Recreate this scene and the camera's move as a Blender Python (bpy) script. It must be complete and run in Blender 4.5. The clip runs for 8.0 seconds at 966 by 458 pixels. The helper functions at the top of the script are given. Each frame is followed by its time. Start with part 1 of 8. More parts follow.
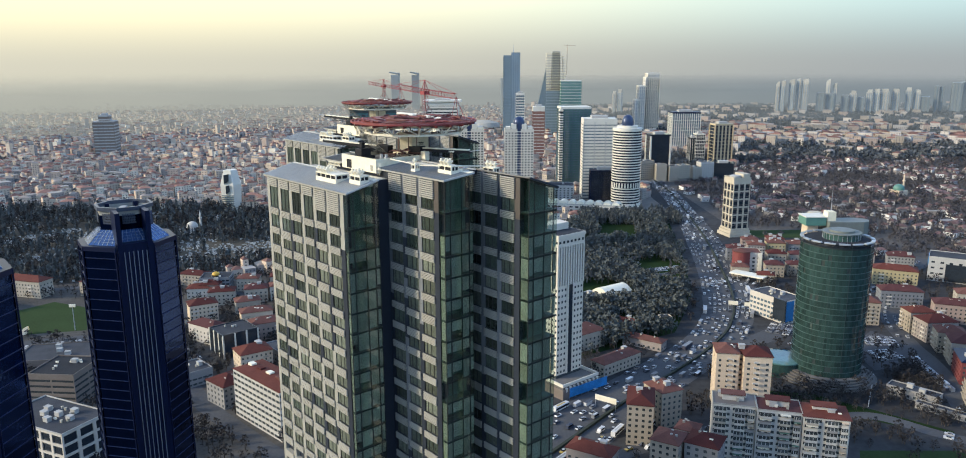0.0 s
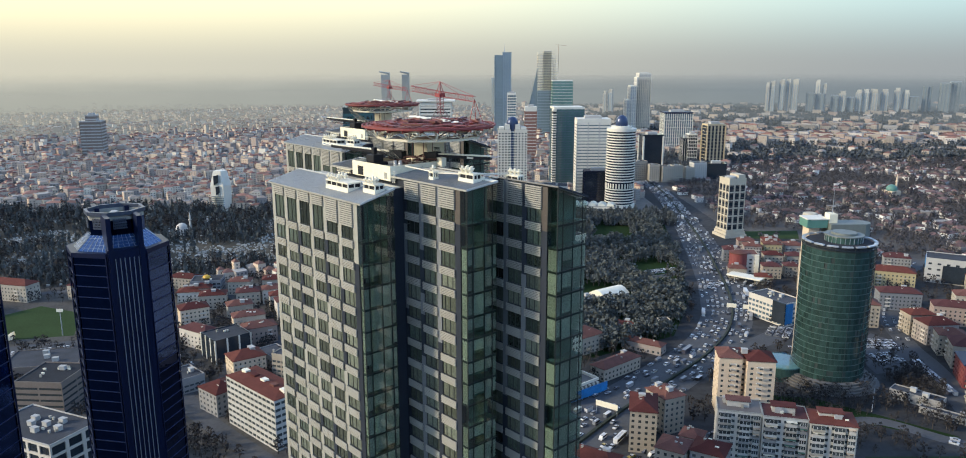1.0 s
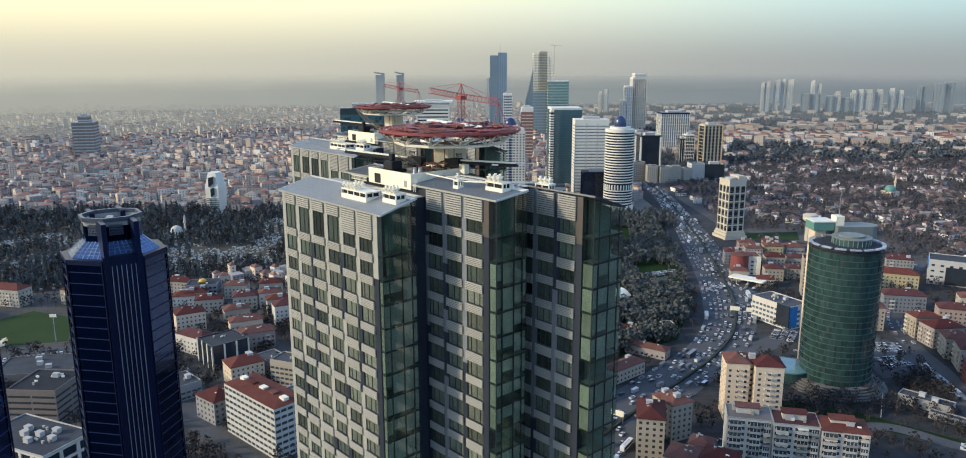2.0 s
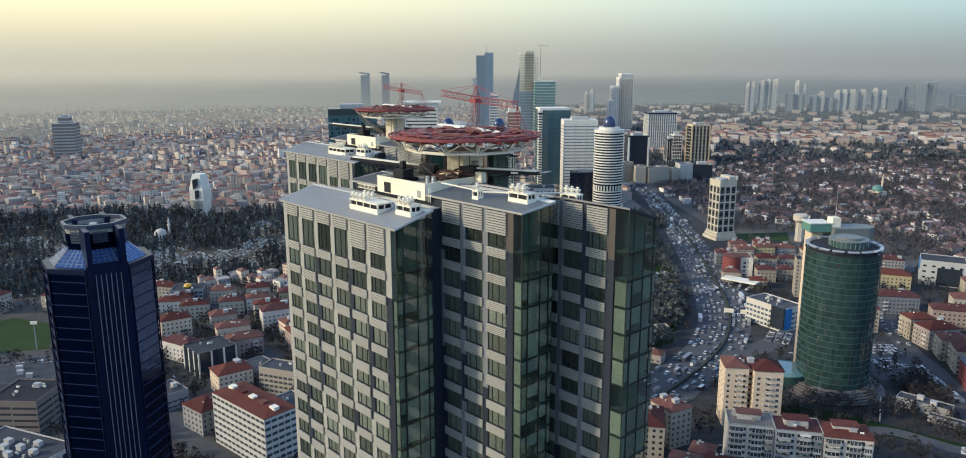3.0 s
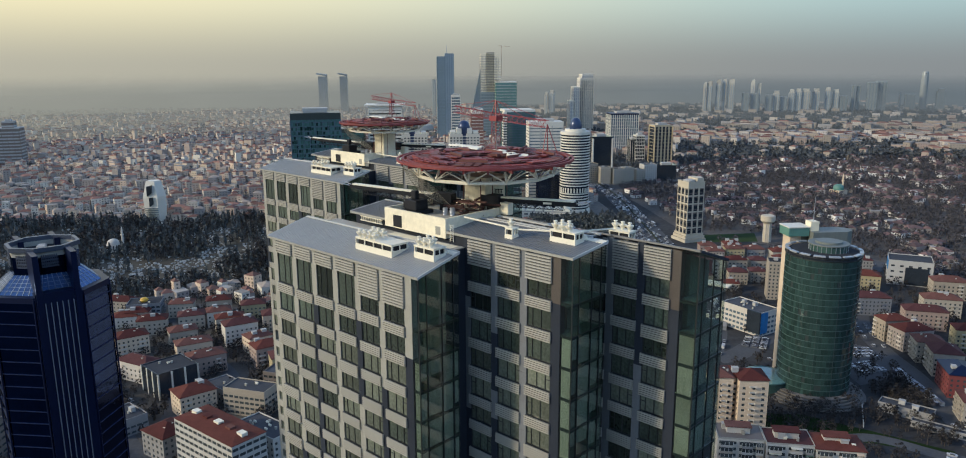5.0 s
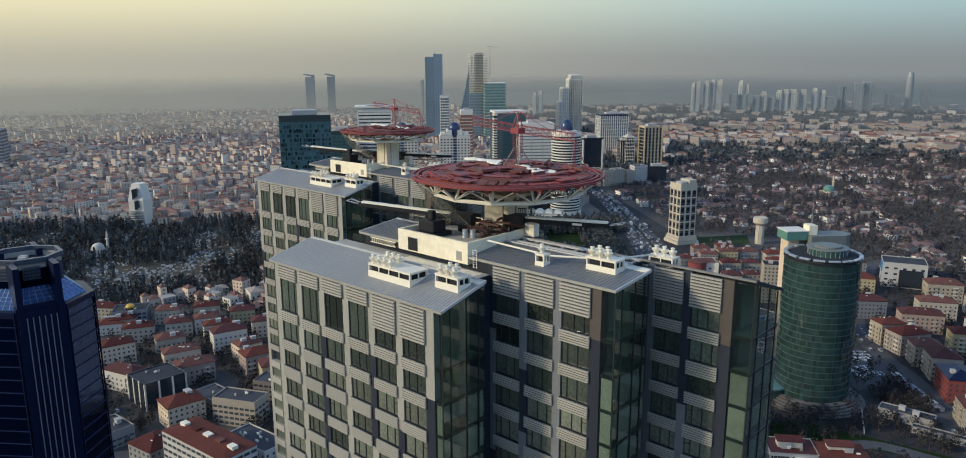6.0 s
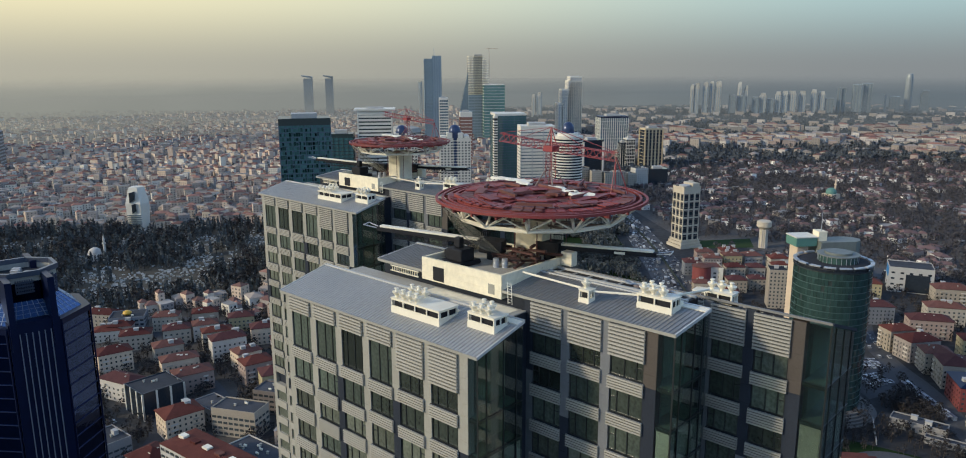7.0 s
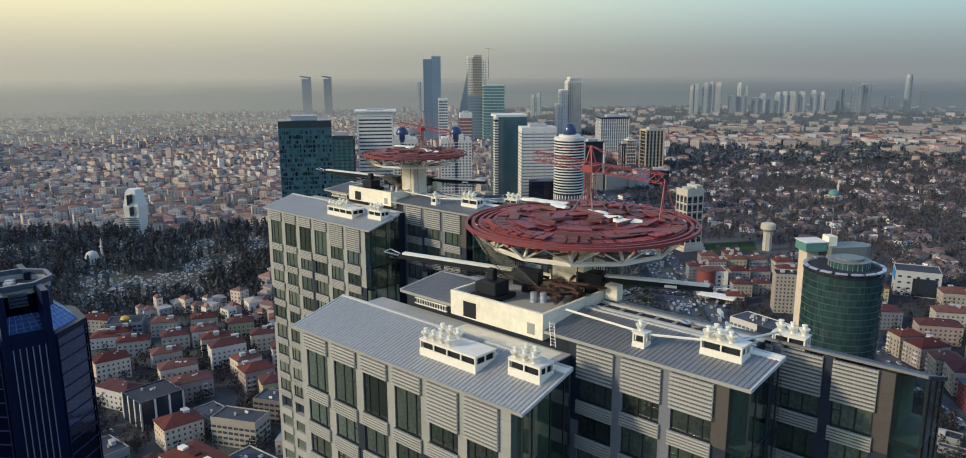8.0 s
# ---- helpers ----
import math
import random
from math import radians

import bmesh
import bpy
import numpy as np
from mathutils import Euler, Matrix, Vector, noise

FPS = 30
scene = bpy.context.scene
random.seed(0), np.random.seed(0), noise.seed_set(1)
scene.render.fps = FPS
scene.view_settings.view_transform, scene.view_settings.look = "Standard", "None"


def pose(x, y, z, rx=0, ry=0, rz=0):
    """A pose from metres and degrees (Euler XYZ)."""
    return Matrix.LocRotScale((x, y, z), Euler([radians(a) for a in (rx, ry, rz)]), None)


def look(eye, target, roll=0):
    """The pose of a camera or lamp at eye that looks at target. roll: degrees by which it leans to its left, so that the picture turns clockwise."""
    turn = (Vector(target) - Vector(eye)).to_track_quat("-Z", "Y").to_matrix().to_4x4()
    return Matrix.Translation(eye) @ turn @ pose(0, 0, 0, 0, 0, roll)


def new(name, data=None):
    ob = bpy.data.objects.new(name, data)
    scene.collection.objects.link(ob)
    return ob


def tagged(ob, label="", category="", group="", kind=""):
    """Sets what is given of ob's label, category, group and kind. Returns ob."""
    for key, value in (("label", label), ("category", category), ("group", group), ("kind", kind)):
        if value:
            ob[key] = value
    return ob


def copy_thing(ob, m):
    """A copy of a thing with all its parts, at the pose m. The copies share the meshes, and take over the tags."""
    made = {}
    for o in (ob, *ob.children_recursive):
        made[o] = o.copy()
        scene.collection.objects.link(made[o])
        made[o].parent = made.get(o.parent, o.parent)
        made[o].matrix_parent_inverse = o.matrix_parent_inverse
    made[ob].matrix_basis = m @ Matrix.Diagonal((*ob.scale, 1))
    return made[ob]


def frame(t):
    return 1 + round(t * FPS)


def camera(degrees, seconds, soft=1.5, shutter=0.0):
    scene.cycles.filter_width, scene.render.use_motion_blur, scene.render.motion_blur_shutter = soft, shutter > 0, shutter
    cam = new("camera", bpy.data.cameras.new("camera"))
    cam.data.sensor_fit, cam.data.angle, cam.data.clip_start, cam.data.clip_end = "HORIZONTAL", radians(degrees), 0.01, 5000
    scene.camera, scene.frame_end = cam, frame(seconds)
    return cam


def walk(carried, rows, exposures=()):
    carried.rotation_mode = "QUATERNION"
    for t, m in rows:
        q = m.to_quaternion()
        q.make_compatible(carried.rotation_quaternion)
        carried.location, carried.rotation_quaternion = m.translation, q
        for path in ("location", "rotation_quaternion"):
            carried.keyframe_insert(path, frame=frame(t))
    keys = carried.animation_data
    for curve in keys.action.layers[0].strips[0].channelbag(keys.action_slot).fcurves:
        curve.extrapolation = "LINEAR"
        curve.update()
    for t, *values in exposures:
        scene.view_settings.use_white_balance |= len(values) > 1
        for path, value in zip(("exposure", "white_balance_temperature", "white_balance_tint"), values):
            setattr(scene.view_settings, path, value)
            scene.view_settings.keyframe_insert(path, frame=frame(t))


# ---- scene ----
cam = camera(64.3, 8.0, soft=1.0)
PATH = [
    (0, (-0.108, 2.404, 190.083), (-0.13, 4.357, 189.65), -0.2),
    (0.5, (-2.686, 6.543, 190.206), (-2.693, 8.495, 189.773), -0.2),
    (1, (-5.397, 10.649, 190.225), (-5.391, 12.602, 189.791), -0.1),
    (1.5, (-7.866, 14.502, 190.231), (-7.853, 16.454, 189.798), -0.1),
    (3, (-15.095, 27.323, 190.259), (-15.034, 29.275, 189.826), -0.1),
    (3.5, (-17.287, 31.6, 190.431), (-17.189, 33.55, 189.999), -0.1),
    (4, (-19.374, 36.197, 190.938), (-19.232, 38.144, 190.504), -0.1),
    (4.5, (-21.206, 40.235, 191.316), (-21.053, 42.181, 190.883), -0.2),
    (6, (-26.375, 53.428, 192.508), (-26.176, 55.371, 192.076), -0.2),
    (6.5, (-27.738, 57.613, 193.005), (-27.536, 59.556, 192.574), -0.2),
    (7, (-29.13, 62.165, 193.613), (-28.925, 64.108, 193.184), -0.2),
    (7.5, (-30.376, 66.296, 194.337), (-30.169, 68.239, 193.909), -0.2),
    (8, (-31.807, 70.661, 194.78), (-31.597, 72.604, 194.351), -0.2),
]
EXPOSURES = [(0.0, 0.59, 5950, 7), (1.5, 0.51, 5950, 7), (3.5, 0.32, 5950, 7), (4.5, 0.12, 5950, 7), (6.5, -0.02, 5950, 7), (7.5, 0.03, 5950, 7), (8.0, 0.09, 5950, 7)]
walk(cam, [(t, look(eye, target, roll)) for t, eye, target, roll in PATH], EXPOSURES)

# ---------------------------------------------------------------- light
SUN_TO = Vector((-0.965, -0.19, 0.40)).normalized()
GLOW_TO = Vector((-0.935, 0.365, 0))   # where the low air is brightest
world = bpy.data.worlds.new("world")
scene.world = world
world.use_nodes = True
wn = world.node_tree
wn.nodes.clear()
sky = wn.nodes.new("ShaderNodeTexSky")
sky.sky_type, sky.sun_disc = "NISHITA", False
sky.sun_elevation = math.asin(SUN_TO.z)
sky.sun_rotation = math.atan2(SUN_TO.x, SUN_TO.y)
sky.altitude, sky.air_density, sky.dust_density, sky.ozone_density = 200, 1.0, 1.2, 3.0
wl = wn.links


def wmath(op, a, b=None):
    n = wn.nodes.new("ShaderNodeMath")
    n.operation = op
    for k, v in enumerate((a, b)):
        if isinstance(v, (int, float)):
            n.inputs[k].default_value = v
        elif v is not None:
            wl.new(v, n.inputs[k])
    return n.outputs[0]


def wrange(v, a, b):
    n = wn.nodes.new("ShaderNodeMapRange")
    n.interpolation_type = "SMOOTHSTEP"
    n.inputs["From Min"].default_value, n.inputs["From Max"].default_value = a, b
    wl.new(v, n.inputs["Value"])
    return n.outputs[0]


def wmix(f, a, b):
    n = wn.nodes.new("ShaderNodeMix")
    n.data_type = "RGBA"
    wl.new(f, n.inputs[0])
    for k, v in ((6, a), (7, b)):
        if isinstance(v, tuple):
            n.inputs[k].default_value = (*v, 1)
        else:
            wl.new(v, n.inputs[k])
    return n.outputs[2]


# hazy air along the whole horizon, warmer towards the low sun
wco = wn.nodes.new("ShaderNodeTexCoord")
wxyz = wn.nodes.new("ShaderNodeSeparateXYZ")
wl.new(wco.outputs["Generated"], wxyz.inputs[0])
sunward = wmath("ADD", wmath("MULTIPLY", wxyz.outputs[0], 0.865 * GLOW_TO.x), wmath("MULTIPLY", wxyz.outputs[1], 0.865 * GLOW_TO.y))
up = wxyz.outputs[2]
warm = wrange(sunward, -0.26, 0.76)
low_air = wmix(warm, (0.265, 0.27, 0.262), (0.50, 0.448, 0.337))
high_air = wmix(warm, (0.47, 0.61, 0.58), (1.02, 0.86, 0.50))
top_air = wmix(warm, (0.46, 0.71, 1.20), (0.90, 1.03, 1.18))
air = wmix(wrange(up, 0.09, 0.42), wmix(wrange(up, -0.012, 0.095), low_air, high_air), top_air)
back = wn.nodes.new("ShaderNodeBackground")
back.inputs["Strength"].default_value = 0.15
wl.new(sky.outputs[0], back.inputs["Color"])
haze = wn.nodes.new("ShaderNodeBackground")
haze.inputs["Strength"].default_value = 1.0
wl.new(air, haze.inputs["Color"])
wmixs = wn.nodes.new("ShaderNodeMixShader")
wl.new(wrange(up, 0.35, 1.0), wmixs.inputs[0])
wl.new(haze.outputs[0], wmixs.inputs[1])
wl.new(back.outputs[0], wmixs.inputs[2])
wout = wn.nodes.new("ShaderNodeOutputWorld")
wl.new(wmixs.outputs[0], wout.inputs["Surface"])
sun = new("sun", bpy.data.lights.new("sun", "SUN"))
sun.data.energy, sun.data.angle, sun.data.color = 3.0, radians(6.0), (1.0, 0.82, 0.57)
sun.matrix_world = look(SUN_TO * 300 + Vector((0, 300, 0)), (0, 300, 0))


# ---------------------------------------------------------------- materials
def mat(name, color, rough=0.7, metal=0.0, var=0.18, size=1.0, bump=0.0, rand=0.0, spec=0.5, island=0.0, streak=False, alt=None):
    """A surface with stains (coarse) and grain (fine); rand: change of value from object to object."""
    m = bpy.data.materials.new(name)
    m.use_nodes = True
    nt = m.node_tree
    N, L = nt.nodes, nt.links
    b = N["Principled BSDF"]
    b.inputs["Roughness"].default_value, b.inputs["Metallic"].default_value = rough, metal
    b.inputs["Specular IOR Level"].default_value = spec
    co = N.new("ShaderNodeTexCoord")
    mp = N.new("ShaderNodeMapping")
    mp.inputs["Scale"].default_value = (1, 1, 0.15) if streak else (1, 1, 1)
    L.new(co.outputs["Object"], mp.inputs[0])
    n1, n2 = N.new("ShaderNodeTexNoise"), N.new("ShaderNodeTexNoise")
    n1.inputs["Scale"].default_value, n1.inputs["Detail"].default_value = 0.35 / size, 4
    n2.inputs["Scale"].default_value, n2.inputs["Detail"].default_value = 5.0 / size, 3
    for n in (n1, n2):
        L.new(mp.outputs[0], n.inputs["Vector"])
    add = N.new("ShaderNodeMath")
    add.operation = "ADD"
    L.new(n1.outputs["Fac"], add.inputs[0])
    L.new(n2.outputs["Fac"], add.inputs[1])
    mr = N.new("ShaderNodeMapRange")
    mr.inputs["From Min"].default_value, mr.inputs["From Max"].default_value = 0.6, 1.4
    mr.inputs["To Min"].default_value, mr.inputs["To Max"].default_value = 1 - var, 1 + var
    L.new(add.outputs[0], mr.inputs["Value"])
    value = mr.outputs[0]
    for amount, kind, sock in ((rand, "ShaderNodeObjectInfo", "Random"), (island, "ShaderNodeNewGeometry", "Random Per Island")):
        if amount:
            src = N.new(kind)
            r = N.new("ShaderNodeMapRange")
            r.inputs["To Min"].default_value, r.inputs["To Max"].default_value = 1 - amount, 1 + amount
            L.new(src.outputs[sock], r.inputs["Value"])
            mul = N.new("ShaderNodeMath")
            mul.operation = "MULTIPLY"
            L.new(value, mul.inputs[0])
            L.new(r.outputs[0], mul.inputs[1])
            value = mul.outputs[0]
    base = N.new("ShaderNodeRGB")
    base.outputs[0].default_value = (*color, 1)
    col = base.outputs[0]
    if alt:  # several paints, one an object or an island
        src = N.new("ShaderNodeNewGeometry" if island else "ShaderNodeObjectInfo")
        ramp = N.new("ShaderNodeValToRGB")
        ramp.color_ramp.interpolation = "CONSTANT"
        colors = [color, *alt]
        while len(ramp.color_ramp.elements) < len(colors):
            ramp.color_ramp.elements.new(0.5)
        for i, c in enumerate(colors):
            ramp.color_ramp.elements[i].position = i / len(colors)
            ramp.color_ramp.elements[i].color = (*c, 1)
        L.new(src.outputs["Random Per Island" if island else "Random"], ramp.inputs[0])
        col = ramp.outputs[0]
    mix = N.new("ShaderNodeVectorMath")
    mix.operation = "SCALE"
    L.new(col, mix.inputs[0])
    L.new(value, mix.inputs["Scale"])
    L.new(mix.outputs[0], b.inputs["Base Color"])
    if bump:
        bp = N.new("ShaderNodeBump")
        bp.inputs["Strength"].default_value, bp.inputs["Distance"].default_value = bump, 0.02 * size
        L.new(n2.outputs["Fac"], bp.inputs["Height"])
        L.new(bp.outputs[0], b.inputs["Normal"])
    return m


def glass(name, tint, gloss=0.5, rough=0.02):
    """A thin tinted pane: clear by its tint, glossy by the angle."""
    m = bpy.data.materials.new(name)
    m.use_nodes = True
    nt = m.node_tree
    nt.nodes.clear()
    N, L = nt.nodes, nt.links
    tr, gl = N.new("ShaderNodeBsdfTransparent"), N.new("ShaderNodeBsdfGlossy")
    tr.inputs["Color"].default_value = (*tint, 1)
    gl.inputs["Roughness"].default_value = rough
    lw = N.new("ShaderNodeLayerWeight")
    lw.inputs["Blend"].default_value = 0.5
    pw, ma = N.new("ShaderNodeMath"), N.new("ShaderNodeMath")
    pw.operation, pw.inputs[1].default_value = "POWER", 3.5
    ma.operation, ma.inputs[1].default_value, ma.inputs[2].default_value = "MULTIPLY_ADD", gloss, 0.10
    L.new(lw.outputs["Facing"], pw.inputs[0])
    L.new(pw.outputs[0], ma.inputs[0])
    mx, out = N.new("ShaderNodeMixShader"), N.new("ShaderNodeOutputMaterial")
    L.new(ma.outputs[0], mx.inputs[0])
    L.new(tr.outputs[0], mx.inputs[1])
    L.new(gl.outputs[0], mx.inputs[2])
    L.new(mx.outputs[0], out.inputs["Surface"])
    return m


M_PANEL_LIGHT = mat("grey_stone_panel", (0.31, 0.30, 0.26), 0.6, var=0.12, rand=0.06)
M_PANEL_MID = mat("blue_grey_panel", (0.165, 0.172, 0.182), 0.5, var=0.12, rand=0.12)
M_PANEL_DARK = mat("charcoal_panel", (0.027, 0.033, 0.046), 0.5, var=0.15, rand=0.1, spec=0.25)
M_PANEL_BROWN = mat("brown_panel", (0.082, 0.068, 0.058), 0.5, var=0.15)
M_LOUVRE = mat("louvre_metal", (0.37, 0.355, 0.31), 0.5, 0.0, var=0.08, rand=0.05)
M_FRAME = mat("dark_window_frame", (0.018, 0.022, 0.022), 0.4, var=0.1)
M_PANE = mat("green_window_glass", (0.060, 0.074, 0.060), 0.05, var=0.55, size=1.6, spec=0.9, rand=0.7)
M_PANE_BLIND = mat("window_glass_with_blinds", (0.125, 0.138, 0.108), 0.05, var=0.45, size=1.6, spec=0.9, rand=0.5)
M_CORNER = glass("corner_glass", (0.765, 0.83, 0.795), 0.9)
M_SLAB = mat("dark_slab_edge", (0.032, 0.044, 0.043), 0.35, var=0.15)
M_BLIND = mat("cream_blind", (0.41, 0.40, 0.35), 0.8, var=0.3, size=1.2, rand=0.25)
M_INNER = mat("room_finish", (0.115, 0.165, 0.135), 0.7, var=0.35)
M_ROOF = mat("zinc_roof", (0.37, 0.36, 0.335), 0.45, 0.2, var=0.12, size=2, streak=True)
# M_ROOF's zinc with a darkened colour, for the two less lit roofs.
M_ROOF_LESS_LIT = mat("less_lit_zinc_roof", (0.225, 0.22, 0.21), 0.48, 0.25, var=0.2, size=2.5)
M_FLASH = mat("roof_flashing", (0.46, 0.46, 0.44), 0.4, var=0.08)
M_CONCRETE = mat("pale_concrete", (0.76, 0.69, 0.52), 0.85, var=0.15, size=2.5, bump=0.15)
M_CONCRETE_GREY = mat("grey_concrete", (0.36, 0.34, 0.29), 0.85, var=0.18, bump=0.3)
M_WHITE = mat("white_steel", (0.80, 0.745, 0.60), 0.45, var=0.08)
M_RED = mat("red_primer_steel", (0.205, 0.034, 0.031), 0.6, var=0.22, size=0.7, rand=0.2)
M_RED_DULL = mat("weathered_red_steel", (0.150, 0.052, 0.042), 0.7, var=0.3, size=0.6, rand=0.3)
M_OFFCUT = mat("rusted_steel", (0.060, 0.026, 0.022), 0.8, var=0.35, size=0.6, rand=0.4)
M_CRANE_GREY = mat("crane_grey", (0.22, 0.17, 0.15), 0.6)
M_RED_CRANE = mat("red_crane_paint", (0.26, 0.040, 0.045), 0.5, var=0.15)
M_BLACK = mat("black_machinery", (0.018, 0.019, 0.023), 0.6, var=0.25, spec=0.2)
M_NET = mat("debris_netting", (0.24, 0.23, 0.19), 0.9, var=0.25)
M_BLUE_GLASS = mat("navy_glass", (0.013, 0.034, 0.125), 0.025, 1.0, var=0.3, size=6, bump=0.12)
M_BLUE_BAND = mat("pale_navy_band", (0.010, 0.019, 0.060), 0.4, var=0.15)
M_BLUE_FRAME = mat("navy_panel", (0.004, 0.009, 0.036), 0.4, var=0.2, spec=0.25)
M_SILVER = mat("silver_fin", (0.40, 0.42, 0.45), 0.35, 0.3, var=0.1)
M_PALE_FIN = mat("grey_fin", (0.24, 0.26, 0.30), 0.4, 0.2, var=0.1)
M_DIM_STEEL = mat("dim_steel", (0.07, 0.085, 0.12), 0.4, 0.3, var=0.15)
M_SKYLIGHT = mat("blue_skylight", (0.045, 0.10, 0.24), 0.08, 0.6, var=0.2, spec=0.8)
M_LOUVRE_GREY = mat("grey_green_louvres", (0.15, 0.165, 0.15), 0.6, var=0.2, streak=True)
M_GREEN_BAND = mat("green_grey_band", (0.055, 0.095, 0.090), 0.4, var=0.15)
M_GREEN_GLASS = mat("green_curtain_glass", (0.034, 0.066, 0.060), 0.08, var=0.4, size=1.5, rand=0.25, island=0.3)
M_TEAL_PANE = mat("teal_pane", (0.040, 0.082, 0.074), 0.08, var=0.25, size=6, island=0.85)
M_TEAL = mat("teal_glass", (0.095, 0.185, 0.18), 0.10, var=0.3, size=6, rand=0.3)
M_TOWER_WHITE = mat("white_tower_render", (0.62, 0.57, 0.48), 0.8, var=0.08, size=4)
M_TOWER_CREAM = mat("cream_concrete", (0.50, 0.44, 0.34), 0.85, var=0.14, size=4)
M_WALL_WHITE = mat("white_render", (0.54, 0.50, 0.44), 0.85, var=0.12, size=3)
M_WALL_CREAM = mat("cream_render", (0.60, 0.48, 0.35), 0.85, var=0.12, size=3)
M_WALL_GREY = mat("grey_render", (0.40, 0.39, 0.37), 0.85, var=0.14, size=3)
M_TILE = mat("clay_roof_tile", (0.100, 0.030, 0.026), 0.85, var=0.3, size=1.5, rand=0.25, alt=[(0.125, 0.040, 0.030), (0.082, 0.033, 0.032), (0.115, 0.052, 0.042)], spec=0.15)
M_WIN_DARK = mat("house_window_glass", (0.05, 0.06, 0.065), 0.12, var=0.2, rand=0.4)
M_WIN_FRAME = mat("white_window_frame", (0.6, 0.6, 0.57), 0.6, var=0.1)
M_ASPHALT = mat("asphalt", (0.090, 0.092, 0.098), 0.9, var=0.2, size=8, spec=0.06)
M_GROUND = mat("city_ground", (0.054, 0.054, 0.056), 0.95, var=0.4, size=25, spec=0.06)
M_GRASS = mat("pitch_grass", (0.036, 0.058, 0.022), 0.95, var=0.2, size=8, spec=0.06)
# Far walls and roofs washed paler, with haze put into their colours.
M_FAR_WALL = mat("haze_paled_render", (0.62, 0.525, 0.42), 0.95, var=0.1, size=10, island=0.2, alt=[(0.60, 0.50, 0.385), (0.35, 0.31, 0.28), (0.64, 0.59, 0.50), (0.42, 0.335, 0.275), (0.29, 0.265, 0.245), (0.51, 0.40, 0.305)])
M_FAR_ROOF = mat("haze_paled_tile", (0.20, 0.105, 0.082), 0.95, var=0.1, size=10, island=0.3, alt=[(0.17, 0.088, 0.074), (0.30, 0.25, 0.21), (0.23, 0.12, 0.09)])
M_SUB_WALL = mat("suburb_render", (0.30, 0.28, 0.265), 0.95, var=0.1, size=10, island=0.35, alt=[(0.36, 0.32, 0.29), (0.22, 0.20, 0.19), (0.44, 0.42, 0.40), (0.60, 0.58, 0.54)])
# Tile greyed towards mauve: the haze over the suburb, in its colour.
M_SUB_ROOF = mat("hazed_suburb_tile", (0.140, 0.084, 0.078), 0.95, var=0.1, size=10, island=0.35)
# Cypress greyed and lightened: cemetery haze put into the leaf colour.
M_CYPRESS = mat("hazed_cypress_foliage", (0.112, 0.120, 0.120), 0.95, var=0.3, island=0.3, spec=0.06)
# Suburb leaves paler and bluer, standing in for haze before them.
M_SUB_LEAF = mat("hazed_suburb_foliage", (0.084, 0.079, 0.085), 0.95, var=0.3, island=0.3, spec=0.06)
M_BROADLEAF = mat("winter_foliage", (0.048, 0.044, 0.043), 0.95, var=0.3, island=0.3, spec=0.06)
# Haze painted into the far woods as a light blue-grey.
M_FAR_LEAF = mat("hazed_wood_foliage", (0.100, 0.110, 0.120), 0.95, var=0.2, island=0.25, spec=0.06)
# Park tone raised to a grey that carries the haze.
M_PARK_LEAF = mat("hazed_park_foliage", (0.100, 0.110, 0.106), 0.95, var=0.3, island=0.25, spec=0.06)
M_BARK = mat("bark", (0.07, 0.055, 0.045), 0.95)
M_STONE = mat("gravestone", (0.42, 0.41, 0.38), 0.9, island=0.3)
M_CAR = mat("car_paint", (0.60, 0.60, 0.60), 0.35, var=0.03, alt=[(0.50, 0.50, 0.51), (0.66, 0.66, 0.66), (0.26, 0.27, 0.29), (0.04, 0.04, 0.05), (0.56, 0.56, 0.55), (0.12, 0.13, 0.16), (0.20, 0.21, 0.23), (0.40, 0.40, 0.41), (0.05, 0.06, 0.09), (0.38, 0.28, 0.06), (0.62, 0.62, 0.62)])
M_CAR_FAR = mat("far_car_paint", (0.56, 0.56, 0.56), 0.4, var=0.03, island=0.05, alt=[(0.40, 0.40, 0.41), (0.17, 0.17, 0.18), (0.04, 0.04, 0.05), (0.58, 0.58, 0.58), (0.13, 0.14, 0.16), (0.06, 0.06, 0.08), (0.28, 0.27, 0.26), (0.24, 0.25, 0.27)])
M_TYRE = mat("tyre", (0.015, 0.015, 0.015), 0.9)
M_CAR_GLASS = mat("car_glass", (0.02, 0.022, 0.026), 0.08)


# ---------------------------------------------------------------- mesh helpers
def box(bm, x0, x1, y0, y1, z0, z1, m=None, mi=0):
    vs = [bm.verts.new((x, y, z)) for z in (z0, z1) for x, y in ((x0, y0), (x1, y0), (x1, y1), (x0, y1))]
    if m is not None:
        for v in vs:
            v.co = m @ v.co
    for f in ((3, 2, 1, 0), (4, 5, 6, 7), (0, 1, 5, 4), (1, 2, 6, 5), (2, 3, 7, 6), (3, 0, 4, 7)):
        bm.faces.new([vs[i] for i in f]).material_index = mi
    return vs


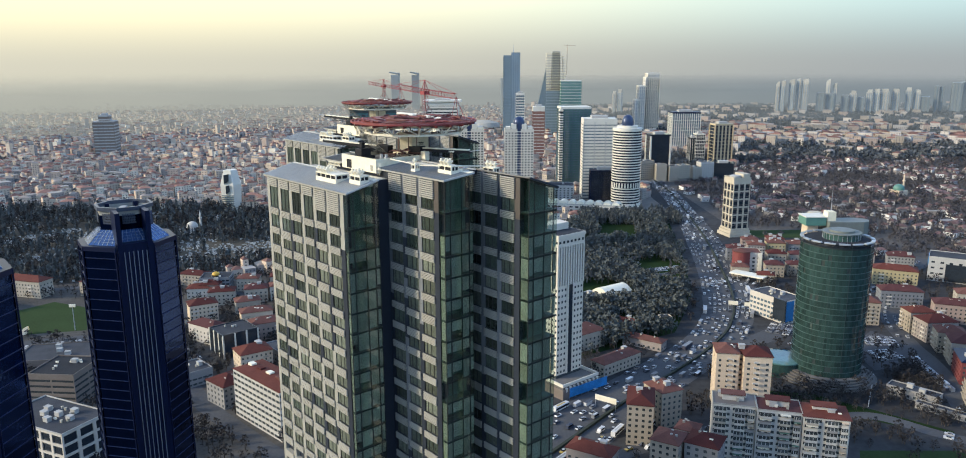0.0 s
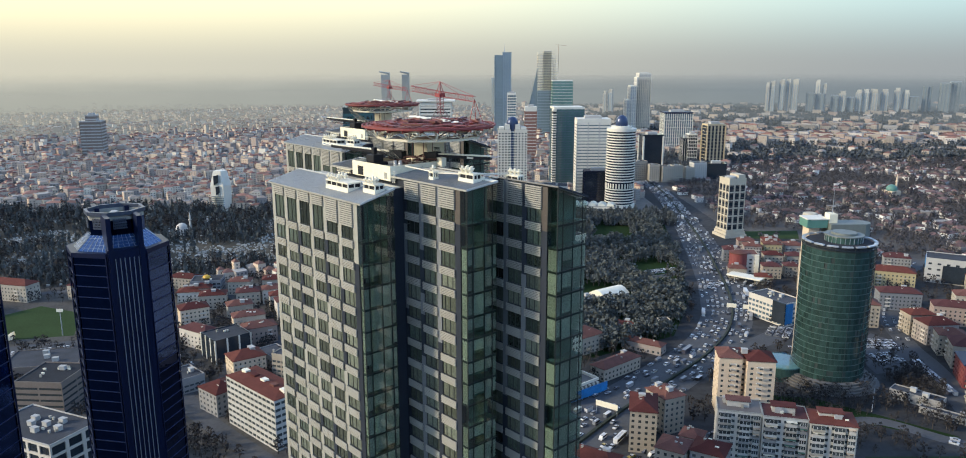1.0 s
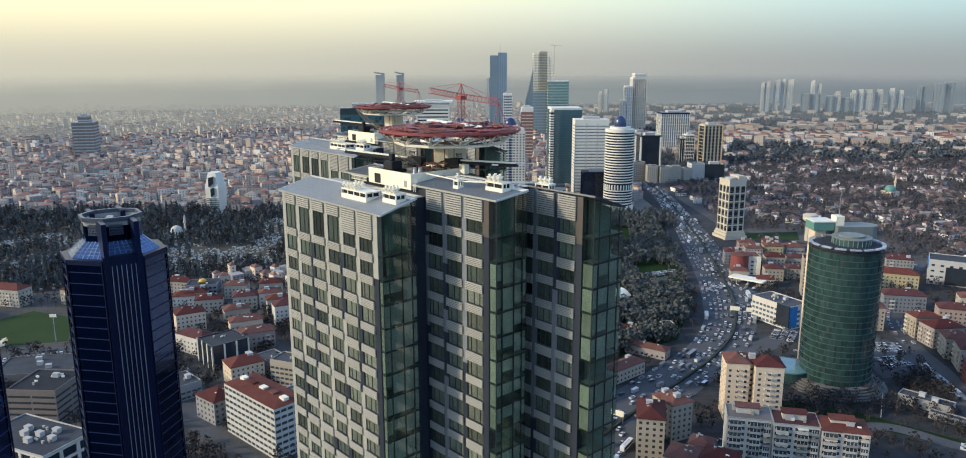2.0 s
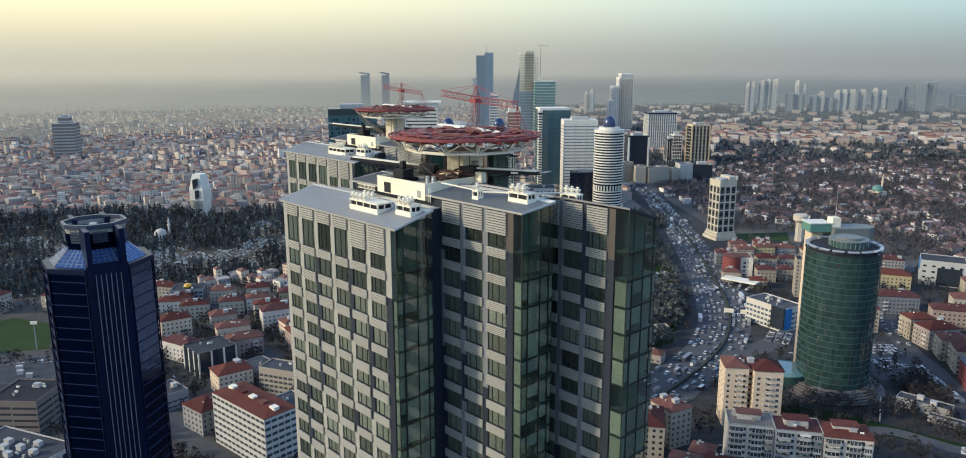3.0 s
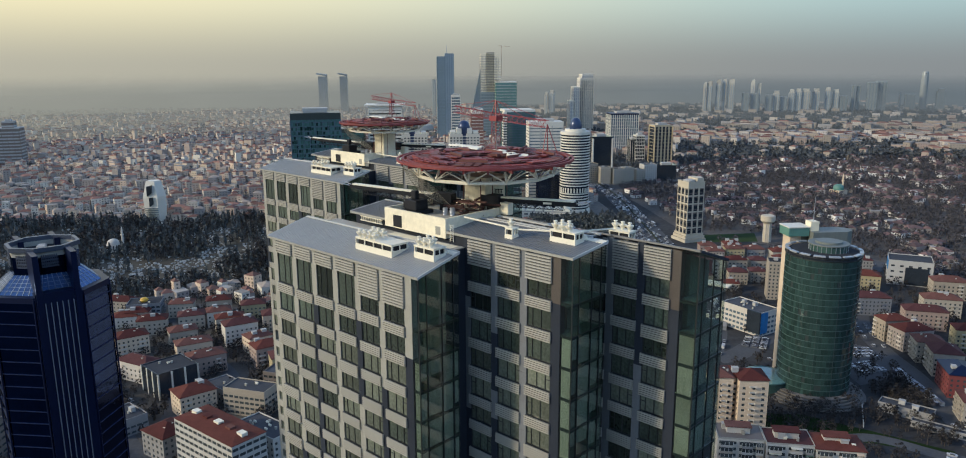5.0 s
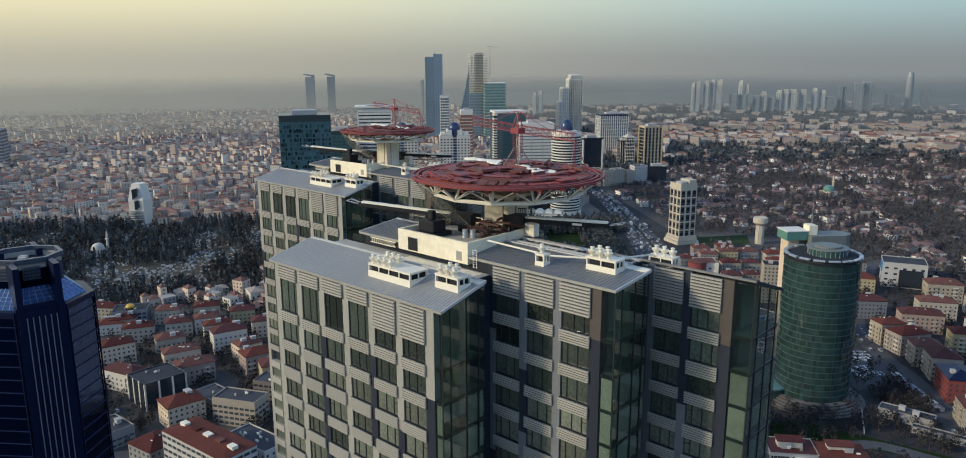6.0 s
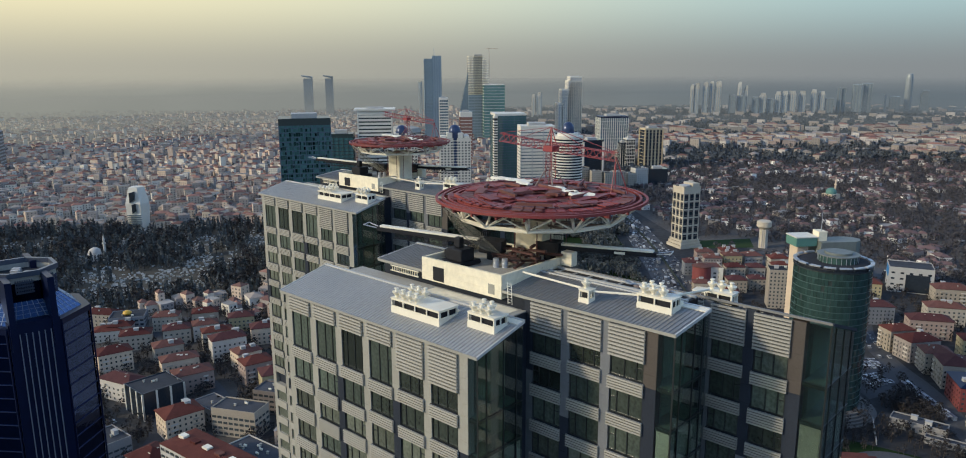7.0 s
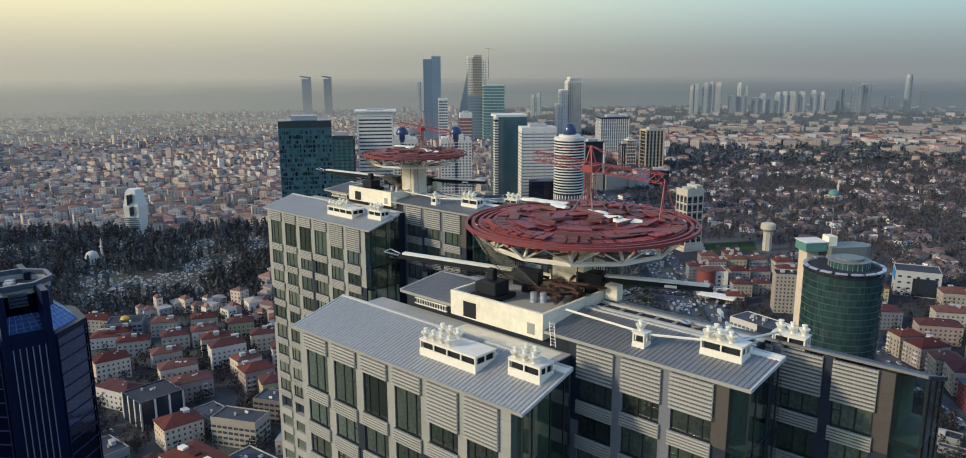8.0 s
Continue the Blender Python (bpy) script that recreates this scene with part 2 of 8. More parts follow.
def prism(bm, pts, z0, z1, mi=0):
    """pts: a counter-clockwise outline; z0 and z1 numbers or functions of (x, y)."""
    lo = [bm.verts.new((x, y, z0(x, y) if callable(z0) else z0)) for x, y in pts]
    hi = [bm.verts.new((x, y, z1(x, y) if callable(z1) else z1)) for x, y in pts]
    n = len(pts)
    bm.faces.new(lo[::-1]).material_index = mi
    bm.faces.new(hi).material_index = mi
    for i in range(n):
        bm.faces.new([lo[i], lo[(i + 1) % n], hi[(i + 1) % n], hi[i]]).material_index = mi


def ring_pts(cx, cy, r, n, ry=None, a0=0.0):
    return [(cx + r * math.cos(a0 + 2 * math.pi * i / n), cy + (ry or r) * math.sin(a0 + 2 * math.pi * i / n)) for i in range(n)]


def tube(bm, p, q, r, n=6, r2=None, mi=0):
    p, q = Vector(p), Vector(q)
    d = (q - p).normalized()
    a = d.orthogonal().normalized()
    b = d.cross(a)
    rows = []
    for c, rr in ((p, r), (q, r if r2 is None else r2)):
        rows.append([bm.verts.new(c + (a * math.cos(t) + b * math.sin(t)) * rr) for t in (2 * math.pi * i / n for i in range(n))])
    for i in range(n):
        bm.faces.new([rows[0][i], rows[0][(i + 1) % n], rows[1][(i + 1) % n], rows[1][i]]).material_index = mi
    bm.faces.new(rows[0][::-1]).material_index = mi
    bm.faces.new(rows[1]).material_index = mi


def lathe(bm, prof, n=32, cx=0.0, cy=0.0, mi=0, cap=True):
    rows = []
    for r, z in prof:
        rows.append([bm.verts.new((cx + r * math.cos(2 * math.pi * i / n), cy + r * math.sin(2 * math.pi * i / n), z)) for i in range(n)])
    for a, b in zip(rows, rows[1:]):
        for i in range(n):
            bm.faces.new([a[i], a[(i + 1) % n], b[(i + 1) % n], b[i]]).material_index = mi
    if cap:
        bm.faces.new(rows[0][::-1]).material_index = mi
        bm.faces.new(rows[-1]).material_index = mi


def mesh_of(name, bm, mats):
    me = bpy.data.meshes.new(name)
    bm.normal_update()
    bm.to_mesh(me)
    bm.free()
    for m in mats if isinstance(mats, (list, tuple)) else [mats]:
        me.materials.append(m)
    return me


def part(name, bm, material, parent=None, label="", m=None):
    me = bm if isinstance(bm, bpy.types.Mesh) else mesh_of(name, bm, material)
    ob = new(name, me)
    if parent is not None:
        ob.parent = parent
    if m is not None:
        ob.matrix_basis = m
    if label:
        tagged(ob, label)
    return ob


def thing(name, label, category, m=None, group="", kind=""):
    ob = new(name)
    ob.empty_display_size = 1.0
    if m is not None:
        ob.matrix_basis = m
    return tagged(ob, label, category, group, kind)


def plate(bm, us, vs, hole, t0, t1, m, mi=0):
    """One slab in a wall's plane, from t0 (outside) to t1, with a hole wherever hole(i, j) is true."""
    nu, nv = len(us) - 1, len(vs) - 1
    cache = {}

    def V(i, j, s):
        if (i, j, s) not in cache:
            cache[i, j, s] = bm.verts.new(m @ Vector((us[i], t1 if s else t0, vs[j])))
        return cache[i, j, s]

    full = lambda i, j: 0 <= i < nu and 0 <= j < nv and not hole(i, j)
    for i in range(nu):
        for j in range(nv):
            if not full(i, j):
                continue
            bm.faces.new([V(i, j, 0), V(i + 1, j, 0), V(i + 1, j + 1, 0), V(i, j + 1, 0)]).material_index = mi
            bm.faces.new([V(i, j + 1, 1), V(i + 1, j + 1, 1), V(i + 1, j, 1), V(i, j, 1)]).material_index = mi
            for di, dj, a, b in ((-1, 0, (i, j), (i, j + 1)), (1, 0, (i + 1, j + 1), (i + 1, j)), (0, -1, (i + 1, j), (i, j)), (0, 1, (i, j + 1), (i + 1, j + 1))):
                if not full(i + di, j + dj):
                    bm.faces.new([V(*a, 0), V(*b, 0), V(*b, 1), V(*a, 1)]).material_index = mi


def BM():
    return bmesh.new()


def solid(name, label, category, bm, mats, kind="", group="", m=None):
    ob = part(name, bm, mats, None, "", m)
    return tagged(ob, label, category, group, kind)


rng = random.Random(7)

# ---------------------------------------------------------------- ground
bm = BM()
R_GROUND = 4980
prism(bm, ring_pts(0, 0, R_GROUND, 96), -2.0, 0.0)
solid("ground", "grey-brown city ground reaching the horizon", "ground", bm, M_GROUND, "structure")

# ---------------------------------------------------------------- the pair of stepped towers
TOWER = pose(-23.2, 122.9, 0, 0, 0, 41.5)
FLOOR = 3.54
BAND = 163.1           # top of the uppermost slab edge


def roof_height(k):
    """Height of finger k's roof over its own width."""
    x0, z0, slope = ((0.0, 169.15, 0.265), (9.5, 171.8, 0.11), (18.9, 172.35, -0.33))[k]
    return lambda x, y: z0 + slope * (x - x0)


FINGERS = [  # x0, x1, y0 (glass front), y1 (back), first bay, bays, bay pitch
    (0.0, 6.05, 0.0, 29.4, 2.5, 6, 4.35),
    (9.5, 15.4, -13.2, 24.0, -10.3, 3, 4.35),
    (18.9, 25.2, -22.3, 21.0, -18.9, 4, 4.05),
]


def stack(bm, x0, x1, y0, y1, zs):
    """An upright pier of panels with narrow recessed joints; zs: panel ends from the foot up."""
    rows = []
    for i, z in enumerate(zs):
        ring = [(x0, y0), (x1, y0), (x1, y1), (x0, y1)]
        if 0 < i < len(zs) - 1:
            inner = [(x0 + 0.03, y0 + 0.01), (x1, y0 + 0.01), (x1, y1 - 0.01), (x0 + 0.03, y1 - 0.01)]
            rows += [[(*p, z) for p in ring], [(*p, z) for p in inner]] if i % 2 else [[(*p, z) for p in inner], [(*p, z) for p in ring]]
        else:
            rows.append([(*p, z) for p in ring])
    V = [[bm.verts.new(p) for p in r] for r in rows]
    for a, b in zip(V, V[1:]):
        for k in range(4):
            bm.faces.new([a[k], a[(k + 1) % 4], b[(k + 1) % 4], b[k]])
    bm.faces.new(V[0][::-1])
    bm.faces.new(V[-1])


def louvre_mesh(w, h, n):
    bm = BM()
    box(bm, 0.07, 0.16, 0.03, w - 0.03, 0.0, h, mi=1)          # backing
    for i in range(n):
        z = (i + 0.5) * h / n
        s = h / n * 0.25
        vs = box(bm, -0.13, 0.10, 0, w, z - s, z + s)
        for v in vs[:4]:
            if v.co.x < 0:
                v.co.z -= s * 0.35
    for y in (0.03, w / 2, w - 0.07):
        box(bm, 0.0, 0.12, y, y + 0.04, 0, h)
    return mesh_of("louvre_panel", bm, [M_LOUVRE, M_PANEL_DARK])


def window_meshes(w, h, flip, blinds):
    f = BM()
    t = 0.09
    ys = (0.22 * w, 0.58 * w) if flip else (0.42 * w, 0.78 * w)
    us = [0, t, ys[0] - 0.05, ys[0] + 0.05, ys[1] - 0.05, ys[1] + 0.05, w - t, w]
    small = 1 if flip else 5
    tall = min(0.62 * h, h - t - 0.3)
    vs = [0, t, tall, tall + 0.07, h - t, h]
    plate(f, us, vs, lambda i, j: i in (1, 3, 5) and (j in (1, 3) or (j == 2 and i != small)), 0.0, 0.14, Matrix(((0, 1, 0, 0), (1, 0, 0, 0), (0, 0, 1, 0), (0, 0, 0, 1))))
    p = BM()
    box(p, 0.07, 0.10, t, w - t, t, h - t)
    return mesh_of("window_frame", f, M_FRAME), mesh_of("pane", p, M_PANE_BLIND if blinds else M_PANE)


def make_tower(n_floors):
    low = BAND - FLOOR * n_floors
    t = thing("office_tower", "tall stepped grey office tower with louvred facades and glass corners", "tower", TOWER)
    rr = random.Random(3)
    # structural core of each finger, set back behind the facade
    for k, (x0, x1, y0, y1, b0, nb, pitch) in enumerate(FINGERS):
        H = roof_height(k)
        bm = BM()
        ys = b0 - 0.2
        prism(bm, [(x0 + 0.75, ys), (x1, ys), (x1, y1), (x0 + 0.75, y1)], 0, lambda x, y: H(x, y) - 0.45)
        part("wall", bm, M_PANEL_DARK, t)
        # standing-seam roof
        bm = BM()
        ov = 0.16 if k < 2 else 0.02
        prof = []
        y = y0 - 0.06
        while y < y1 - 0.6:
            prof += [(y, 0.0), (y + 0.33, 0.0), (y + 0.345, 0.055), (y + 0.40, 0.055)]
            y += 0.42
        prof += [(y, 0.0), (y1, 0.0), (y1, -0.18), (y0 - 0.06, -0.18)]
        ends = [[bm.verts.new((x, yy, H(x, 0) + dz)) for yy, dz in prof] for x in (x0 - ov, x1 + 0.12)]
        for q in range(len(prof)):
            n2 = (q + 1) % len(prof)
            bm.faces.new([ends[0][q], ends[1][q], ends[1][n2], ends[0][n2]])
        for e, flip in ((ends[0], 1), (ends[1], -1)):
            bm.faces.new(e[::flip])
        roof = part("roof", bm, M_ROOF if k == 0 else M_ROOF_LESS_LIT, t, "ribbed grey zinc roof")
        bm = BM()
        e = BM()
        eave = x0 - ov if k < 2 else x1 + 0.12
        zl = H(eave, 0)
        box(e, eave - 0.05, eave + 0.05, y0 - 0.06, y1, zl - 0.24, zl + 0.03)
        part("gutter", e, M_PANEL_LIGHT if k < 2 else M_PANEL_DARK, roof)
        hi = x1 + 0.02 if k < 2 else x0 + 0.02
        zh = H(hi, 0)
        box(bm, hi - (0.16 if k < 2 else 0.03), hi + 0.12, y0 - 0.06, y1, zh - 0.1, zh + (0.14 if k < 2 else 0.05))
        part("flashing", bm, M_FLASH if k < 2 else M_PANEL_MID, roof, "pale metal ridge flashing" if k < 2 else "")
        for yy in (y0 - 0.08, y1 - 0.05):
            bm = BM()
            vs = box(bm, x0 - ov, x1 + 0.12, yy, yy + 0.13, -0.2, 0.08)
            for v in vs:
                v.co.z += H(v.co.x, 0)
            part("flashing", bm, M_FLASH if k < 2 else M_PANEL_DARK, roof)
        if k < 2:
            bm = BM()
            vs = box(bm, x1 - 0.75, x1 + 0.1, y0 + 0.05, y0 + 2.6, 0.0, 0.1)
            for v in vs:
                v.co.z += H(v.co.x, 0)
            part("capping", bm, M_WHITE, roof, "cream roof capping")
        # louvred facade, bay by bay
        W, P = pitch - 1.0, 1.0
        for b in range(nb):
            yb = b0 + b * pitch
            topz = H(x0, 0) - 0.35
            # pier with panels in two greys
            z = topz + 0.1
            dark = rr.random() < 0.12 if k == 0 else rr.random() < 0.42
            while z > low:
                z2 = max(low, z - FLOOR * rr.choice((1, 2, 2, 3, 4)))
                n_p = max(1, round((z - z2) / (FLOOR / 2)))
                vs = [z2]
                for q in range(1, n_p):
                    zz = z2 + (z - z2) * q / n_p
                    vs += [zz - 0.012, zz + 0.012]
                vs.append(z)
                bm = BM()
                stack(bm, x0 + 0.03, x0 + 0.8, yb + W + 0.004, yb + pitch - 0.004, vs)
                part("pier", bm, M_PANEL_DARK if dark else M_PANEL_LIGHT if k == 0 else M_PANEL_MID, t, "charcoal cladding pier" if dark else "")
                z, dark = z2, (rr.random() < 0.15 if k == 0 else rr.random() < 0.42)
            long_top = (b < 2) if k == 0 else True
            htop = (3.65 if k < 2 else 3.45) if long_top else 1.6
            if k == 1:
                htop = 3.0
            part("louvre", LV[(k, "long" if long_top else "short")], None, t, m=pose(x0 - 0.10, yb - 0.12, topz - htop, 0, 0, 0))
            ztop = topz - htop
            for f in range(0 if k == 0 else -1, n_floors):
                zb = BAND - FLOOR * f + rr.choice((-0.16, 0, 0, 0.14))
                hl = 1.25 if rr.random() < 0.8 else 1.5
                h = ztop - zb
                key = (k, round(h, 2), rr.random() < 0.5, f > 1 and rr.random() < 0.8)
                if key not in WN:
                    WN[key] = window_meshes(W, h, key[2], key[3])
                wnd = part("window", WN[key][0], None, t, m=pose(x0 + 0.13, yb, zb))
                part("pane", WN[key][1], None, wnd)
                part("louvre", LV[(k, "band" if hl == 1.25 else "deep")], None, t, m=pose(x0 - 0.10, yb - 0.12, zb - hl))
                ztop = zb - hl
        # strip between the last bay and the glass corner
        ZS = (-3.54, 3.3, 2.3)
        za, zb = BAND + ZS[k], H(x0, 0) - 0.4
        zs = [za]
        for q in range(1, max(1, round((zb - za) / 1.2))):
            zz = za + 1.2 * q
            zs += [zz - 0.014, zz + 0.014]
        bm = BM()
        stack(bm, x0 + 0.05, x0 + 0.85, b0 - 1.25, b0 - 0.02, zs + [zb])
        part("pier", bm, M_PANEL_LIGHT if k == 0 else M_PANEL_BROWN, t)
        bm = BM()
        box(bm, x0 + 0.05, x0 + 0.85, b0 - 1.25, b0 - 0.02, low, BAND + ZS[k] - 0.02)
        part("pier", bm, M_PANEL_DARK, t, "charcoal cladding pier")
        # glass corner
        yg = b0 - 1.3
        bm = BM()
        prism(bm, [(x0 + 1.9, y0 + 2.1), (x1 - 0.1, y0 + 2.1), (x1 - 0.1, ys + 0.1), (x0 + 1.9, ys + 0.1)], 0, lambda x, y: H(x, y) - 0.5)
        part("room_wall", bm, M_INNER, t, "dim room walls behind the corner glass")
        for f in range(-1, n_floors + (1 if k else 0)):
            first = BAND + (FLOOR if k else 0.0)
            zt = first - FLOOR * f if f >= 0 else None
            blind_row = rr.random() < 0.86
            za, zb = (first - FLOOR * (f + 1), first - FLOOR * f) if f >= 0 else (first, None)
            if f >= 0:
                bm = BM()
                box(bm, x0 + 0.13, x1 - 0.05, y0 + 0.13, yg, zt - 0.34, zt)
                part("slab_edge", bm, M_SLAB, t)
                bm = BM()
                box(bm, x0 + 0.4, x1 - 0.2, y0 + 0.35, y0 + 2.1, zt + 0.004, zt + 0.03)
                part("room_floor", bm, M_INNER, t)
            # panes on the front and on the return
            xs = [x0, x0 + 1.15, x0 + 3.4, x1 - 0.9, x1]
            def topat(x):
                return (H(x, 0) - 0.3) if f < 0 else zb
            for xa, xb in zip(xs, xs[1:]):
                bm = BM()
                prism(bm, [(xa + 0.04, y0 + 0.06), (xb - 0.04, y0 + 0.06), (xb - 0.04, y0 + 0.09), (xa + 0.04, y0 + 0.09)], za, lambda x, y: topat(x))
                part("pane", bm, M_CORNER, t)
                bm = BM()
                box(bm, xa - 0.035, xa + 0.035, y0 + 0.0, y0 + 0.14, za, topat(xa))
                part("mullion", bm, M_FRAME, t)
                if f >= 1 and blind_row and xb - xa > 0.8:
                    bm = BM()
                    box(bm, xa + 0.1, xb - 0.1, y0 + 0.2, y0 + 0.23, za + rr.choice((0.02, 0.02, 0.25, 0.5, 0.9, 1.5)), zb - 0.36)
                    part("blind", bm, M_BLIND, t, "drawn cream blind")
            bm = BM()
            prism(bm, [(x0 + 0.06, y0 + 0.1), (x0 + 0.09, y0 + 0.1), (x0 + 0.09, yg), (x0 + 0.06, yg)], za, topat(x0))
            part("pane", bm, M_CORNER, t)
            if f >= 1 and blind_row:
                bm = BM()
                box(bm, x0 + 0.2, x0 + 0.23, y0 + 0.3, yg - 0.1, za + 0.02, zb - 0.36)
                part("blind", bm, M_BLIND, t, "drawn cream blind")
            bm = BM()
            box(bm, x0 + 0.0, x1, y0 + 0.02, y0 + 0.11, za + 0.02, za + 0.07)
            part("transom", bm, M_FRAME, t)
        # the storeys below, joined
        bm = BM()
        box(bm, x0 + 0.1, x1 - 0.1, y0 + 0.05, ys, 0, low - 0.5, mi=1)
        zz = low
        while zz > 8:
            box(bm, x0, x1, y0, ys - 1.0, zz - 0.5, zz)
            for b in range(nb):
                yb = b0 + b * pitch
                box(bm, x0 - 0.15, x0 + 0.8, yb, yb + W, zz - 1.4, zz, mi=2)
                box(bm, x0 + 0.25, x0 + 0.31, yb, yb + W, zz - FLOOR, zz - 1.4, mi=1)
            zz -= FLOOR
        for b in range(nb):
            box(bm, x0 + 0.03, x0 + 0.8, b0 + b * pitch + W, b0 + (b + 1) * pitch, 0, low, mi=3)
        lower = part("lower_storeys", bm, [M_SLAB, M_PANE_BLIND, M_LOUVRE, M_PANEL_LIGHT], t)
        tagged(lower, kind="stuff")
    # links between the fingers
    for xa, xb, ya, yb, z in ((6.1, 9.5, 2.5, 27.0, 170.2), (15.4, 18.9, -8.0, 22.0, 171.6), (24.9, 33.0, 2.0, 20.0, 165.5)):
        bm = BM()
        box(bm, xa - 0.05, xb + 0.05, ya, yb, 0, z)
        part("wall", bm, M_PANEL_DARK, t)
        bm = BM()
        box(bm, xa + 0.02, xb - 0.02, ya, yb, z + 0.004, z + 0.12)
        part("deck", bm, M_CONCRETE_GREY, t, "grey concrete roof deck")
    return t


LV = {}
for k in range(3):
    w = FINGERS[k][6] - 0.76
    top_h = (3.65, 3.0, 3.45)[k]
    LV[(k, "long")] = louvre_mesh(w, top_h, round(top_h / 0.32))
    LV[(k, "short")] = louvre_mesh(w, 1.6, 5)
    LV[(k, "band")] = louvre_mesh(w, 1.25, 5)
    LV[(k, "deep")] = louvre_mesh(w, 1.5, 6)
WN = {}
make_tower(14)
T2 = Matrix.Translation((-13.6, 65.0, 0)) @ TOWER
tower_2 = make_tower(9)
tower_2.matrix_basis = T2

# ---------------------------------------------------------------- plant room, helipads and roof machines


def plant_room(m):
    t = thing("plant_room", "pale concrete plant room on the tower roof", "plant room", m)
    bm = BM()
    z0, z1 = 170.9, 173.3
    for x0, x1, y0, y1 in ((9.2, 9.5, 5.4, 16.6), (9.5, 20.0, 5.4, 5.7), (19.7, 20.0, 5.7, 16.6), (9.5, 19.7, 16.3, 16.6)):
        box(bm, x0 + 0.03, x1 - 0.03, y0 + 0.03, y1 - 0.03, z0, z1 - 0.05)
        for j in range(3):
            box(bm, x0, x1, y0, y1, z0 + 0.8 * j, z0 + 0.8 * j + (0.77 if j < 2 else 0.8))
    part("parapet", bm, M_CONCRETE, t)
    bm = BM()
    box(bm, 9.5, 19.7, 5.7, 16.3, z0, z1 - 0.7)
    part("deck", bm, M_CONCRETE_GREY, t)
    # Panel on the uncut wall, painted black as a dark hole's shade.
    bm = BM()
    box(bm, 9.16, 9.2, 13.3, 14.9, z0 + 0.15, z0 + 1.65)
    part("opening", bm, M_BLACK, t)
    bm = BM()
    box(bm, 9.16, 9.2, 6.3, 7.1, z0 + 0.3, z0 + 1.3)
    part("opening", bm, M_PANEL_LIGHT, t)
    return t


HC = (16.95, 7.2)   # the helipad's axis, in the tower's plan
HZ = 180.1
PAD_1, PAD_2 = (20.2, 9.3, 179.35, 1.065), (14.8, 5.6, 179.5, 0.845)   # centre, deck height and scale on each tower


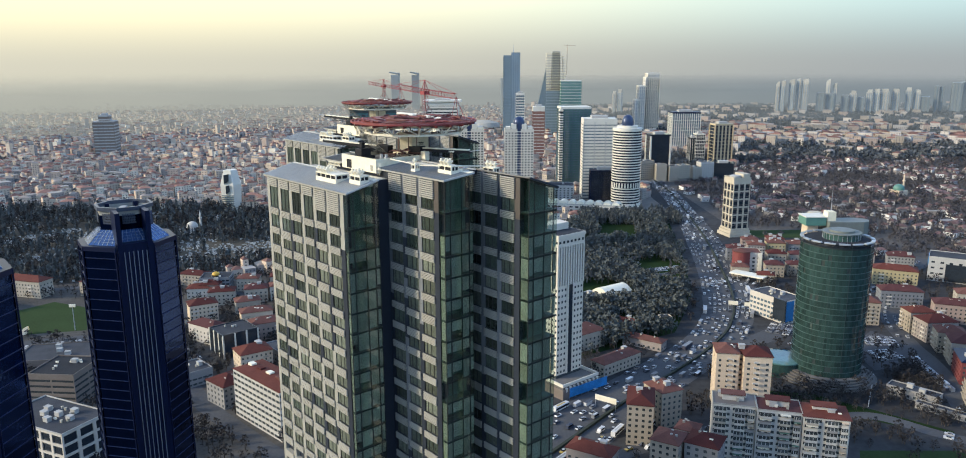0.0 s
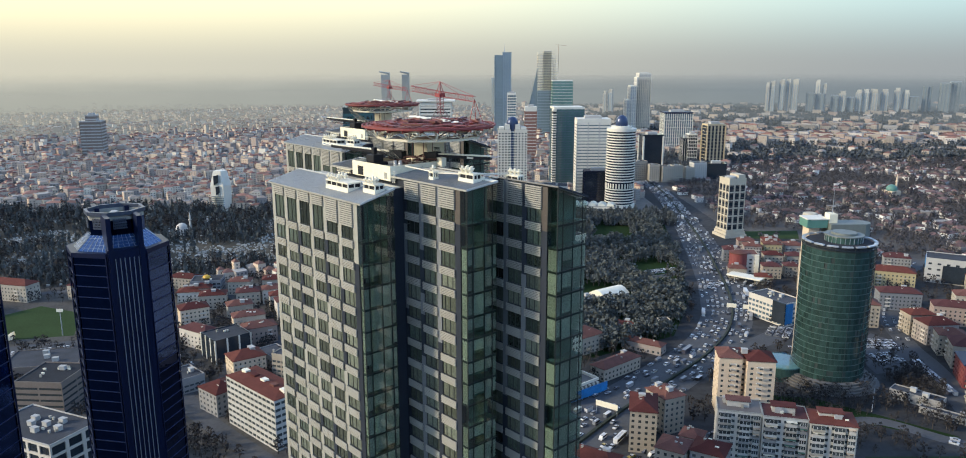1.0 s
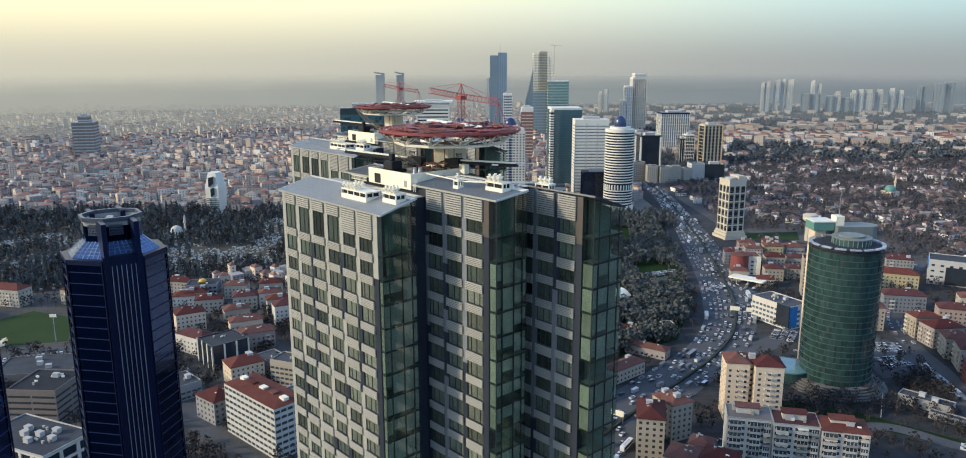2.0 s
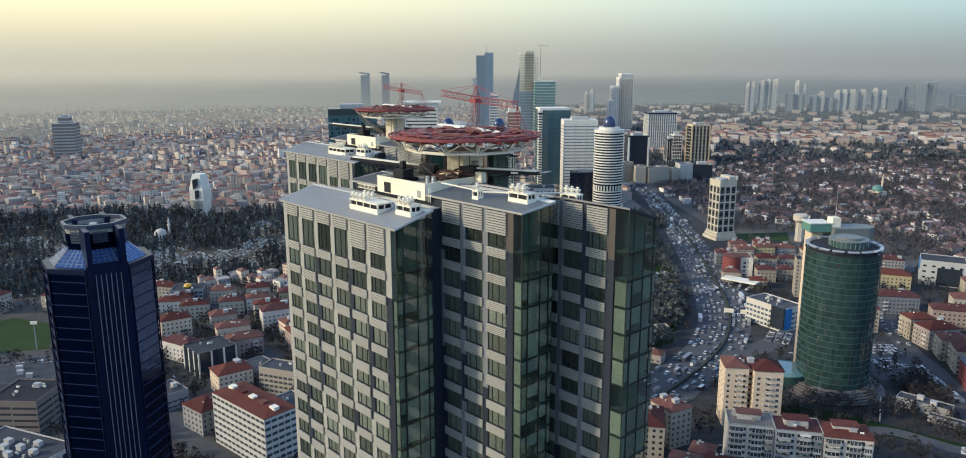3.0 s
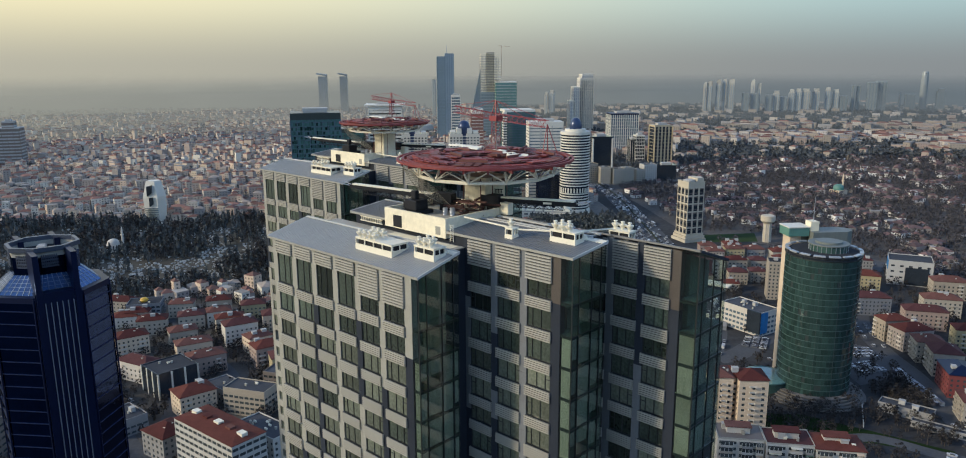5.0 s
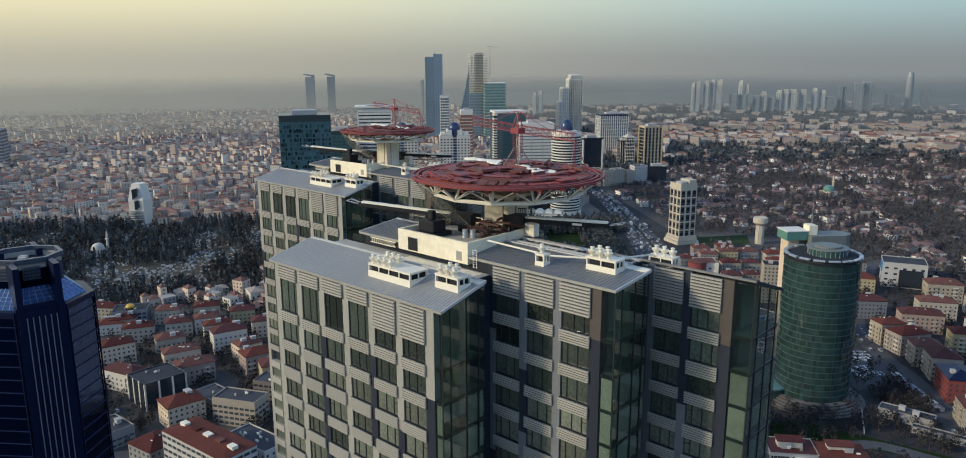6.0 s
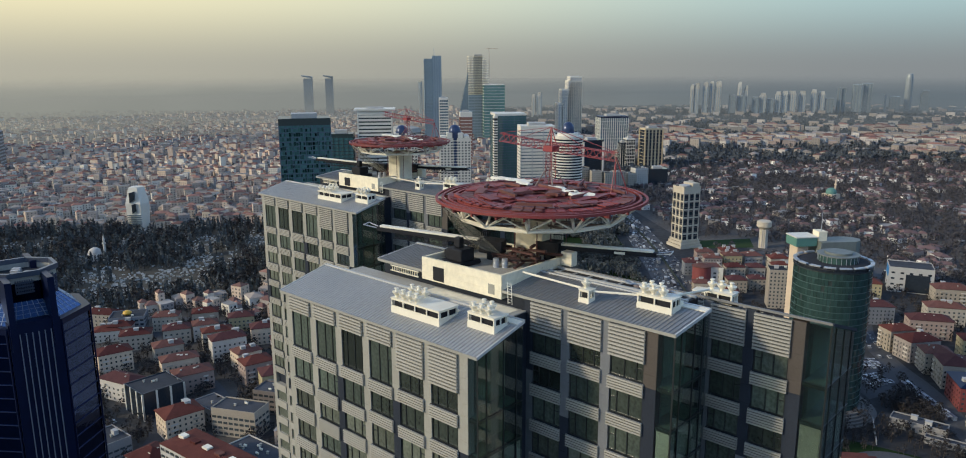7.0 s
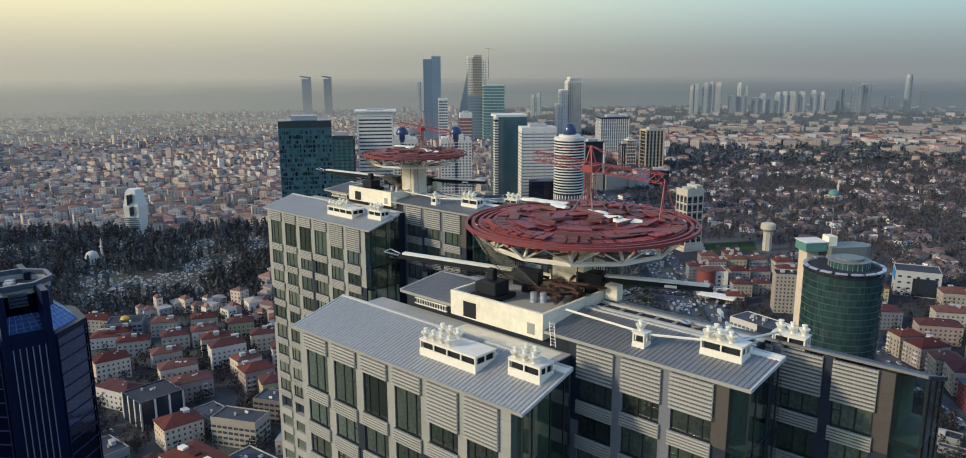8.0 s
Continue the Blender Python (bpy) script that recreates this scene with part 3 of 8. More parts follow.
def helipad(m):
    t = thing("helipad", "round red steel helipad on a concrete stem, unfinished", "helipad", m)
    cx, cy = HC
    R = 10.75
    bm = BM()
    box(bm, cx - 1.6, cx + 1.9, cy - 1.5, cy + 2.0, 170.5, HZ - 2.9)
    box(bm, cx - 1.9, cx + 2.2, cy - 1.8, cy + 2.3, HZ - 2.9, HZ - 2.3)
    part("stem", bm, M_CONCRETE, t, "raw concrete stem")
    for sx, sy in ((-2.1, -1.2), (-2.1, 1.7), (-1.0, -2.1), (1.6, -2.1)):
        bm = BM()
        tube(bm, (cx + sx, cy + sy, 172.0), (cx + sx, cy + sy, HZ - 2.4), 0.06, 5)
        part("scaffold_pole", bm, M_RED_DULL, t, "rusty scaffold pole")
    bm = BM()
    lathe(bm, [(R - 2.9, HZ - 0.4), (R - 2.9, HZ - 0.08)], 56, cx, cy)
    part("deck", bm, M_RED, t, "red primed steel deck")
    for i in range(5):
        bm = BM()
        r = R - 0.62 * i
        z = HZ - 0.05 + 0.03 * (i % 2)
        prof = [(r - 0.14, z - 0.26), (r, z - 0.26), (r, z), (r - 0.26, z), (r - 0.26, z - 0.06), (r - 0.14, z - 0.06)]
        lathe(bm, prof + prof[:1], 56, cx, cy, cap=False)
        part("rim_ring", bm, M_RED, t)
    for i in range(24):
        a = 2 * math.pi * i / 24
        c, s = math.cos(a), math.sin(a)
        bm = BM()
        box(bm, 2.5, R - 0.35, -0.09, 0.09, HZ - 0.72, HZ - 0.34, pose(cx, cy, 0, 0, 0, 15 * i))
        part("beam", bm, M_RED, t)
        if i % 2 == 0:
            a2, am = a + 4 * math.pi / 24, a + 2 * math.pi / 24
            rim = lambda q, r, z: (cx + math.cos(q) * r, cy + math.sin(q) * r, z)
            lowr, lowz = 8.3, HZ - 2.05
            for p, q, r in ((rim(a, R - 0.6, HZ - 0.6), rim(a, lowr, lowz), 0.11), (rim(a, lowr, lowz), rim(a, lowr - 0.6, HZ - 0.9), 0.16), (rim(a, lowr, lowz), rim(am, R - 1.6, HZ - 0.7), 0.08), (rim(am, R - 1.6, HZ - 0.7), rim(a2, lowr, lowz), 0.08), (rim(a, lowr, lowz), rim(am, lowr - 0.4, HZ - 0.9), 0.07)):
                bm = BM()
                tube(bm, p, q, r)
                part("strut", bm, M_WHITE, t, "white painted truss strut")
            bm = BM()
            tube(bm, rim(a, lowr, lowz), rim(a2, lowr, lowz), 0.22)
            part("ring_beam", bm, M_WHITE, t, "white painted ring beam")
            bm = BM()
            tube(bm, rim(a, lowr, lowz), rim(a, 1.2, HZ - 2.9), 0.13)
            part("spoke", bm, M_CRANE_GREY, t)
    # curved deck planks in rings, lifted and shifted where the deck is unfinished
    rr = random.Random(5)
    for ring in range(7):
        r1 = 9.3 - 1.22 * ring
        r0 = r1 - 1.12
        a = rr.uniform(0, 1)
        end = a + 2 * math.pi
        while a < end - 0.1:
            span = min(rr.uniform(1.8, 4.6) / r1, end - a)
            if rr.random() > 0.13:
                lift = rr.choice((0.0, 0.0, 0.05, 0.10, 0.17, 0.26))
                slip = rr.choice((0.0, 0.0, 0.0, rr.uniform(-0.35, 0.35)))
                n = max(2, int(span * r1 / 0.9))
                bm = BM()
                for q in range(n):
                    a0, a1 = a + span * q / n, a + (span - 0.05) * (q + 1) / n
                    pts = [(r0 * math.cos(a0), r0 * math.sin(a0)), (r1 * math.cos(a0), r1 * math.sin(a0)), (r1 * math.cos(a1), r1 * math.sin(a1)), (r0 * math.cos(a1), r0 * math.sin(a1))]
                    prism(bm, pts, 0, 0.09)
                bmesh.ops.remove_doubles(bm, verts=bm.verts, dist=0.002)
                am = a + span / 2
                part("plate", bm, rr.choice((M_RED, M_RED, M_RED, M_RED_DULL)), t, m=pose(cx + slip * math.cos(am), cy + slip * math.sin(am), HZ - 0.07 + lift, rr.uniform(-0.5, 0.5), rr.uniform(-0.5, 0.5), rr.uniform(-2.0, 2.0)))
            a += span
    for k in range(26):  # loose straight plates on top
        a, r = rr.uniform(0, 6.28), rr.uniform(1.0, 7.6)
        w, l = rr.uniform(0.7, 1.2), rr.uniform(1.6, 3.2)
        bm = BM()
        box(bm, -l / 2, l / 2, -w / 2, w / 2, 0, 0.08)
        part("plate", bm, rr.choice((M_RED, M_RED_DULL)), t, m=pose(cx + r * math.cos(a), cy + r * math.sin(a), HZ + 0.20 + 0.03 * (k % 5), rr.uniform(-2, 2), rr.uniform(-2, 2), math.degrees(a) + 90 + rr.uniform(-12, 12)))
    for i in range(14):
        a, r = rr.uniform(0, 6.28), rr.uniform(2, 8.5)
        bm = BM()
        l = rr.uniform(1.5, 4.5)
        box(bm, -l / 2, l / 2, -0.09, 0.09, 0, 0.26)
        part("loose_beam", bm, M_RED_DULL, t, m=pose(cx + r * math.cos(a), cy + r * math.sin(a), HZ + 0.3, 0, 0, rr.uniform(0, 180)))
    for i in range(5):
        bm = BM()
        a = radians(150 + 7 * i)
        box(bm, -1.7, 1.7, -0.1, 0.1, 0, 0.34)
        part("stacked_girder", bm, M_RED, t, m=pose(cx + (R - 2.2 - 0.1 * i) * math.cos(a), cy + (R - 2.2) * math.sin(a), HZ, 0, 0, 62))
    return t


def tarps(m):
    rr = random.Random(9)
    for i, (x, y, rot, l) in enumerate(((21.0, 14.6, 100, 5.2), (20.2, 12.2, 60, 3.4), (19.0, 6.0, 75, 4.4), (18.0, 2.9, 120, 2.6))):
        bm = BM()
        n = 9
        rows = []
        for q in range(n):
            u = -l / 2 + l * q / (n - 1)
            w = 0.55 * (0.6 + 0.5 * math.sin(math.pi * q / (n - 1))) * rr.uniform(0.8, 1.2)
            hgt = 0.28 * rr.uniform(0.6, 1.2)
            dy = rr.uniform(-0.18, 0.18)
            rows.append([bm.verts.new((u, dy + yy * w, zz * hgt)) for yy, zz in ((-1, 0), (-0.7, 0.7), (0, 1), (0.7, 0.6), (1, 0))])
        for a, b in zip(rows, rows[1:]):
            for k in range(4):
                bm.faces.new([a[k], b[k], b[k + 1], a[k + 1]])
            bm.faces.new([a[4], b[4], b[0], a[0]])
        bm.faces.new(rows[0])
        bm.faces.new(rows[-1][::-1])
        solid("tarpaulin", "crumpled white tarpaulin bundle on the helipad", "tarpaulin", bm, M_WHITE, m=m @ pose(x, y, HZ + 0.32, 0, 0, rot), group="tarpaulins on the helipads")


def netting(m):
    """Debris net hung from the rim down to the stem."""
    cx, cy = HC
    bm = BM()
    rr = random.Random(2)
    n, k = 11, 7
    rows = []
    for i in range(n):
        a = radians(116 + 54 * i / (n - 1))
        row = []
        for j in range(k):
            f = j / (k - 1)
            r = 10.2 * (1 - f) + (3.6 + 0.8 * math.sin(i * 1.3)) * f + 1.0 * math.sin(math.pi * f) * math.cos(i * 0.9)
            z = HZ - 0.9 - f * (5.6 + 0.5 * math.sin(i * 0.8)) - 0.5 * math.sin(math.pi * f)
            row.append(Vector((cx + r * math.cos(a), cy + r * math.sin(a), z)))
        rows.append(row)
    def strand(p, q):
        tube(bm, p, q, 0.011, 3)
    for i in range(n - 1):
        for j in range(k - 1):
            p = [rows[i][j], rows[i + 1][j], rows[i + 1][j + 1], rows[i][j + 1]]
            for s in range(4):
                f = s / 4
                strand(p[0].lerp(p[1], f), p[3].lerp(p[2], f))
                strand(p[0].lerp(p[3], f), p[1].lerp(p[2], f))
    tagged(part("debris_net", bm, M_NET, None, m=m), "grey debris net hung under the helipad rim", "net")


def lattice(bm, p, q, w, n, r=0.06, up=Vector((0, 0, 1))):
    """A square lattice boom from p to q."""
    p, q = Vector(p), Vector(q)
    d = (q - p).normalized()
    a = d.cross(up).normalized() * w / 2
    b = a.cross(d).normalized() * w / 2
    cs = [a + b, b - a, -a - b, a - b]
    for c in cs:
        tube(bm, p + c, q + c, r, 4)
    for i in range(n):
        u, v = p.lerp(q, i / n), p.lerp(q, (i + 1) / n)
        for k in range(4):
            tube(bm, u + cs[k], v + cs[(k + 1) % 4], r * 0.6, 3)
            tube(bm, u + cs[k], u + cs[(k + 1) % 4], r * 0.6, 3)


def derrick(m):
    t = thing("derrick_crane", "red lattice derrick crane standing on the helipad", "crane", m)
    bx, by = 20.6, 8.8
    bm = BM()
    lattice(bm, (bx, by, HZ + 1.2), (bx, by, HZ + 4.4), 0.75, 4, 0.04, Vector((0, 1, 0)))
    part("mast", bm, M_RED_CRANE, t)
    for i in range(4):
        a = math.pi / 4 + i * math.pi / 2
        bm = BM()
        tube(bm, (bx + 1.7 * math.cos(a), by + 1.7 * math.sin(a), HZ + 0.2), (bx + 0.3 * math.cos(a), by + 0.3 * math.sin(a), HZ + 2.4), 0.08, 5)
        part("foot", bm, M_CRANE_GREY, t)
    zj = HZ + 4.5
    L, Rr = Vector((18.7, 14.2, zj + 0.8)), Vector((21.5, 1.3, zj - 0.6))
    C = Vector((bx, by, zj))
    for q in (L, Rr):
        bm = BM()
        lattice(bm, C, q, 0.8, 10, 0.042)
        part("jib", bm, M_RED_CRANE, t)
    bm = BM()
    apex = C + Vector((0, 0, 2.0))
    for dx, dy in ((0.45, 0.45), (-0.45, 0.45), (0.45, -0.45), (-0.45, -0.45)):
        tube(bm, C + Vector((dx, dy, 0)), apex, 0.06, 4)
    part("apex_frame", bm, M_RED_CRANE, t)
    for q in (L, Rr, C.lerp(L, 0.55), C.lerp(Rr, 0.55)):
        bm = BM()
        tube(bm, apex, q + Vector((0, 0, 0.45)), 0.035, 4)
        part("stay", bm, M_RED_CRANE, t)
    bm = BM()
    box(bm, bx - 0.6, bx + 0.6, by - 0.6, by + 0.6, zj - 0.5, zj + 0.1)
    part("turntable", bm, M_RED_CRANE, t)
    for dx, dy in ((-1.3, -0.3), (0.9, 0.6), (1.2, -0.8)):
        bm = BM()
        tube(bm, Rr, (Rr.x + dx, Rr.y + dy, HZ + 0.1), 0.05, 4)
        part("prop", bm, M_RED_CRANE, t)
    return t


def fan_mesh():
    bm = BM()
    lathe(bm, [(0.16, 0.0), (0.16, 0.18), (0.30, 0.30), (0.46, 0.56), (0.46, 0.62), (0.17, 0.58), (0.15, 0.80), (0.24, 0.86), (0.22, 0.94), (0.05, 0.98)], 10)
    return mesh_of("roof_fan", bm, M_WHITE)


FAN = fan_mesh()


def vent_unit(m, x, y, z, w, l, openings, fans, rows=2, tail=0.0):
    """A white fan cabinet on the roof; its long side, with openings, faces the eaves."""
    t = thing("vent_unit", "white rooftop ventilation cabinet with mushroom fans", "ventilator", m @ pose(x, y, z), "roof ventilation units")
    n = openings
    us = [0] + [v for i in range(n) for v in (0.12 + (l - 0.12) * i / n, (l - 0.12) * (i + 1) / n)] + [l]
    levels = [0.10, 0.24, 0.80, 0.95]
    bm = BM()
    swap = Matrix(((0, 1, 0, 0), (1, 0, 0, 0), (0, 0, 1, 0), (0, 0, 0, 1)))
    plate(bm, us, levels, lambda i, j: i % 2 == 1 and j == 1, 0.0, 0.10, swap)
    part("front", bm, M_WHITE, t, "white frame with dark openings")
    for y0 in (0.0, l - 0.1):
        bm = BM()
        plate(bm, [0.104, 0.24, w / 2 - 0.05, w / 2 + 0.07, w - 0.12, w], levels, lambda i, j: i % 2 == 1 and j == 1, y0, y0 + 0.1, Matrix.Identity(4))
        part("end_frame", bm, M_WHITE, t)
    bm = BM()
    box(bm, w - 0.1, w, 0.104, l - 0.104, 0.10, 0.95)
    part("back", bm, M_WHITE, t)
    # Black block fills the cabinet, coloured as the shade behind its openings.
    bm = BM()
    box(bm, 0.22, w - 0.11, 0.22, l - 0.22, 0.1, 0.93)
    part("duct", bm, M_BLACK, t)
    bm = BM()
    box(bm, -0.03, w + 0.03, -0.03, l + 0.03, -0.9, 0.098)
    part("curb", bm, M_WHITE, t)
    bm = BM()
    box(bm, -0.06, w + 0.1, -0.06, l + 0.06, 0.952, 1.03)
    part("top", bm, M_WHITE, t)
    if tail:
        bm = BM()
        box(bm, w + 0.1, w + tail, 0.2, l * 0.5, -0.9, 0.35)
        part("tail_duct", bm, M_WHITE, t)
    per = math.ceil(fans / rows)
    k = 0
    for r in range(rows):
        for i in range(per):
            if k < fans:
                part("fan", FAN, None, t, m=pose(0.35 + (w - 0.7) * (r / max(1, rows - 1) if rows > 1 else 0.5), l - 0.45 - i * 0.95 - 0.25 * r, 1.03))
                k += 1
    return t


def boom(m, p, q, hook):
    """A facade-cleaning machine: a black boom with a pale rail, on a pivot box."""
    t = thing("facade_hoist", "black facade-cleaning hoist with a long pale-railed boom", "hoist", m)
    p, q = Vector(p), Vector(q)
    d = (q - p)
    a = math.degrees(math.atan2(d.y, d.x))
    L = d.length
    fm = Matrix.Translation(p) @ pose(0, 0, 0, 0, -math.degrees(math.asin(d.z / L)), a)
    bm = BM()
    box(bm, -1.3, 1.3, -0.8, 0.8, -0.9, 0.6)
    bmesh.ops.bevel(bm, geom=bm.edges[:], offset=0.06, segments=1, affect="EDGES")
    part("counterweight", bm, M_BLACK, t, m=fm)
    bm = BM()
    box(bm, 1.2, L, -0.28, 0.28, -0.25, 0.22)
    part("boom", bm, M_BLACK, t, m=fm)
    bm = BM()
    lattice(bm, (2.0, 0, -0.62), (L * 0.85, 0, -0.62), 0.5, 14, 0.035)
    part("under_truss", bm, M_BLACK, t, m=fm)
    bm = BM()
    box(bm, L * 0.12, L * 0.97, -0.36, 0.32, 0.224, 0.42)
    part("rail", bm, M_WHITE, t, "pale metal rail", m=fm)
    bm = BM()
    for s in (-0.3, 0.3):
        tube(bm, (L, s, 0.1), (L + 1.5, s * 2.2, 0.35), 0.06, 5)
    tube(bm, (L + 1.5, -0.66, 0.35), (L + 1.5, 0.66, 0.35), 0.06, 5)
    part("cradle_arm", bm, M_SILVER, t, m=fm)
    bm = BM()
    box(bm, L * 0.62, L * 0.72, -0.37, -0.355, -0.2, 0.05)
    part("name_plate", bm, M_WHITE, t, m=fm)
    bm = BM()
    for k in range(5):
        tube(bm, (0.5 + 0.22 * k, 0, 0.8), (0.5 + 0.22 * k, 0, 1.3), 0.05, 5)
    tube(bm, (0.4, 0, 1.3), (1.5, 0, 1.3), 0.06, 5)
    part("pulley_frame", bm, M_BLACK, t, m=fm)
    bm = BM()
    tube(bm, p - Vector((0, 0, 0.8)), p - Vector((0, 0, 2.4)), 0.7, 10)
    box(bm, p.x - 1.3, p.x + 1.3, p.y - 1.0, p.y + 1.0, p.z - 2.5, p.z - 1.9)
    part("pivot", bm, M_BLACK, t)
    return t


def roof_kit(m):
    rr = random.Random(14)
    Ha, Hb, Hc = roof_height(0), roof_height(1), roof_height(2)
    vent_unit(m, 2.0, 6.7, Ha(3.1, 0) + 0.2, 2.5, 6.6, 4, 7, 2, 1.4)
    vent_unit(m, 3.2, 1.0, Ha(4.2, 0) + 0.2, 1.8, 3.2, 2, 5, 2, 0.9)
    vent_unit(m, 12.6, -11.0, Hb(13.4, 0) + 0.25, 1.6, 3.4, 2, 5, 2, 0.9)
    vent_unit(m, 10.9, -3.6, Hb(11.4, 0) + 0.2, 1.0, 1.1, 1, 1, 1)
    vent_unit(m, 19.6, -13.2, Hc(20.2, 0) - 0.15, 1.3, 2.7, 2, 3, 1)
    # long white pipes
    pts = [((11.9, 4.9, 173.2), (11.5, -2.6, Hb(11.5, 0) + 1.1)), ((11.6, -3.6, Hb(11.5, 0) + 1.0), (13.0, -7.7, Hb(13, 0) + 1.0)), ((14.5, -10.0, Hb(14.5, 0) + 0.9), (19.5, -11.0, Hc(20, 0) + 0.9))]
    for p, q in pts:
        bm = BM()
        tube(bm, p, q, 0.11, 6)
        solid("roof_pipe", "long white conduit pipe over the roof", "pipe", bm, M_WHITE, m=m, group="roof conduits")
    boom(m, (15.6, 12.2, 174.2), (10.6, 25.4, 174.9), True)
    boom(m, (19.4, 7.4, 174.1), (22.9, -3.6, 174.3), True)
    # black winch on the plant room
    t = thing("winch", "black roof winch on the plant room parapet", "winch", m @ pose(11.6, 13.4, 172.6) @ Matrix.Scale(1.45, 4))
    for nm, b in (("base", (-1.2, 1.2, -1.1, 1.1, 0.0, 0.35)), ("drum_case", (-0.7, 0.7, -0.9, 0.6, 0.35, 1.25)), ("motor", (-0.4, 0.5, 0.5, 1.2, 0.35, 1.0)), ("head", (-0.25, 0.25, -0.3, 0.3, 1.25, 2.0))):
        bm = BM()
        box(bm, *b)
        bmesh.ops.bevel(bm, geom=bm.edges[:], offset=0.07, segments=1, affect="EDGES")
        part(nm, bm, M_BLACK, t)
    for i in range(2):
        bm = BM()
        lathe(bm, [(0.32, 0), (0.34, 0.05), (0.32, 0.1), (0.34, 0.45), (0.32, 0.5), (0.32, 0.92), (0.28, 0.95)], 16)
        solid("oil_drum", "silver oil drum on the plant room deck", "drum", bm, M_SILVER, m=m @ pose(13.2 + 0.5 * i, 9.6 - 0.75 * i, 172.6), group="oil drums")
    for i in range(26):
        bm = BM()
        l = rr.uniform(0.8, 3.2)
        box(bm, -l / 2, l / 2, -0.14, 0.14, 0, 0.2)
        solid("steel_offcut", "dark red steel offcut lying on the deck", "offcut", bm, M_OFFCUT, m=m @ pose(rr.uniform(14.0, 18.2), rr.uniform(5.9, 11.5), 172.6 + 0.24 * (i % 7), rr.uniform(-6, 6), rr.uniform(-6, 6), rr.uniform(0, 180)), group="steel offcuts")
    # plinth and rails between the first two fingers
    t = thing("roof_rail", "pale steel guard rail along the roof step", "rail", m)
    for i in range(12):
        bm = BM()
        y = 17.2 + i * 0.36
        box(bm, 9.0, 9.1, y, y + 0.06, 170.9, 171.5)
        part("baluster", bm, M_CONCRETE, t)
    for z in (170.95, 171.5):
        bm = BM()
        box(bm, 8.98, 9.12, 17.0, 21.5, z, z + 0.08)
        part("rail", bm, M_CONCRETE, t)
    t = thing("plinth", "pale concrete roof plinth beside the vents", "plinth", m)
    bm = BM()
    box(bm, 6.5, 9.15, 3.2, 14.5, 169.5, 170.35)
    part("slab", bm, M_CONCRETE, t)
    t = thing("access_ladder", "white steel ladder beside the plant room", "ladder", m)
    for s in (0, 0.5):
        bm = BM()
        tube(bm, (8.7, 3.6 + s, 170.9), (9.5, 4.4 + s, 172.7), 0.035, 5)
        part("stile", bm, M_WHITE, t)
    for i in range(8):
        bm = BM()
        f = (i + 0.5) / 8
        tube(bm, (8.7 + 0.8 * f, 3.6 + 0.8 * f, 170.9 + 1.8 * f), (8.7 + 0.8 * f, 4.1 + 0.8 * f, 170.9 + 1.8 * f), 0.02, 4)
        part("rung", bm, M_WHITE, t)
    # track and cable coils beside the second hoist
    t = thing("hoist_track", "dark steel hoist track with pale rails", "track", m)
    for nm, b, mt in (("bed", (16.2, 18.4, -10.5, 5.2, 171.65, 172.3), M_BLACK), ("rail", (16.3, 16.6, -10.5, 5.2, 172.304, 172.5), M_FLASH), ("rail", (17.9, 18.2, -10.5, 5.2, 172.304, 172.5), M_FLASH)):
        bm = BM()
        box(bm, *b)
        part(nm, bm, mt, t)
    for i in range(9):
        bm = BM()
        box(bm, 16.25, 18.35, -10.2 + i * 1.8, -9.9 + i * 1.8, 172.302, 172.36)
        part("sleeper", bm, M_PANEL_LIGHT, t)
    for i in range(5):
        bm = BM()
        prof = [(0.42 + 0.1 * math.cos(a), 0.1 + 0.1 * math.sin(a)) for a in (2 * math.pi * q / 6 for q in range(6))]
        lathe(bm, prof + prof[:1], 14, cap=False)
        solid("cable_coil", "grey cable coil lying beside the hoist track", "cable", bm, M_CRANE_GREY if i % 2 else M_SILVER, m=m @ pose(17.0 + 0.5 * (i % 3), -9.0 + 1.3 * i, 172.5, rr.uniform(-12, 12), rr.uniform(-12, 12), 0), group="cable coils")
    # electric box and grating on the second roof
    bm = BM()
    box(bm, -0.5, 0.5, -0.7, 0.7, 0, 1.5)
    bmesh.ops.bevel(bm, geom=bm.edges[:], offset=0.05, segments=1, affect="EDGES")
    solid("switch_cabinet", "cream electric switch cabinet on the roof", "cabinet", bm, M_CONCRETE, m=m @ pose(19.1, 4.6, 172.5))
    bm = BM()
    swap = pose(0, 0, 0, 90)
    plate(bm, [0.12 * i for i in range(18)], [0.12 * i for i in range(12)], lambda i, j: i % 2 == 1 and j % 2 == 1, -0.05, 0.0, swap)
    solid("grating_panel", "pale steel grating panel lying on the roof", "grating", bm, M_FLASH, m=m @ pose(14.6, -7.6, Hb(14.6, 0) + 0.25, 12, 8, 75))


for m, (px, py, pz, k) in ((TOWER, PAD_1), (T2, PAD_2)):
    plant_room(m)
    pad = m @ Matrix.Translation((px, py, pz)) @ Matrix.Scale(k, 4) @ Matrix.Translation((-HC[0], -HC[1], -HZ))
    helipad(pad)
    tarps(pad)
    netting(pad)
    derrick(pad)
    roof_kit(m)

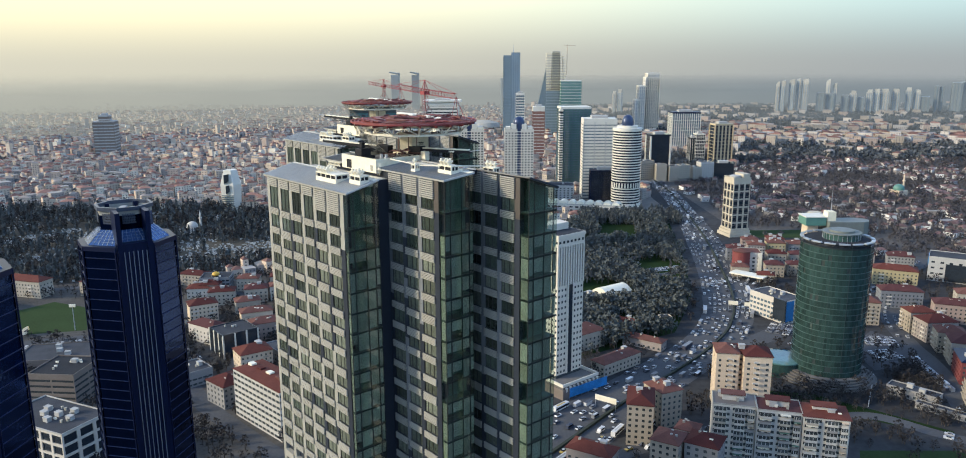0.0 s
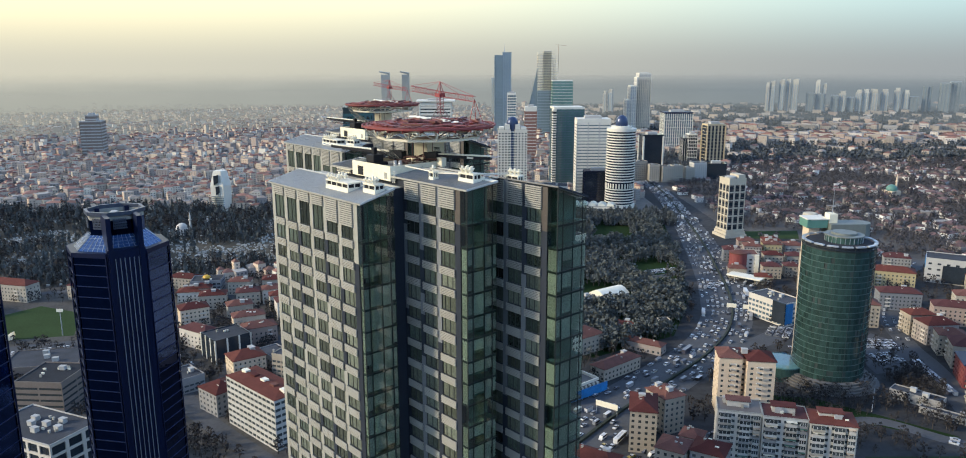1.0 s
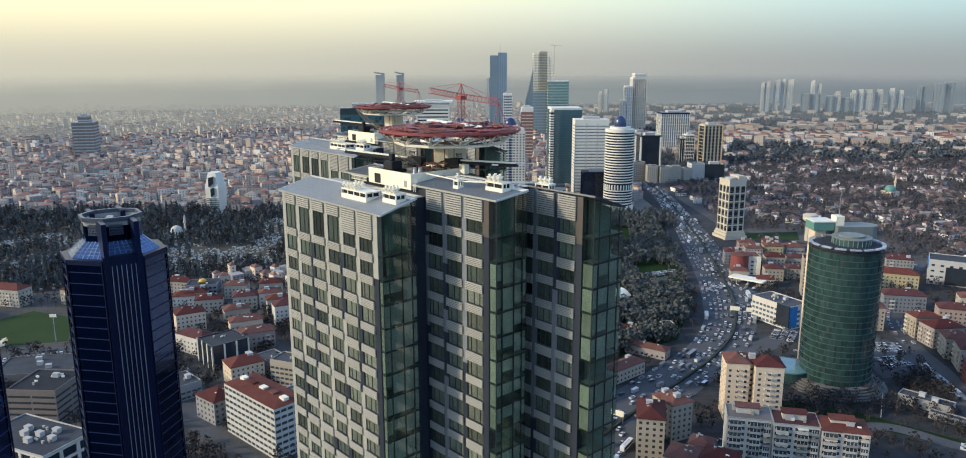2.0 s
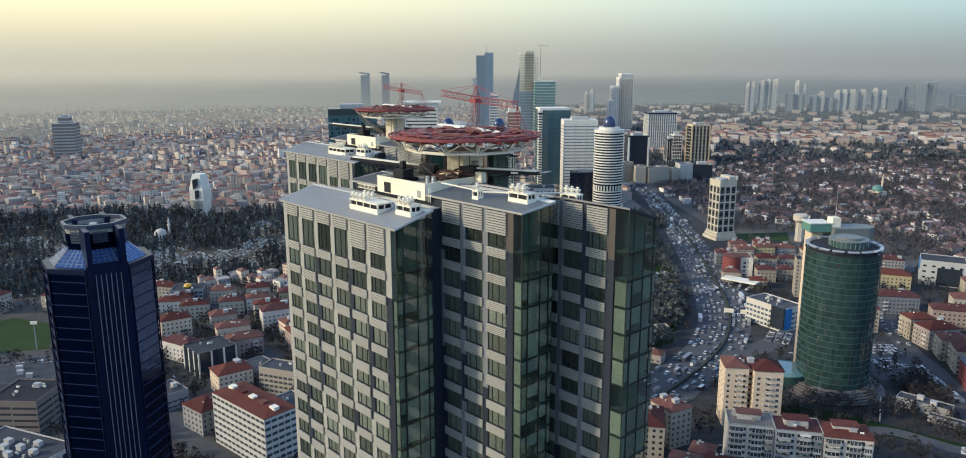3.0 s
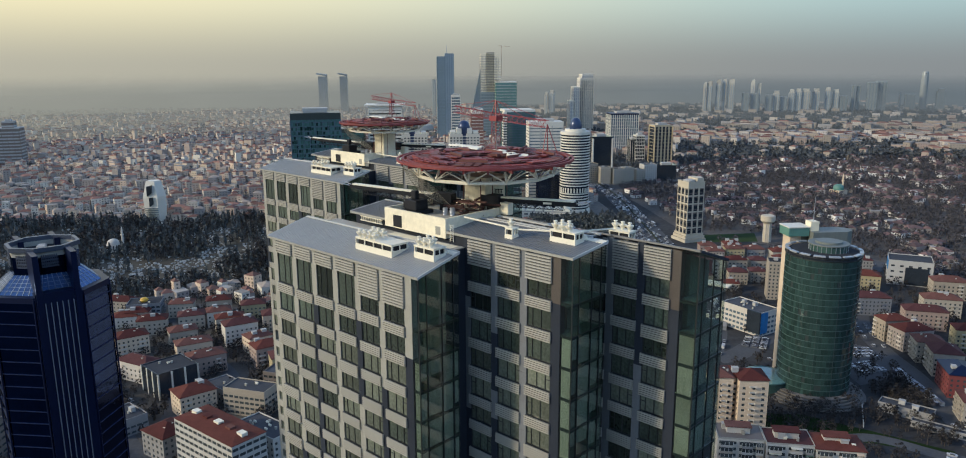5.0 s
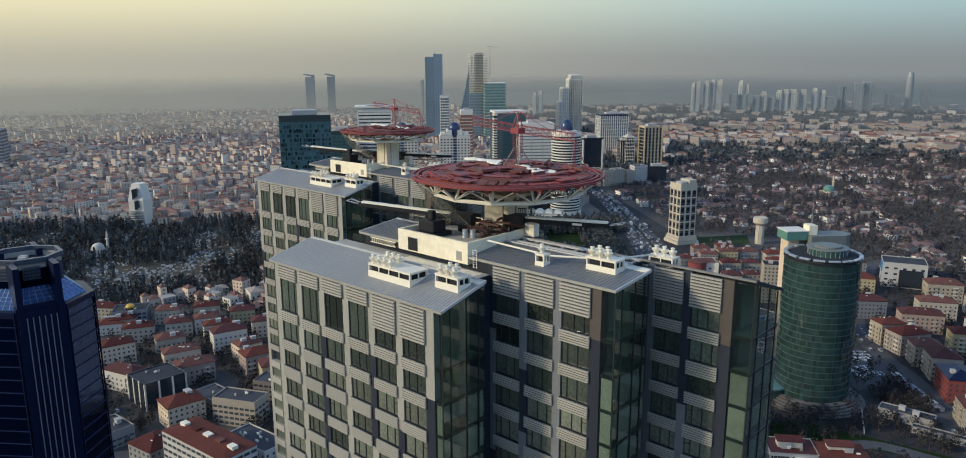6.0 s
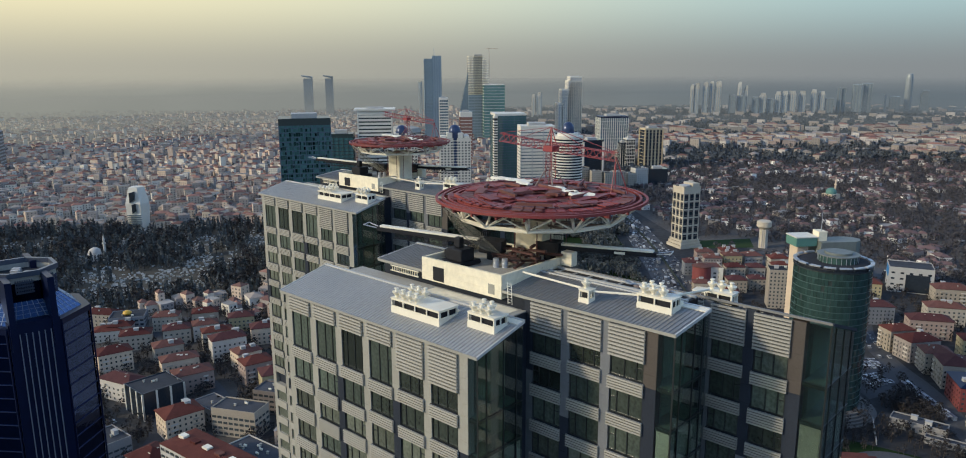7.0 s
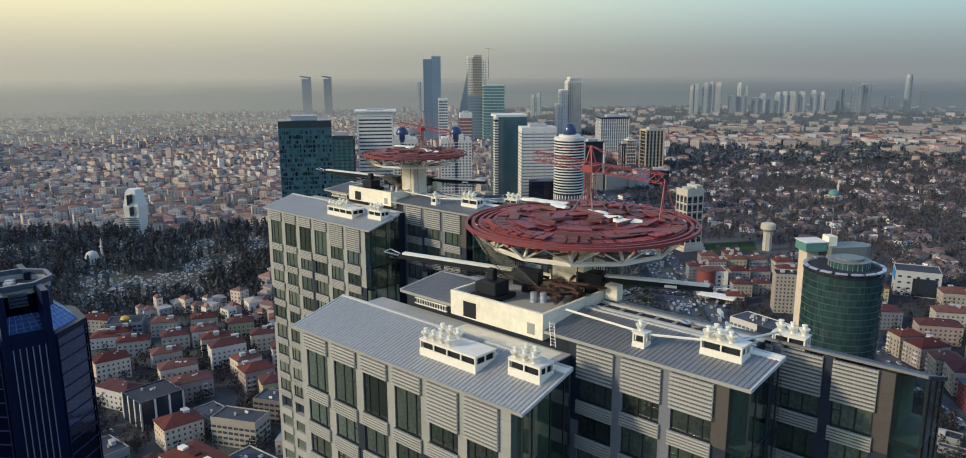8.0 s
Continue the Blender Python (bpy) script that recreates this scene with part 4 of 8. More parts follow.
# ---------------------------------------------------------------- city builders
M_WALLS = [mat(f"render_{n}", tuple(0.77 * v for v in c), 0.9, var=0.14, size=3) for n, c in (("sand", (0.44, 0.39, 0.32)), ("ochre", (0.44, 0.38, 0.30)), ("white", (0.60, 0.58, 0.54)), ("grey", (0.34, 0.33, 0.32)), ("rose", (0.38, 0.33, 0.30)), ("cream", (0.50, 0.45, 0.37)), ("salmon", (0.42, 0.32, 0.27)), ("yellow", (0.50, 0.42, 0.24)), ("slate", (0.24, 0.25, 0.27)), ("taupe", (0.28, 0.24, 0.21)))]
M_FLAT = mat("flat_roof", (0.055, 0.058, 0.066), 0.9, var=0.3, size=3, rand=0.4, spec=0.06)
M_DARK_GLASS = mat("dark_glass", (0.025, 0.032, 0.042), 0.06, var=0.3, size=5)
M_MID_GLASS = mat("grey_blue_glass", (0.10, 0.14, 0.17), 0.12, var=0.25, size=8)
# Both slate tones are paled, with haze mixed into the glass colour.
M_FAR_SLATE = mat("hazed_slate_glass", (0.28, 0.33, 0.36), 0.45, var=0.15, size=20)
M_FAR_SLATE_DARK = mat("hazed_dark_slate_glass", (0.18, 0.23, 0.26), 0.45, var=0.15, size=20)
M_PALE_STONE = mat("pale_cladding", (0.66, 0.62, 0.53), 0.6, var=0.1, size=6)
M_TAN = mat("tan_cladding", (0.50, 0.40, 0.25), 0.6, var=0.1, size=6)
M_BRICK = mat("brick_red_cladding", (0.24, 0.12, 0.09), 0.8, var=0.15, size=6)
M_BROWN_CLAD = mat("brown_cladding", (0.17, 0.14, 0.12), 0.7, var=0.15, size=4)
M_BLUE_DOME = mat("blue_dome_metal", (0.035, 0.055, 0.12), 0.3, 0.2, var=0.2, size=3)
M_GREEN_ROOF = mat("sea_green_roof", (0.10, 0.22, 0.18), 0.5, var=0.15)
M_POSTER_BLUE = mat("blue_banner", (0.02, 0.17, 0.42), 0.6, var=0.45, size=2)
M_LAWN = mat("lawn", (0.018, 0.034, 0.011), 0.95, var=0.3, size=12, spec=0.06)
M_PAVE = mat("paving", (0.16, 0.15, 0.14), 0.9, var=0.2, size=6, spec=0.06)
M_RED_CLAD = mat("red_cladding", (0.19, 0.045, 0.042), 0.7, var=0.15)


def walls(t, w, d, h, fh, bay, ww, wh, wall, sill=0.95, base=0.0, depth=0.3, z0=0.0, name="wall", sides=(0, 1, 2, 3)):
    """Four walls with real window openings round a glazed core."""
    nf = max(1, int((h - base - 0.4) / fh))
    for s in sides:
        L, D = (w, d) if s % 2 == 0 else (d, w)
        m = pose(0, 0, z0, 0, 0, 90 * s) @ Matrix.Translation((0, -D / 2, 0))
        n = max(1, int(L / bay))
        p = L / n
        us = [-L / 2]
        for i in range(n):
            c = -L / 2 + (i + 0.5) * p
            us += [c - ww * p / 2, c + ww * p / 2]
        us.append(L / 2)
        vs = [0.0]
        for j in range(nf):
            z = base + j * fh + sill
            vs += [z, min(z + wh, h - 0.15)]
        vs.append(h)
        bm = BM()
        if s % 2:
            us[0] += depth
            us[-1] -= depth
        plate(bm, us, vs, lambda i, j: i % 2 == 1 and j % 2 == 1, 0.0, depth, m)
        part(name, bm, wall, t)


def core(t, w, d, h, glassmat, inset=0.22, z0=0.0, name="glazing"):
    bm = BM()
    box(bm, -w / 2 + inset, w / 2 - inset, -d / 2 + inset, d / 2 - inset, z0, z0 + h - 0.06)
    return part(name, bm, glassmat, t)


def hip_roof(t, w, d, h, material, o=0.6, pitch=0.24):
    bm = BM()
    lo = [bm.verts.new((sx * (w / 2 + o), sy * (d / 2 + o), h)) for sx, sy in ((-1, -1), (1, -1), (1, 1), (-1, 1))]
    ev = [bm.verts.new(v.co + Vector((0, 0, 0.22))) for v in lo]
    if w >= d:
        r = [bm.verts.new(((w - d) / 2 * s, 0, h + 0.22 + pitch * d)) for s in (-1, 1)]
        faces = ((0, 1, r[1], r[0]), (1, 2, r[1]), (2, 3, r[0], r[1]), (3, 0, r[0]))
    else:
        r = [bm.verts.new((0, (d - w) / 2 * s, h + 0.22 + pitch * w)) for s in (-1, 1)]
        faces = ((0, 1, r[0]), (1, 2, r[1], r[0]), (2, 3, r[1]), (3, 0, r[0], r[1]))
    for f in faces:
        bm.faces.new([ev[v] if isinstance(v, int) else v for v in f])
    for i in range(4):
        bm.faces.new([lo[i], lo[(i + 1) % 4], ev[(i + 1) % 4], ev[i]])
    bm.faces.new(lo[::-1])
    return part("roof", bm, material, t)


def flat_roof(t, w, d, h, material=None, rim=0.7, rim_mat=None):
    bm = BM()
    box(bm, -w / 2 + 0.3, w / 2 - 0.3, -d / 2 + 0.3, d / 2 - 0.3, h - 0.05, h + 0.06)
    r = part("roof", bm, material or M_FLAT, t)
    if rim:
        bm = BM()
        plate(bm, [-w / 2, -w / 2 + 0.3, w / 2 - 0.3, w / 2], [-d / 2, -d / 2 + 0.3, d / 2 - 0.3, d / 2], lambda i, j: i == 1 and j == 1, -h - rim, -h + 0.02, pose(0, 0, 0, -90) @ Matrix.Diagonal((1, 1, -1, 1)))
        part("parapet", bm, rim_mat or M_CONCRETE_GREY, t)
    return r


def roof_clutter(t, w, d, h, rr, n=3, pitch=0.0):
    for _ in range(n):
        x, y = rr.uniform(-0.32, 0.32) * w, rr.uniform(-0.28, 0.28) * d
        z = h + max(0.0, pitch * (min(w, d) / 2 - abs(y if w >= d else x)))
        kind = rr.random()
        bm = BM()
        if kind < 0.4:
            box(bm, x - 0.5, x + 0.5, y - 0.4, y + 0.4, z - 0.3, z + 1.3)
            box(bm, x - 0.6, x + 0.6, y - 0.5, y + 0.5, z + 1.3, z + 1.45)
            part("chimney", bm, M_CONCRETE_GREY, t)
        elif kind < 0.7:
            tube(bm, (x - 0.8, y, z + 0.75), (x + 0.8, y, z + 0.75), 0.5, 10)
            box(bm, x - 0.7, x + 0.7, y - 0.3, y + 0.3, z - 0.2, z + 0.4)
            part("water_tank", bm, M_WHITE, t)
        else:
            box(bm, x - 1.6, x + 1.6, y - 1.2, y + 1.2, z - 0.2, z + 2.2)
            box(bm, x - 1.75, x + 1.75, y - 1.35, y + 1.35, z + 2.2, z + 2.4)
            part("stair_head", bm, M_WALL_GREY, t)


def balconies(t, xs, yface, floors, fh, z0, w=2.6, proud=1.2, material=None):
    for f in range(floors):
        for x in xs:
            bm = BM()
            z = z0 + f * fh
            plate(bm, [x - w / 2, x - w / 2 + 0.12, x + w / 2 - 0.12, x + w / 2], [0, 0.12, proud], lambda i, j: i == 1 and j == 1, -z - 1.0, -z - 0.14, pose(0, yface - proud, 0, -90) @ Matrix.Diagonal((1, 1, -1, 1)))
            box(bm, x - w / 2, x + w / 2, yface - proud, yface, z - 0.02, z + 0.15)
            part("balcony", bm, material or M_WALL_CREAM, t)


def house(x, y, rot, w, d, h, wall=None, roof="hip", label="", name="apartment_house", bay=3.2, fh=3.0, rr=None, ww=0.42, wh=1.45, clutter=3, glassmat=None, group="", tile=None, balcony=False):
    rr = rr or rng
    wall = wall or rr.choice(M_WALLS)
    t = thing(name, label or ("low apartment house with rendered walls and a clay tile roof" if roof == "hip" else "low rendered city block with a flat roof"), "building", pose(x, y, 0, 0, 0, rot), group)
    walls(t, w, d, h, fh, bay, ww, wh, wall)
    core(t, w, d, h, glassmat or M_WIN_DARK)
    if name == "apartment_house" and balcony:
        for c in (-0.3, 0.27):
            b = BM()
            bw = rr.uniform(2.6, 4.2)
            prism(b, [(-bw / 2, -1.1), (bw / 2, -1.1), (bw / 2, 0.1), (-bw / 2, 0.1)], 0.05, lambda px, py: 1.05 if py < 0 else 0.3)
            me = mesh_of("balcony", b, rr.choice((M_WALL_WHITE, wall, M_WALLS[5])))
            for f in range(1, int(h / fh)):
                part("balcony", me, None, t, m=pose(c * w, -d / 2, f * fh))
    if roof == "hip":
        hip_roof(t, w, d, h, tile or M_TILE)
        roof_clutter(t, w, d, h + 0.3, rr, clutter, 0.24)
    else:
        flat_roof(t, w, d, h, rim_mat=wall)
        roof_clutter(t, w, d, h, rr, clutter)
    return t


def banded_tower(x, y, rot, w, d, h, label, wall, glassmat, fh=3.6, band=0.45, fins_x=0, fins_y=0, fin_mat=None, cap=3.0, fin_w=0.5, proud=0.25, name="office_block", z0=0.0, cap_mat=None, plant=True):
    """A glazed core with a band at each storey and upright fins."""
    if y > 1300:
        fh *= 1.7
    t = thing(name, label, "tower", pose(x, y, 0, 0, 0, rot))
    core(t, w, d, h - z0, glassmat, 0.0, z0)
    n = int((h - z0 - cap) / fh)
    if band:
        b = BM()
        box(b, -w / 2 - proud, w / 2 + proud, -d / 2 - proud, d / 2 + proud, 0, fh * band)
        me = mesh_of("band", b, wall)
        for i in range(n):
            part("band", me, None, t, m=pose(0, 0, z0 + (i + 1) * fh - fh * band))
    bm = BM()
    box(bm, -w / 2 - proud, w / 2 + proud, -d / 2 - proud, d / 2 + proud, h - cap, h)
    part("crown", bm, cap_mat or wall, t)
    for nn, L, D, turn in ((fins_x, w, d, 0), (fins_y, d, w, 90)):
        for i in range(nn):
            u = -L / 2 + L * i / max(1, nn - 1)
            for s in (-1, 1):
                f = BM()
                box(f, u - fin_w / 2, u + fin_w / 2, s * D / 2 - proud * 1.6, s * D / 2 + proud * 1.6, z0, h - cap + 0.3, pose(0, 0, 0, 0, 0, turn))
                part("fin", f, fin_mat or wall, t)
    if plant:
        bm = BM()
        box(bm, -w * 0.25, w * 0.25, -d * 0.25, d * 0.25, h, h + 3.5)
        part("plant_box", bm, M_WALL_GREY, t)
    return t


# ---------------------------------------------------------------- roads and open ground
ROAD_L = [(-14, 342), (24, 385), (58, 422), (94, 461), (130, 503), (157, 553), (174, 614), (189, 688), (204, 783), (227, 942), (243, 1123), (240, 1300), (215, 1600), (190, 1900)]
ROAD_R = [(26, 312), (55, 352), (90, 400), (123, 438), (155, 478), (185, 525), (211, 597), (228, 700), (247, 830), (261, 1000), (270, 1123), (264, 1300), (237, 1600), (210, 1900)]


def smooth(pts, n=8):
    out = []
    P = [Vector((*p, 0)) for p in pts]
    for i in range(len(P) - 1):
        p0, p1, p2, p3 = P[max(0, i - 1)], P[i], P[i + 1], P[min(len(P) - 1, i + 2)]
        for k in range(n):
            s = k / n
            out.append(0.5 * ((2 * p1) + (p2 - p0) * s + (2 * p0 - 5 * p1 + 4 * p2 - p3) * s * s + (3 * p1 - p0 - 3 * p2 + p3) * s ** 3))
    out.append(P[-1])
    return out


RL, RR = smooth(ROAD_L), smooth(ROAD_R)


def ribbon(name, label, left, right, z, material, thick=0.05, category="road"):
    bm = BM()
    rows = [[bm.verts.new((p.x, p.y, z)) for p in side] for side in (left, right)]
    for i in range(len(left) - 1):
        bm.faces.new([rows[0][i], rows[1][i], rows[1][i + 1], rows[0][i + 1]])
    return solid(name, label, category, bm, material, "structure")


def lane(f):
    return [a.lerp(b, f) for a, b in zip(RL, RR)]


def strip(pts, w):
    P = smooth(pts)
    left, right = [], []
    for i, p in enumerate(P):
        d = (P[min(i + 1, len(P) - 1)] - P[max(i - 1, 0)]).normalized()
        n = Vector((-d.y, d.x, 0)) * w / 2
        left.append(p + n)
        right.append(p - n)
    return left, right


ribbon("road", "wide grey asphalt motorway full of traffic", RL, RR, 0.06, M_ASPHALT)
STREETS = [
    ([(168, 500), (185, 507), (214, 532), (236, 552), (290, 600), (330, 640), (420, 720)], 16),
    ([(182, 540), (205, 600), (222, 640), (262, 690), (330, 760)], 14),
    ([(325, 600), (297, 550), (284, 500), (280, 466), (273, 435), (262, 400), (250, 350)], 13),
    ([(60, 345), (110, 372), (165, 378), (205, 390), (238, 364), (300, 330)], 9),
    ([(-330, 480), (-280, 470), (-230, 455), (-190, 440), (-160, 400), (-90, 330)], 11),
    ([(-160, 400), (-165, 470), (-190, 520), (-235, 560), (-270, 620)], 9),
    ([(-120, 460), (-150, 520), (-190, 570), (-215, 620)], 8),
    ([(-420, 600), (-330, 640), (-250, 655), (-180, 640), (-100, 600)], 9),
    ([(200, 770), (150, 740), (120, 700), (150, 670), (180, 690)], 8),
    ([(216, 705), (280, 770), (320, 790), (420, 800)], 9),
]
for i, (pts, w) in enumerate(STREETS):
    l, r = strip(pts, w)
    ribbon("street", "grey asphalt city street", l, r, 0.066 + 0.006 * i, M_ASPHALT)
# concrete median along the motorway
lm, rm = lane(0.59), lane(0.625)
bm = BM()
for a, b, c, d in zip(lm, rm, rm[1:], lm[1:]):
    lo = [bm.verts.new((p.x, p.y, 0.0)) for p in (a, b, c, d)]
    hi = [bm.verts.new((p.x, p.y, 1.5)) for p in (a, b, c, d)]
    bm.faces.new(hi)
    for i in range(4):
        bm.faces.new([lo[i], lo[(i + 1) % 4], hi[(i + 1) % 4], hi[i]])
bmesh.ops.remove_doubles(bm, verts=bm.verts, dist=0.01)
solid("median_hedge", "dark hedge and barrier between the carriageways", "median", bm, mat("hedge", (0.025, 0.032, 0.022), 0.95), "structure")


def field(name, label, pts, z, material):
    bm = BM()
    bm.faces.new([bm.verts.new((x, y, z)) for x, y in pts])
    return solid(name, label, "ground", bm, material, "structure")


field("pitch", "green football pitch beside the car park", [(-374, 560), (-338, 513), (-292, 524), (-312, 573), (-352, 590)], 0.05, M_GRASS)
field("pitch", "green football pitch among the low houses", [(268, 816), (337, 814), (351, 854), (276, 850)], 0.05, M_GRASS)
field("lawn", "green lawn behind the apartment blocks", [(182, 352), (232, 352), (262, 340), (262, 300), (160, 300)], 0.05, M_GRASS)
field("lawn", "lawn strip beside the round tower", [(150, 425), (185, 418), (212, 396), (240, 372), (238, 366), (204, 384), (150, 400)], 0.05, M_LAWN)
field("car_park", "asphalt car park beside the round tower", [(238, 452), (266, 462), (282, 500), (270, 524), (240, 490)], 0.045, M_ASPHALT)
field("car_park", "asphalt car park with parked cars", [(-330, 500), (-285, 515), (-248, 490), (-258, 455), (-318, 462)], 0.045, M_ASPHALT)
field("park", "dark wooded park floor beside the motorway", [(60, 475), (130, 520), (162, 600), (180, 690), (196, 790), (215, 930), (110, 950), (62, 800), (50, 600)], 0.03, M_LAWN)
# Soil tone lifted too, as part of the haze over the cemetery.
field("cemetery_floor", "dark ground of a wooded cemetery", [(-150, 700), (-255, 672), (-330, 660), (-420, 625), (-650, 760), (-650, 990), (-150, 1000)], 0.03, mat("cemetery_soil", (0.085, 0.078, 0.064), 0.95, var=0.4, size=12, spec=0.06))

field("yard_ground", "worn paving and yards between the apartment houses", [(-420, 620), (-330, 655), (-255, 668), (-150, 695), (-50, 690), (-45, 300), (-230, 300), (-330, 430)], 0.025, mat("yard_paving", (0.092, 0.086, 0.079), 0.95, var=0.35, size=10, spec=0.06))
# Pale street paving, lightened further to replace airlight between the houses.
field("old_town_ground", "pale paving between the old town houses, lightened in place of haze", [(-2600, 1000), (-150, 1000), (60, 960), (225, 960), (190, 3150), (-2600, 3150)], 0.02, mat("haze_lightened_paving", (0.17, 0.155, 0.14), 0.95, var=0.3, size=30, spec=0.06))
field("suburb_ground", "dry winter gardens and lanes of the suburb", [(275, 880), (420, 700), (1500, 700), (2700, 3150), (240, 3150)], 0.02, mat("winter_garden_soil", (0.105, 0.098, 0.092), 0.95, var=0.35, size=20, spec=0.06))

field("wood_ground", "dark floor of the far woods", [(250, 1420), (1700, 1420), (2700, 3150), (245, 3150)], 0.04, mat("wood_floor", (0.062, 0.068, 0.070), 0.95, var=0.3, size=20, spec=0.06))

# ---------------------------------------------------------------- navy octagonal towers


def octagon(R, a0=14.0, n=8):
    return [(R * math.cos(radians(a0 + 45 * i)), R * math.sin(radians(a0 + 45 * i))) for i in range(n)]


def octagon_tower(x, y, h, rot=0.0, R=17.3):
    t = thing("octagonal_tower", "dark navy glass octagonal office tower with a stepped crown", "tower", pose(x, y, 0, 0, 0, rot))
    bm = BM()
    prism(bm, octagon(R - 0.3), 0, h)
    part("glazing", bm, M_BLUE_GLASS, t)
    b = BM()
    prism(b, octagon(R), 0, 0.22)
    me = mesh_of("band", b, M_BLUE_BAND)
    z = h - 3.9
    while z > 4:
        part("band", me, None, t, m=pose(0, 0, z))
        z -= 3.9
    o = octagon(R + 0.02)
    for px, py in o:
        bm = BM()
        tube(bm, (px, py, 0), (px, py, h), 0.28, 6)
        part("corner_post", bm, M_BLUE_FRAME, t)
    bm = BM()
    prism(bm, octagon(R + 0.15), h - 1.2, h + 0.5)
    part("cornice", bm, M_BLUE_FRAME, t)
    # sloping skylights between cornice and crown
    a, b2 = octagon(R - 2.2), octagon(R - 7.5)
    for i in range(8):
        p = [Vector((*a[i], h + 0.5)), Vector((*a[(i + 1) % 8], h + 0.5)), Vector((*b2[(i + 1) % 8], h + 5.2)), Vector((*b2[i], h + 5.2))]
        bm = BM()
        vs = [bm.verts.new(v) for v in p] + [bm.verts.new(v - Vector((0, 0, 0.3))) for v in p]
        bm.faces.new(vs[:4])
        bm.faces.new(vs[7:3:-1])
        for k in range(4):
            bm.faces.new([vs[k], vs[k + 4], vs[(k + 1) % 4 + 4], vs[(k + 1) % 4]])
        sk = part("skylight", bm, M_SKYLIGHT, t, "blue sloping skylight")
        for k in range(7):
            f = k / 6
            g = BM()
            tube(g, p[0].lerp(p[1], f) + Vector((0, 0, 0.05)), p[3].lerp(p[2], f) + Vector((0, 0, 0.05)), 0.09, 4)
            part("glazing_bar", g, M_SILVER, sk)
        for k in range(1, 5):
            g = BM()
            f = k / 5
            tube(g, p[0].lerp(p[3], f) + Vector((0, 0, 0.05)), p[1].lerp(p[2], f) + Vector((0, 0, 0.05)), 0.06, 4)
            part("glazing_bar", g, M_SILVER, sk)
    bm = BM()
    prism(bm, octagon(R - 7.6), h, h + 10.5)
    part("crown_wall", bm, M_BLUE_GLASS, t)
    c = octagon(R - 7.5)
    for i in range(8):
        p, q = Vector((*c[i], 0)), Vector((*c[(i + 1) % 8], 0))
        d = (q - p)
        L = d.length
        m = Matrix.Translation(p) @ Matrix.Rotation(math.atan2(d.y, d.x), 4, "Z")
        g = BM()
        us = [0.2 * L + 0.6 * L * k / 16 for k in range(17)]
        vs = [h + 7.4 + 3.8 * k / 8 for k in range(9)]
        plate(g, us, vs, lambda a, b: a % 2 == 1 and b % 2 == 1, -0.25, -0.05, m)
        part("grille", g, M_DIM_STEEL, t, "pierced steel grille")
    bm = BM()
    oo, ii = octagon(R - 6.9), octagon(R - 8.0)
    vo = [[bm.verts.new((px, py, zz)) for px, py in oo] for zz in (h + 12.1, h + 13.5)]
    vi = [[bm.verts.new((px, py, zz)) for px, py in ii] for zz in (h + 12.1, h + 13.5)]
    for i in range(8):
        j = (i + 1) % 8
        bm.faces.new([vo[0][i], vo[0][j], vo[1][j], vo[1][i]])
        bm.faces.new([vo[1][i], vo[1][j], vi[1][j], vi[1][i]])
        bm.faces.new([vi[1][i], vi[1][j], vi[0][j], vi[0][i]])
        bm.faces.new([vi[0][i], vi[0][j], vo[0][j], vo[0][i]])
    part("rim", bm, M_DIM_STEEL, t, "steel crown rim")
    bm = BM()
    prism(bm, octagon(R - 8.1), h + 10.504, h + 10.62)
    part("roof", bm, M_FLAT, t, "dark roof deck sunk inside the rim")
    bm = BM()
    oo, ii = octagon(R - 7.62), octagon(R - 8.05)
    vo = [[bm.verts.new((px, py, zz)) for px, py in oo] for zz in (h + 10.504, h + 12.1)]
    vi = [[bm.verts.new((px, py, zz)) for px, py in ii] for zz in (h + 10.504, h + 12.1)]
    for i in range(8):
        j = (i + 1) % 8
        bm.faces.new([vo[0][i], vo[0][j], vo[1][j], vo[1][i]])
        bm.faces.new([vi[0][j], vi[0][i], vi[1][i], vi[1][j]])
        bm.faces.new([vo[1][i], vo[1][j], vi[1][j], vi[1][i]])
        bm.faces.new([vo[0][j], vo[0][i], vi[0][i], vi[0][j]])
    part("parapet", bm, M_CONCRETE_GREY, t, "grey parapet under the rim")
    rr = random.Random(8)
    for k in range(4):
        bm = BM()
        u, v = rr.uniform(-4, 4), rr.uniform(-4, 4)
        box(bm, u - 1.1, u + 1.1, v - 0.8, v + 0.8, h + 10.62, h + rr.uniform(11.6, 12.8))
        part("roof_plant", bm, M_WALL_GREY, t)
    # shafts with pale fins on four faces
    for i in (1, 5):
        mid = 14 + 45 * i + 22.5 + 45
        m = pose(0, 0, 0, 0, 0, mid + 90)
        ap = R * math.cos(radians(22.5))
        g = BM()
        box(g, -6.2, 6.2, -ap - 0.7, -ap + 3, 0, h + 1.5, m)
        part("shaft", g, M_BLUE_FRAME, t)
        for s in (-1, 1):
            g = BM()
            box(g, s * 5.0 - 0.8, s * 5.0 + 0.8, -ap - 1.2, -ap + 10.2, h - 6, h + 12.9, m)
            part("buttress", g, M_BLUE_FRAME, t)
        for k in range(6):
            g = BM()
            u = -3.7 + 1.48 * k
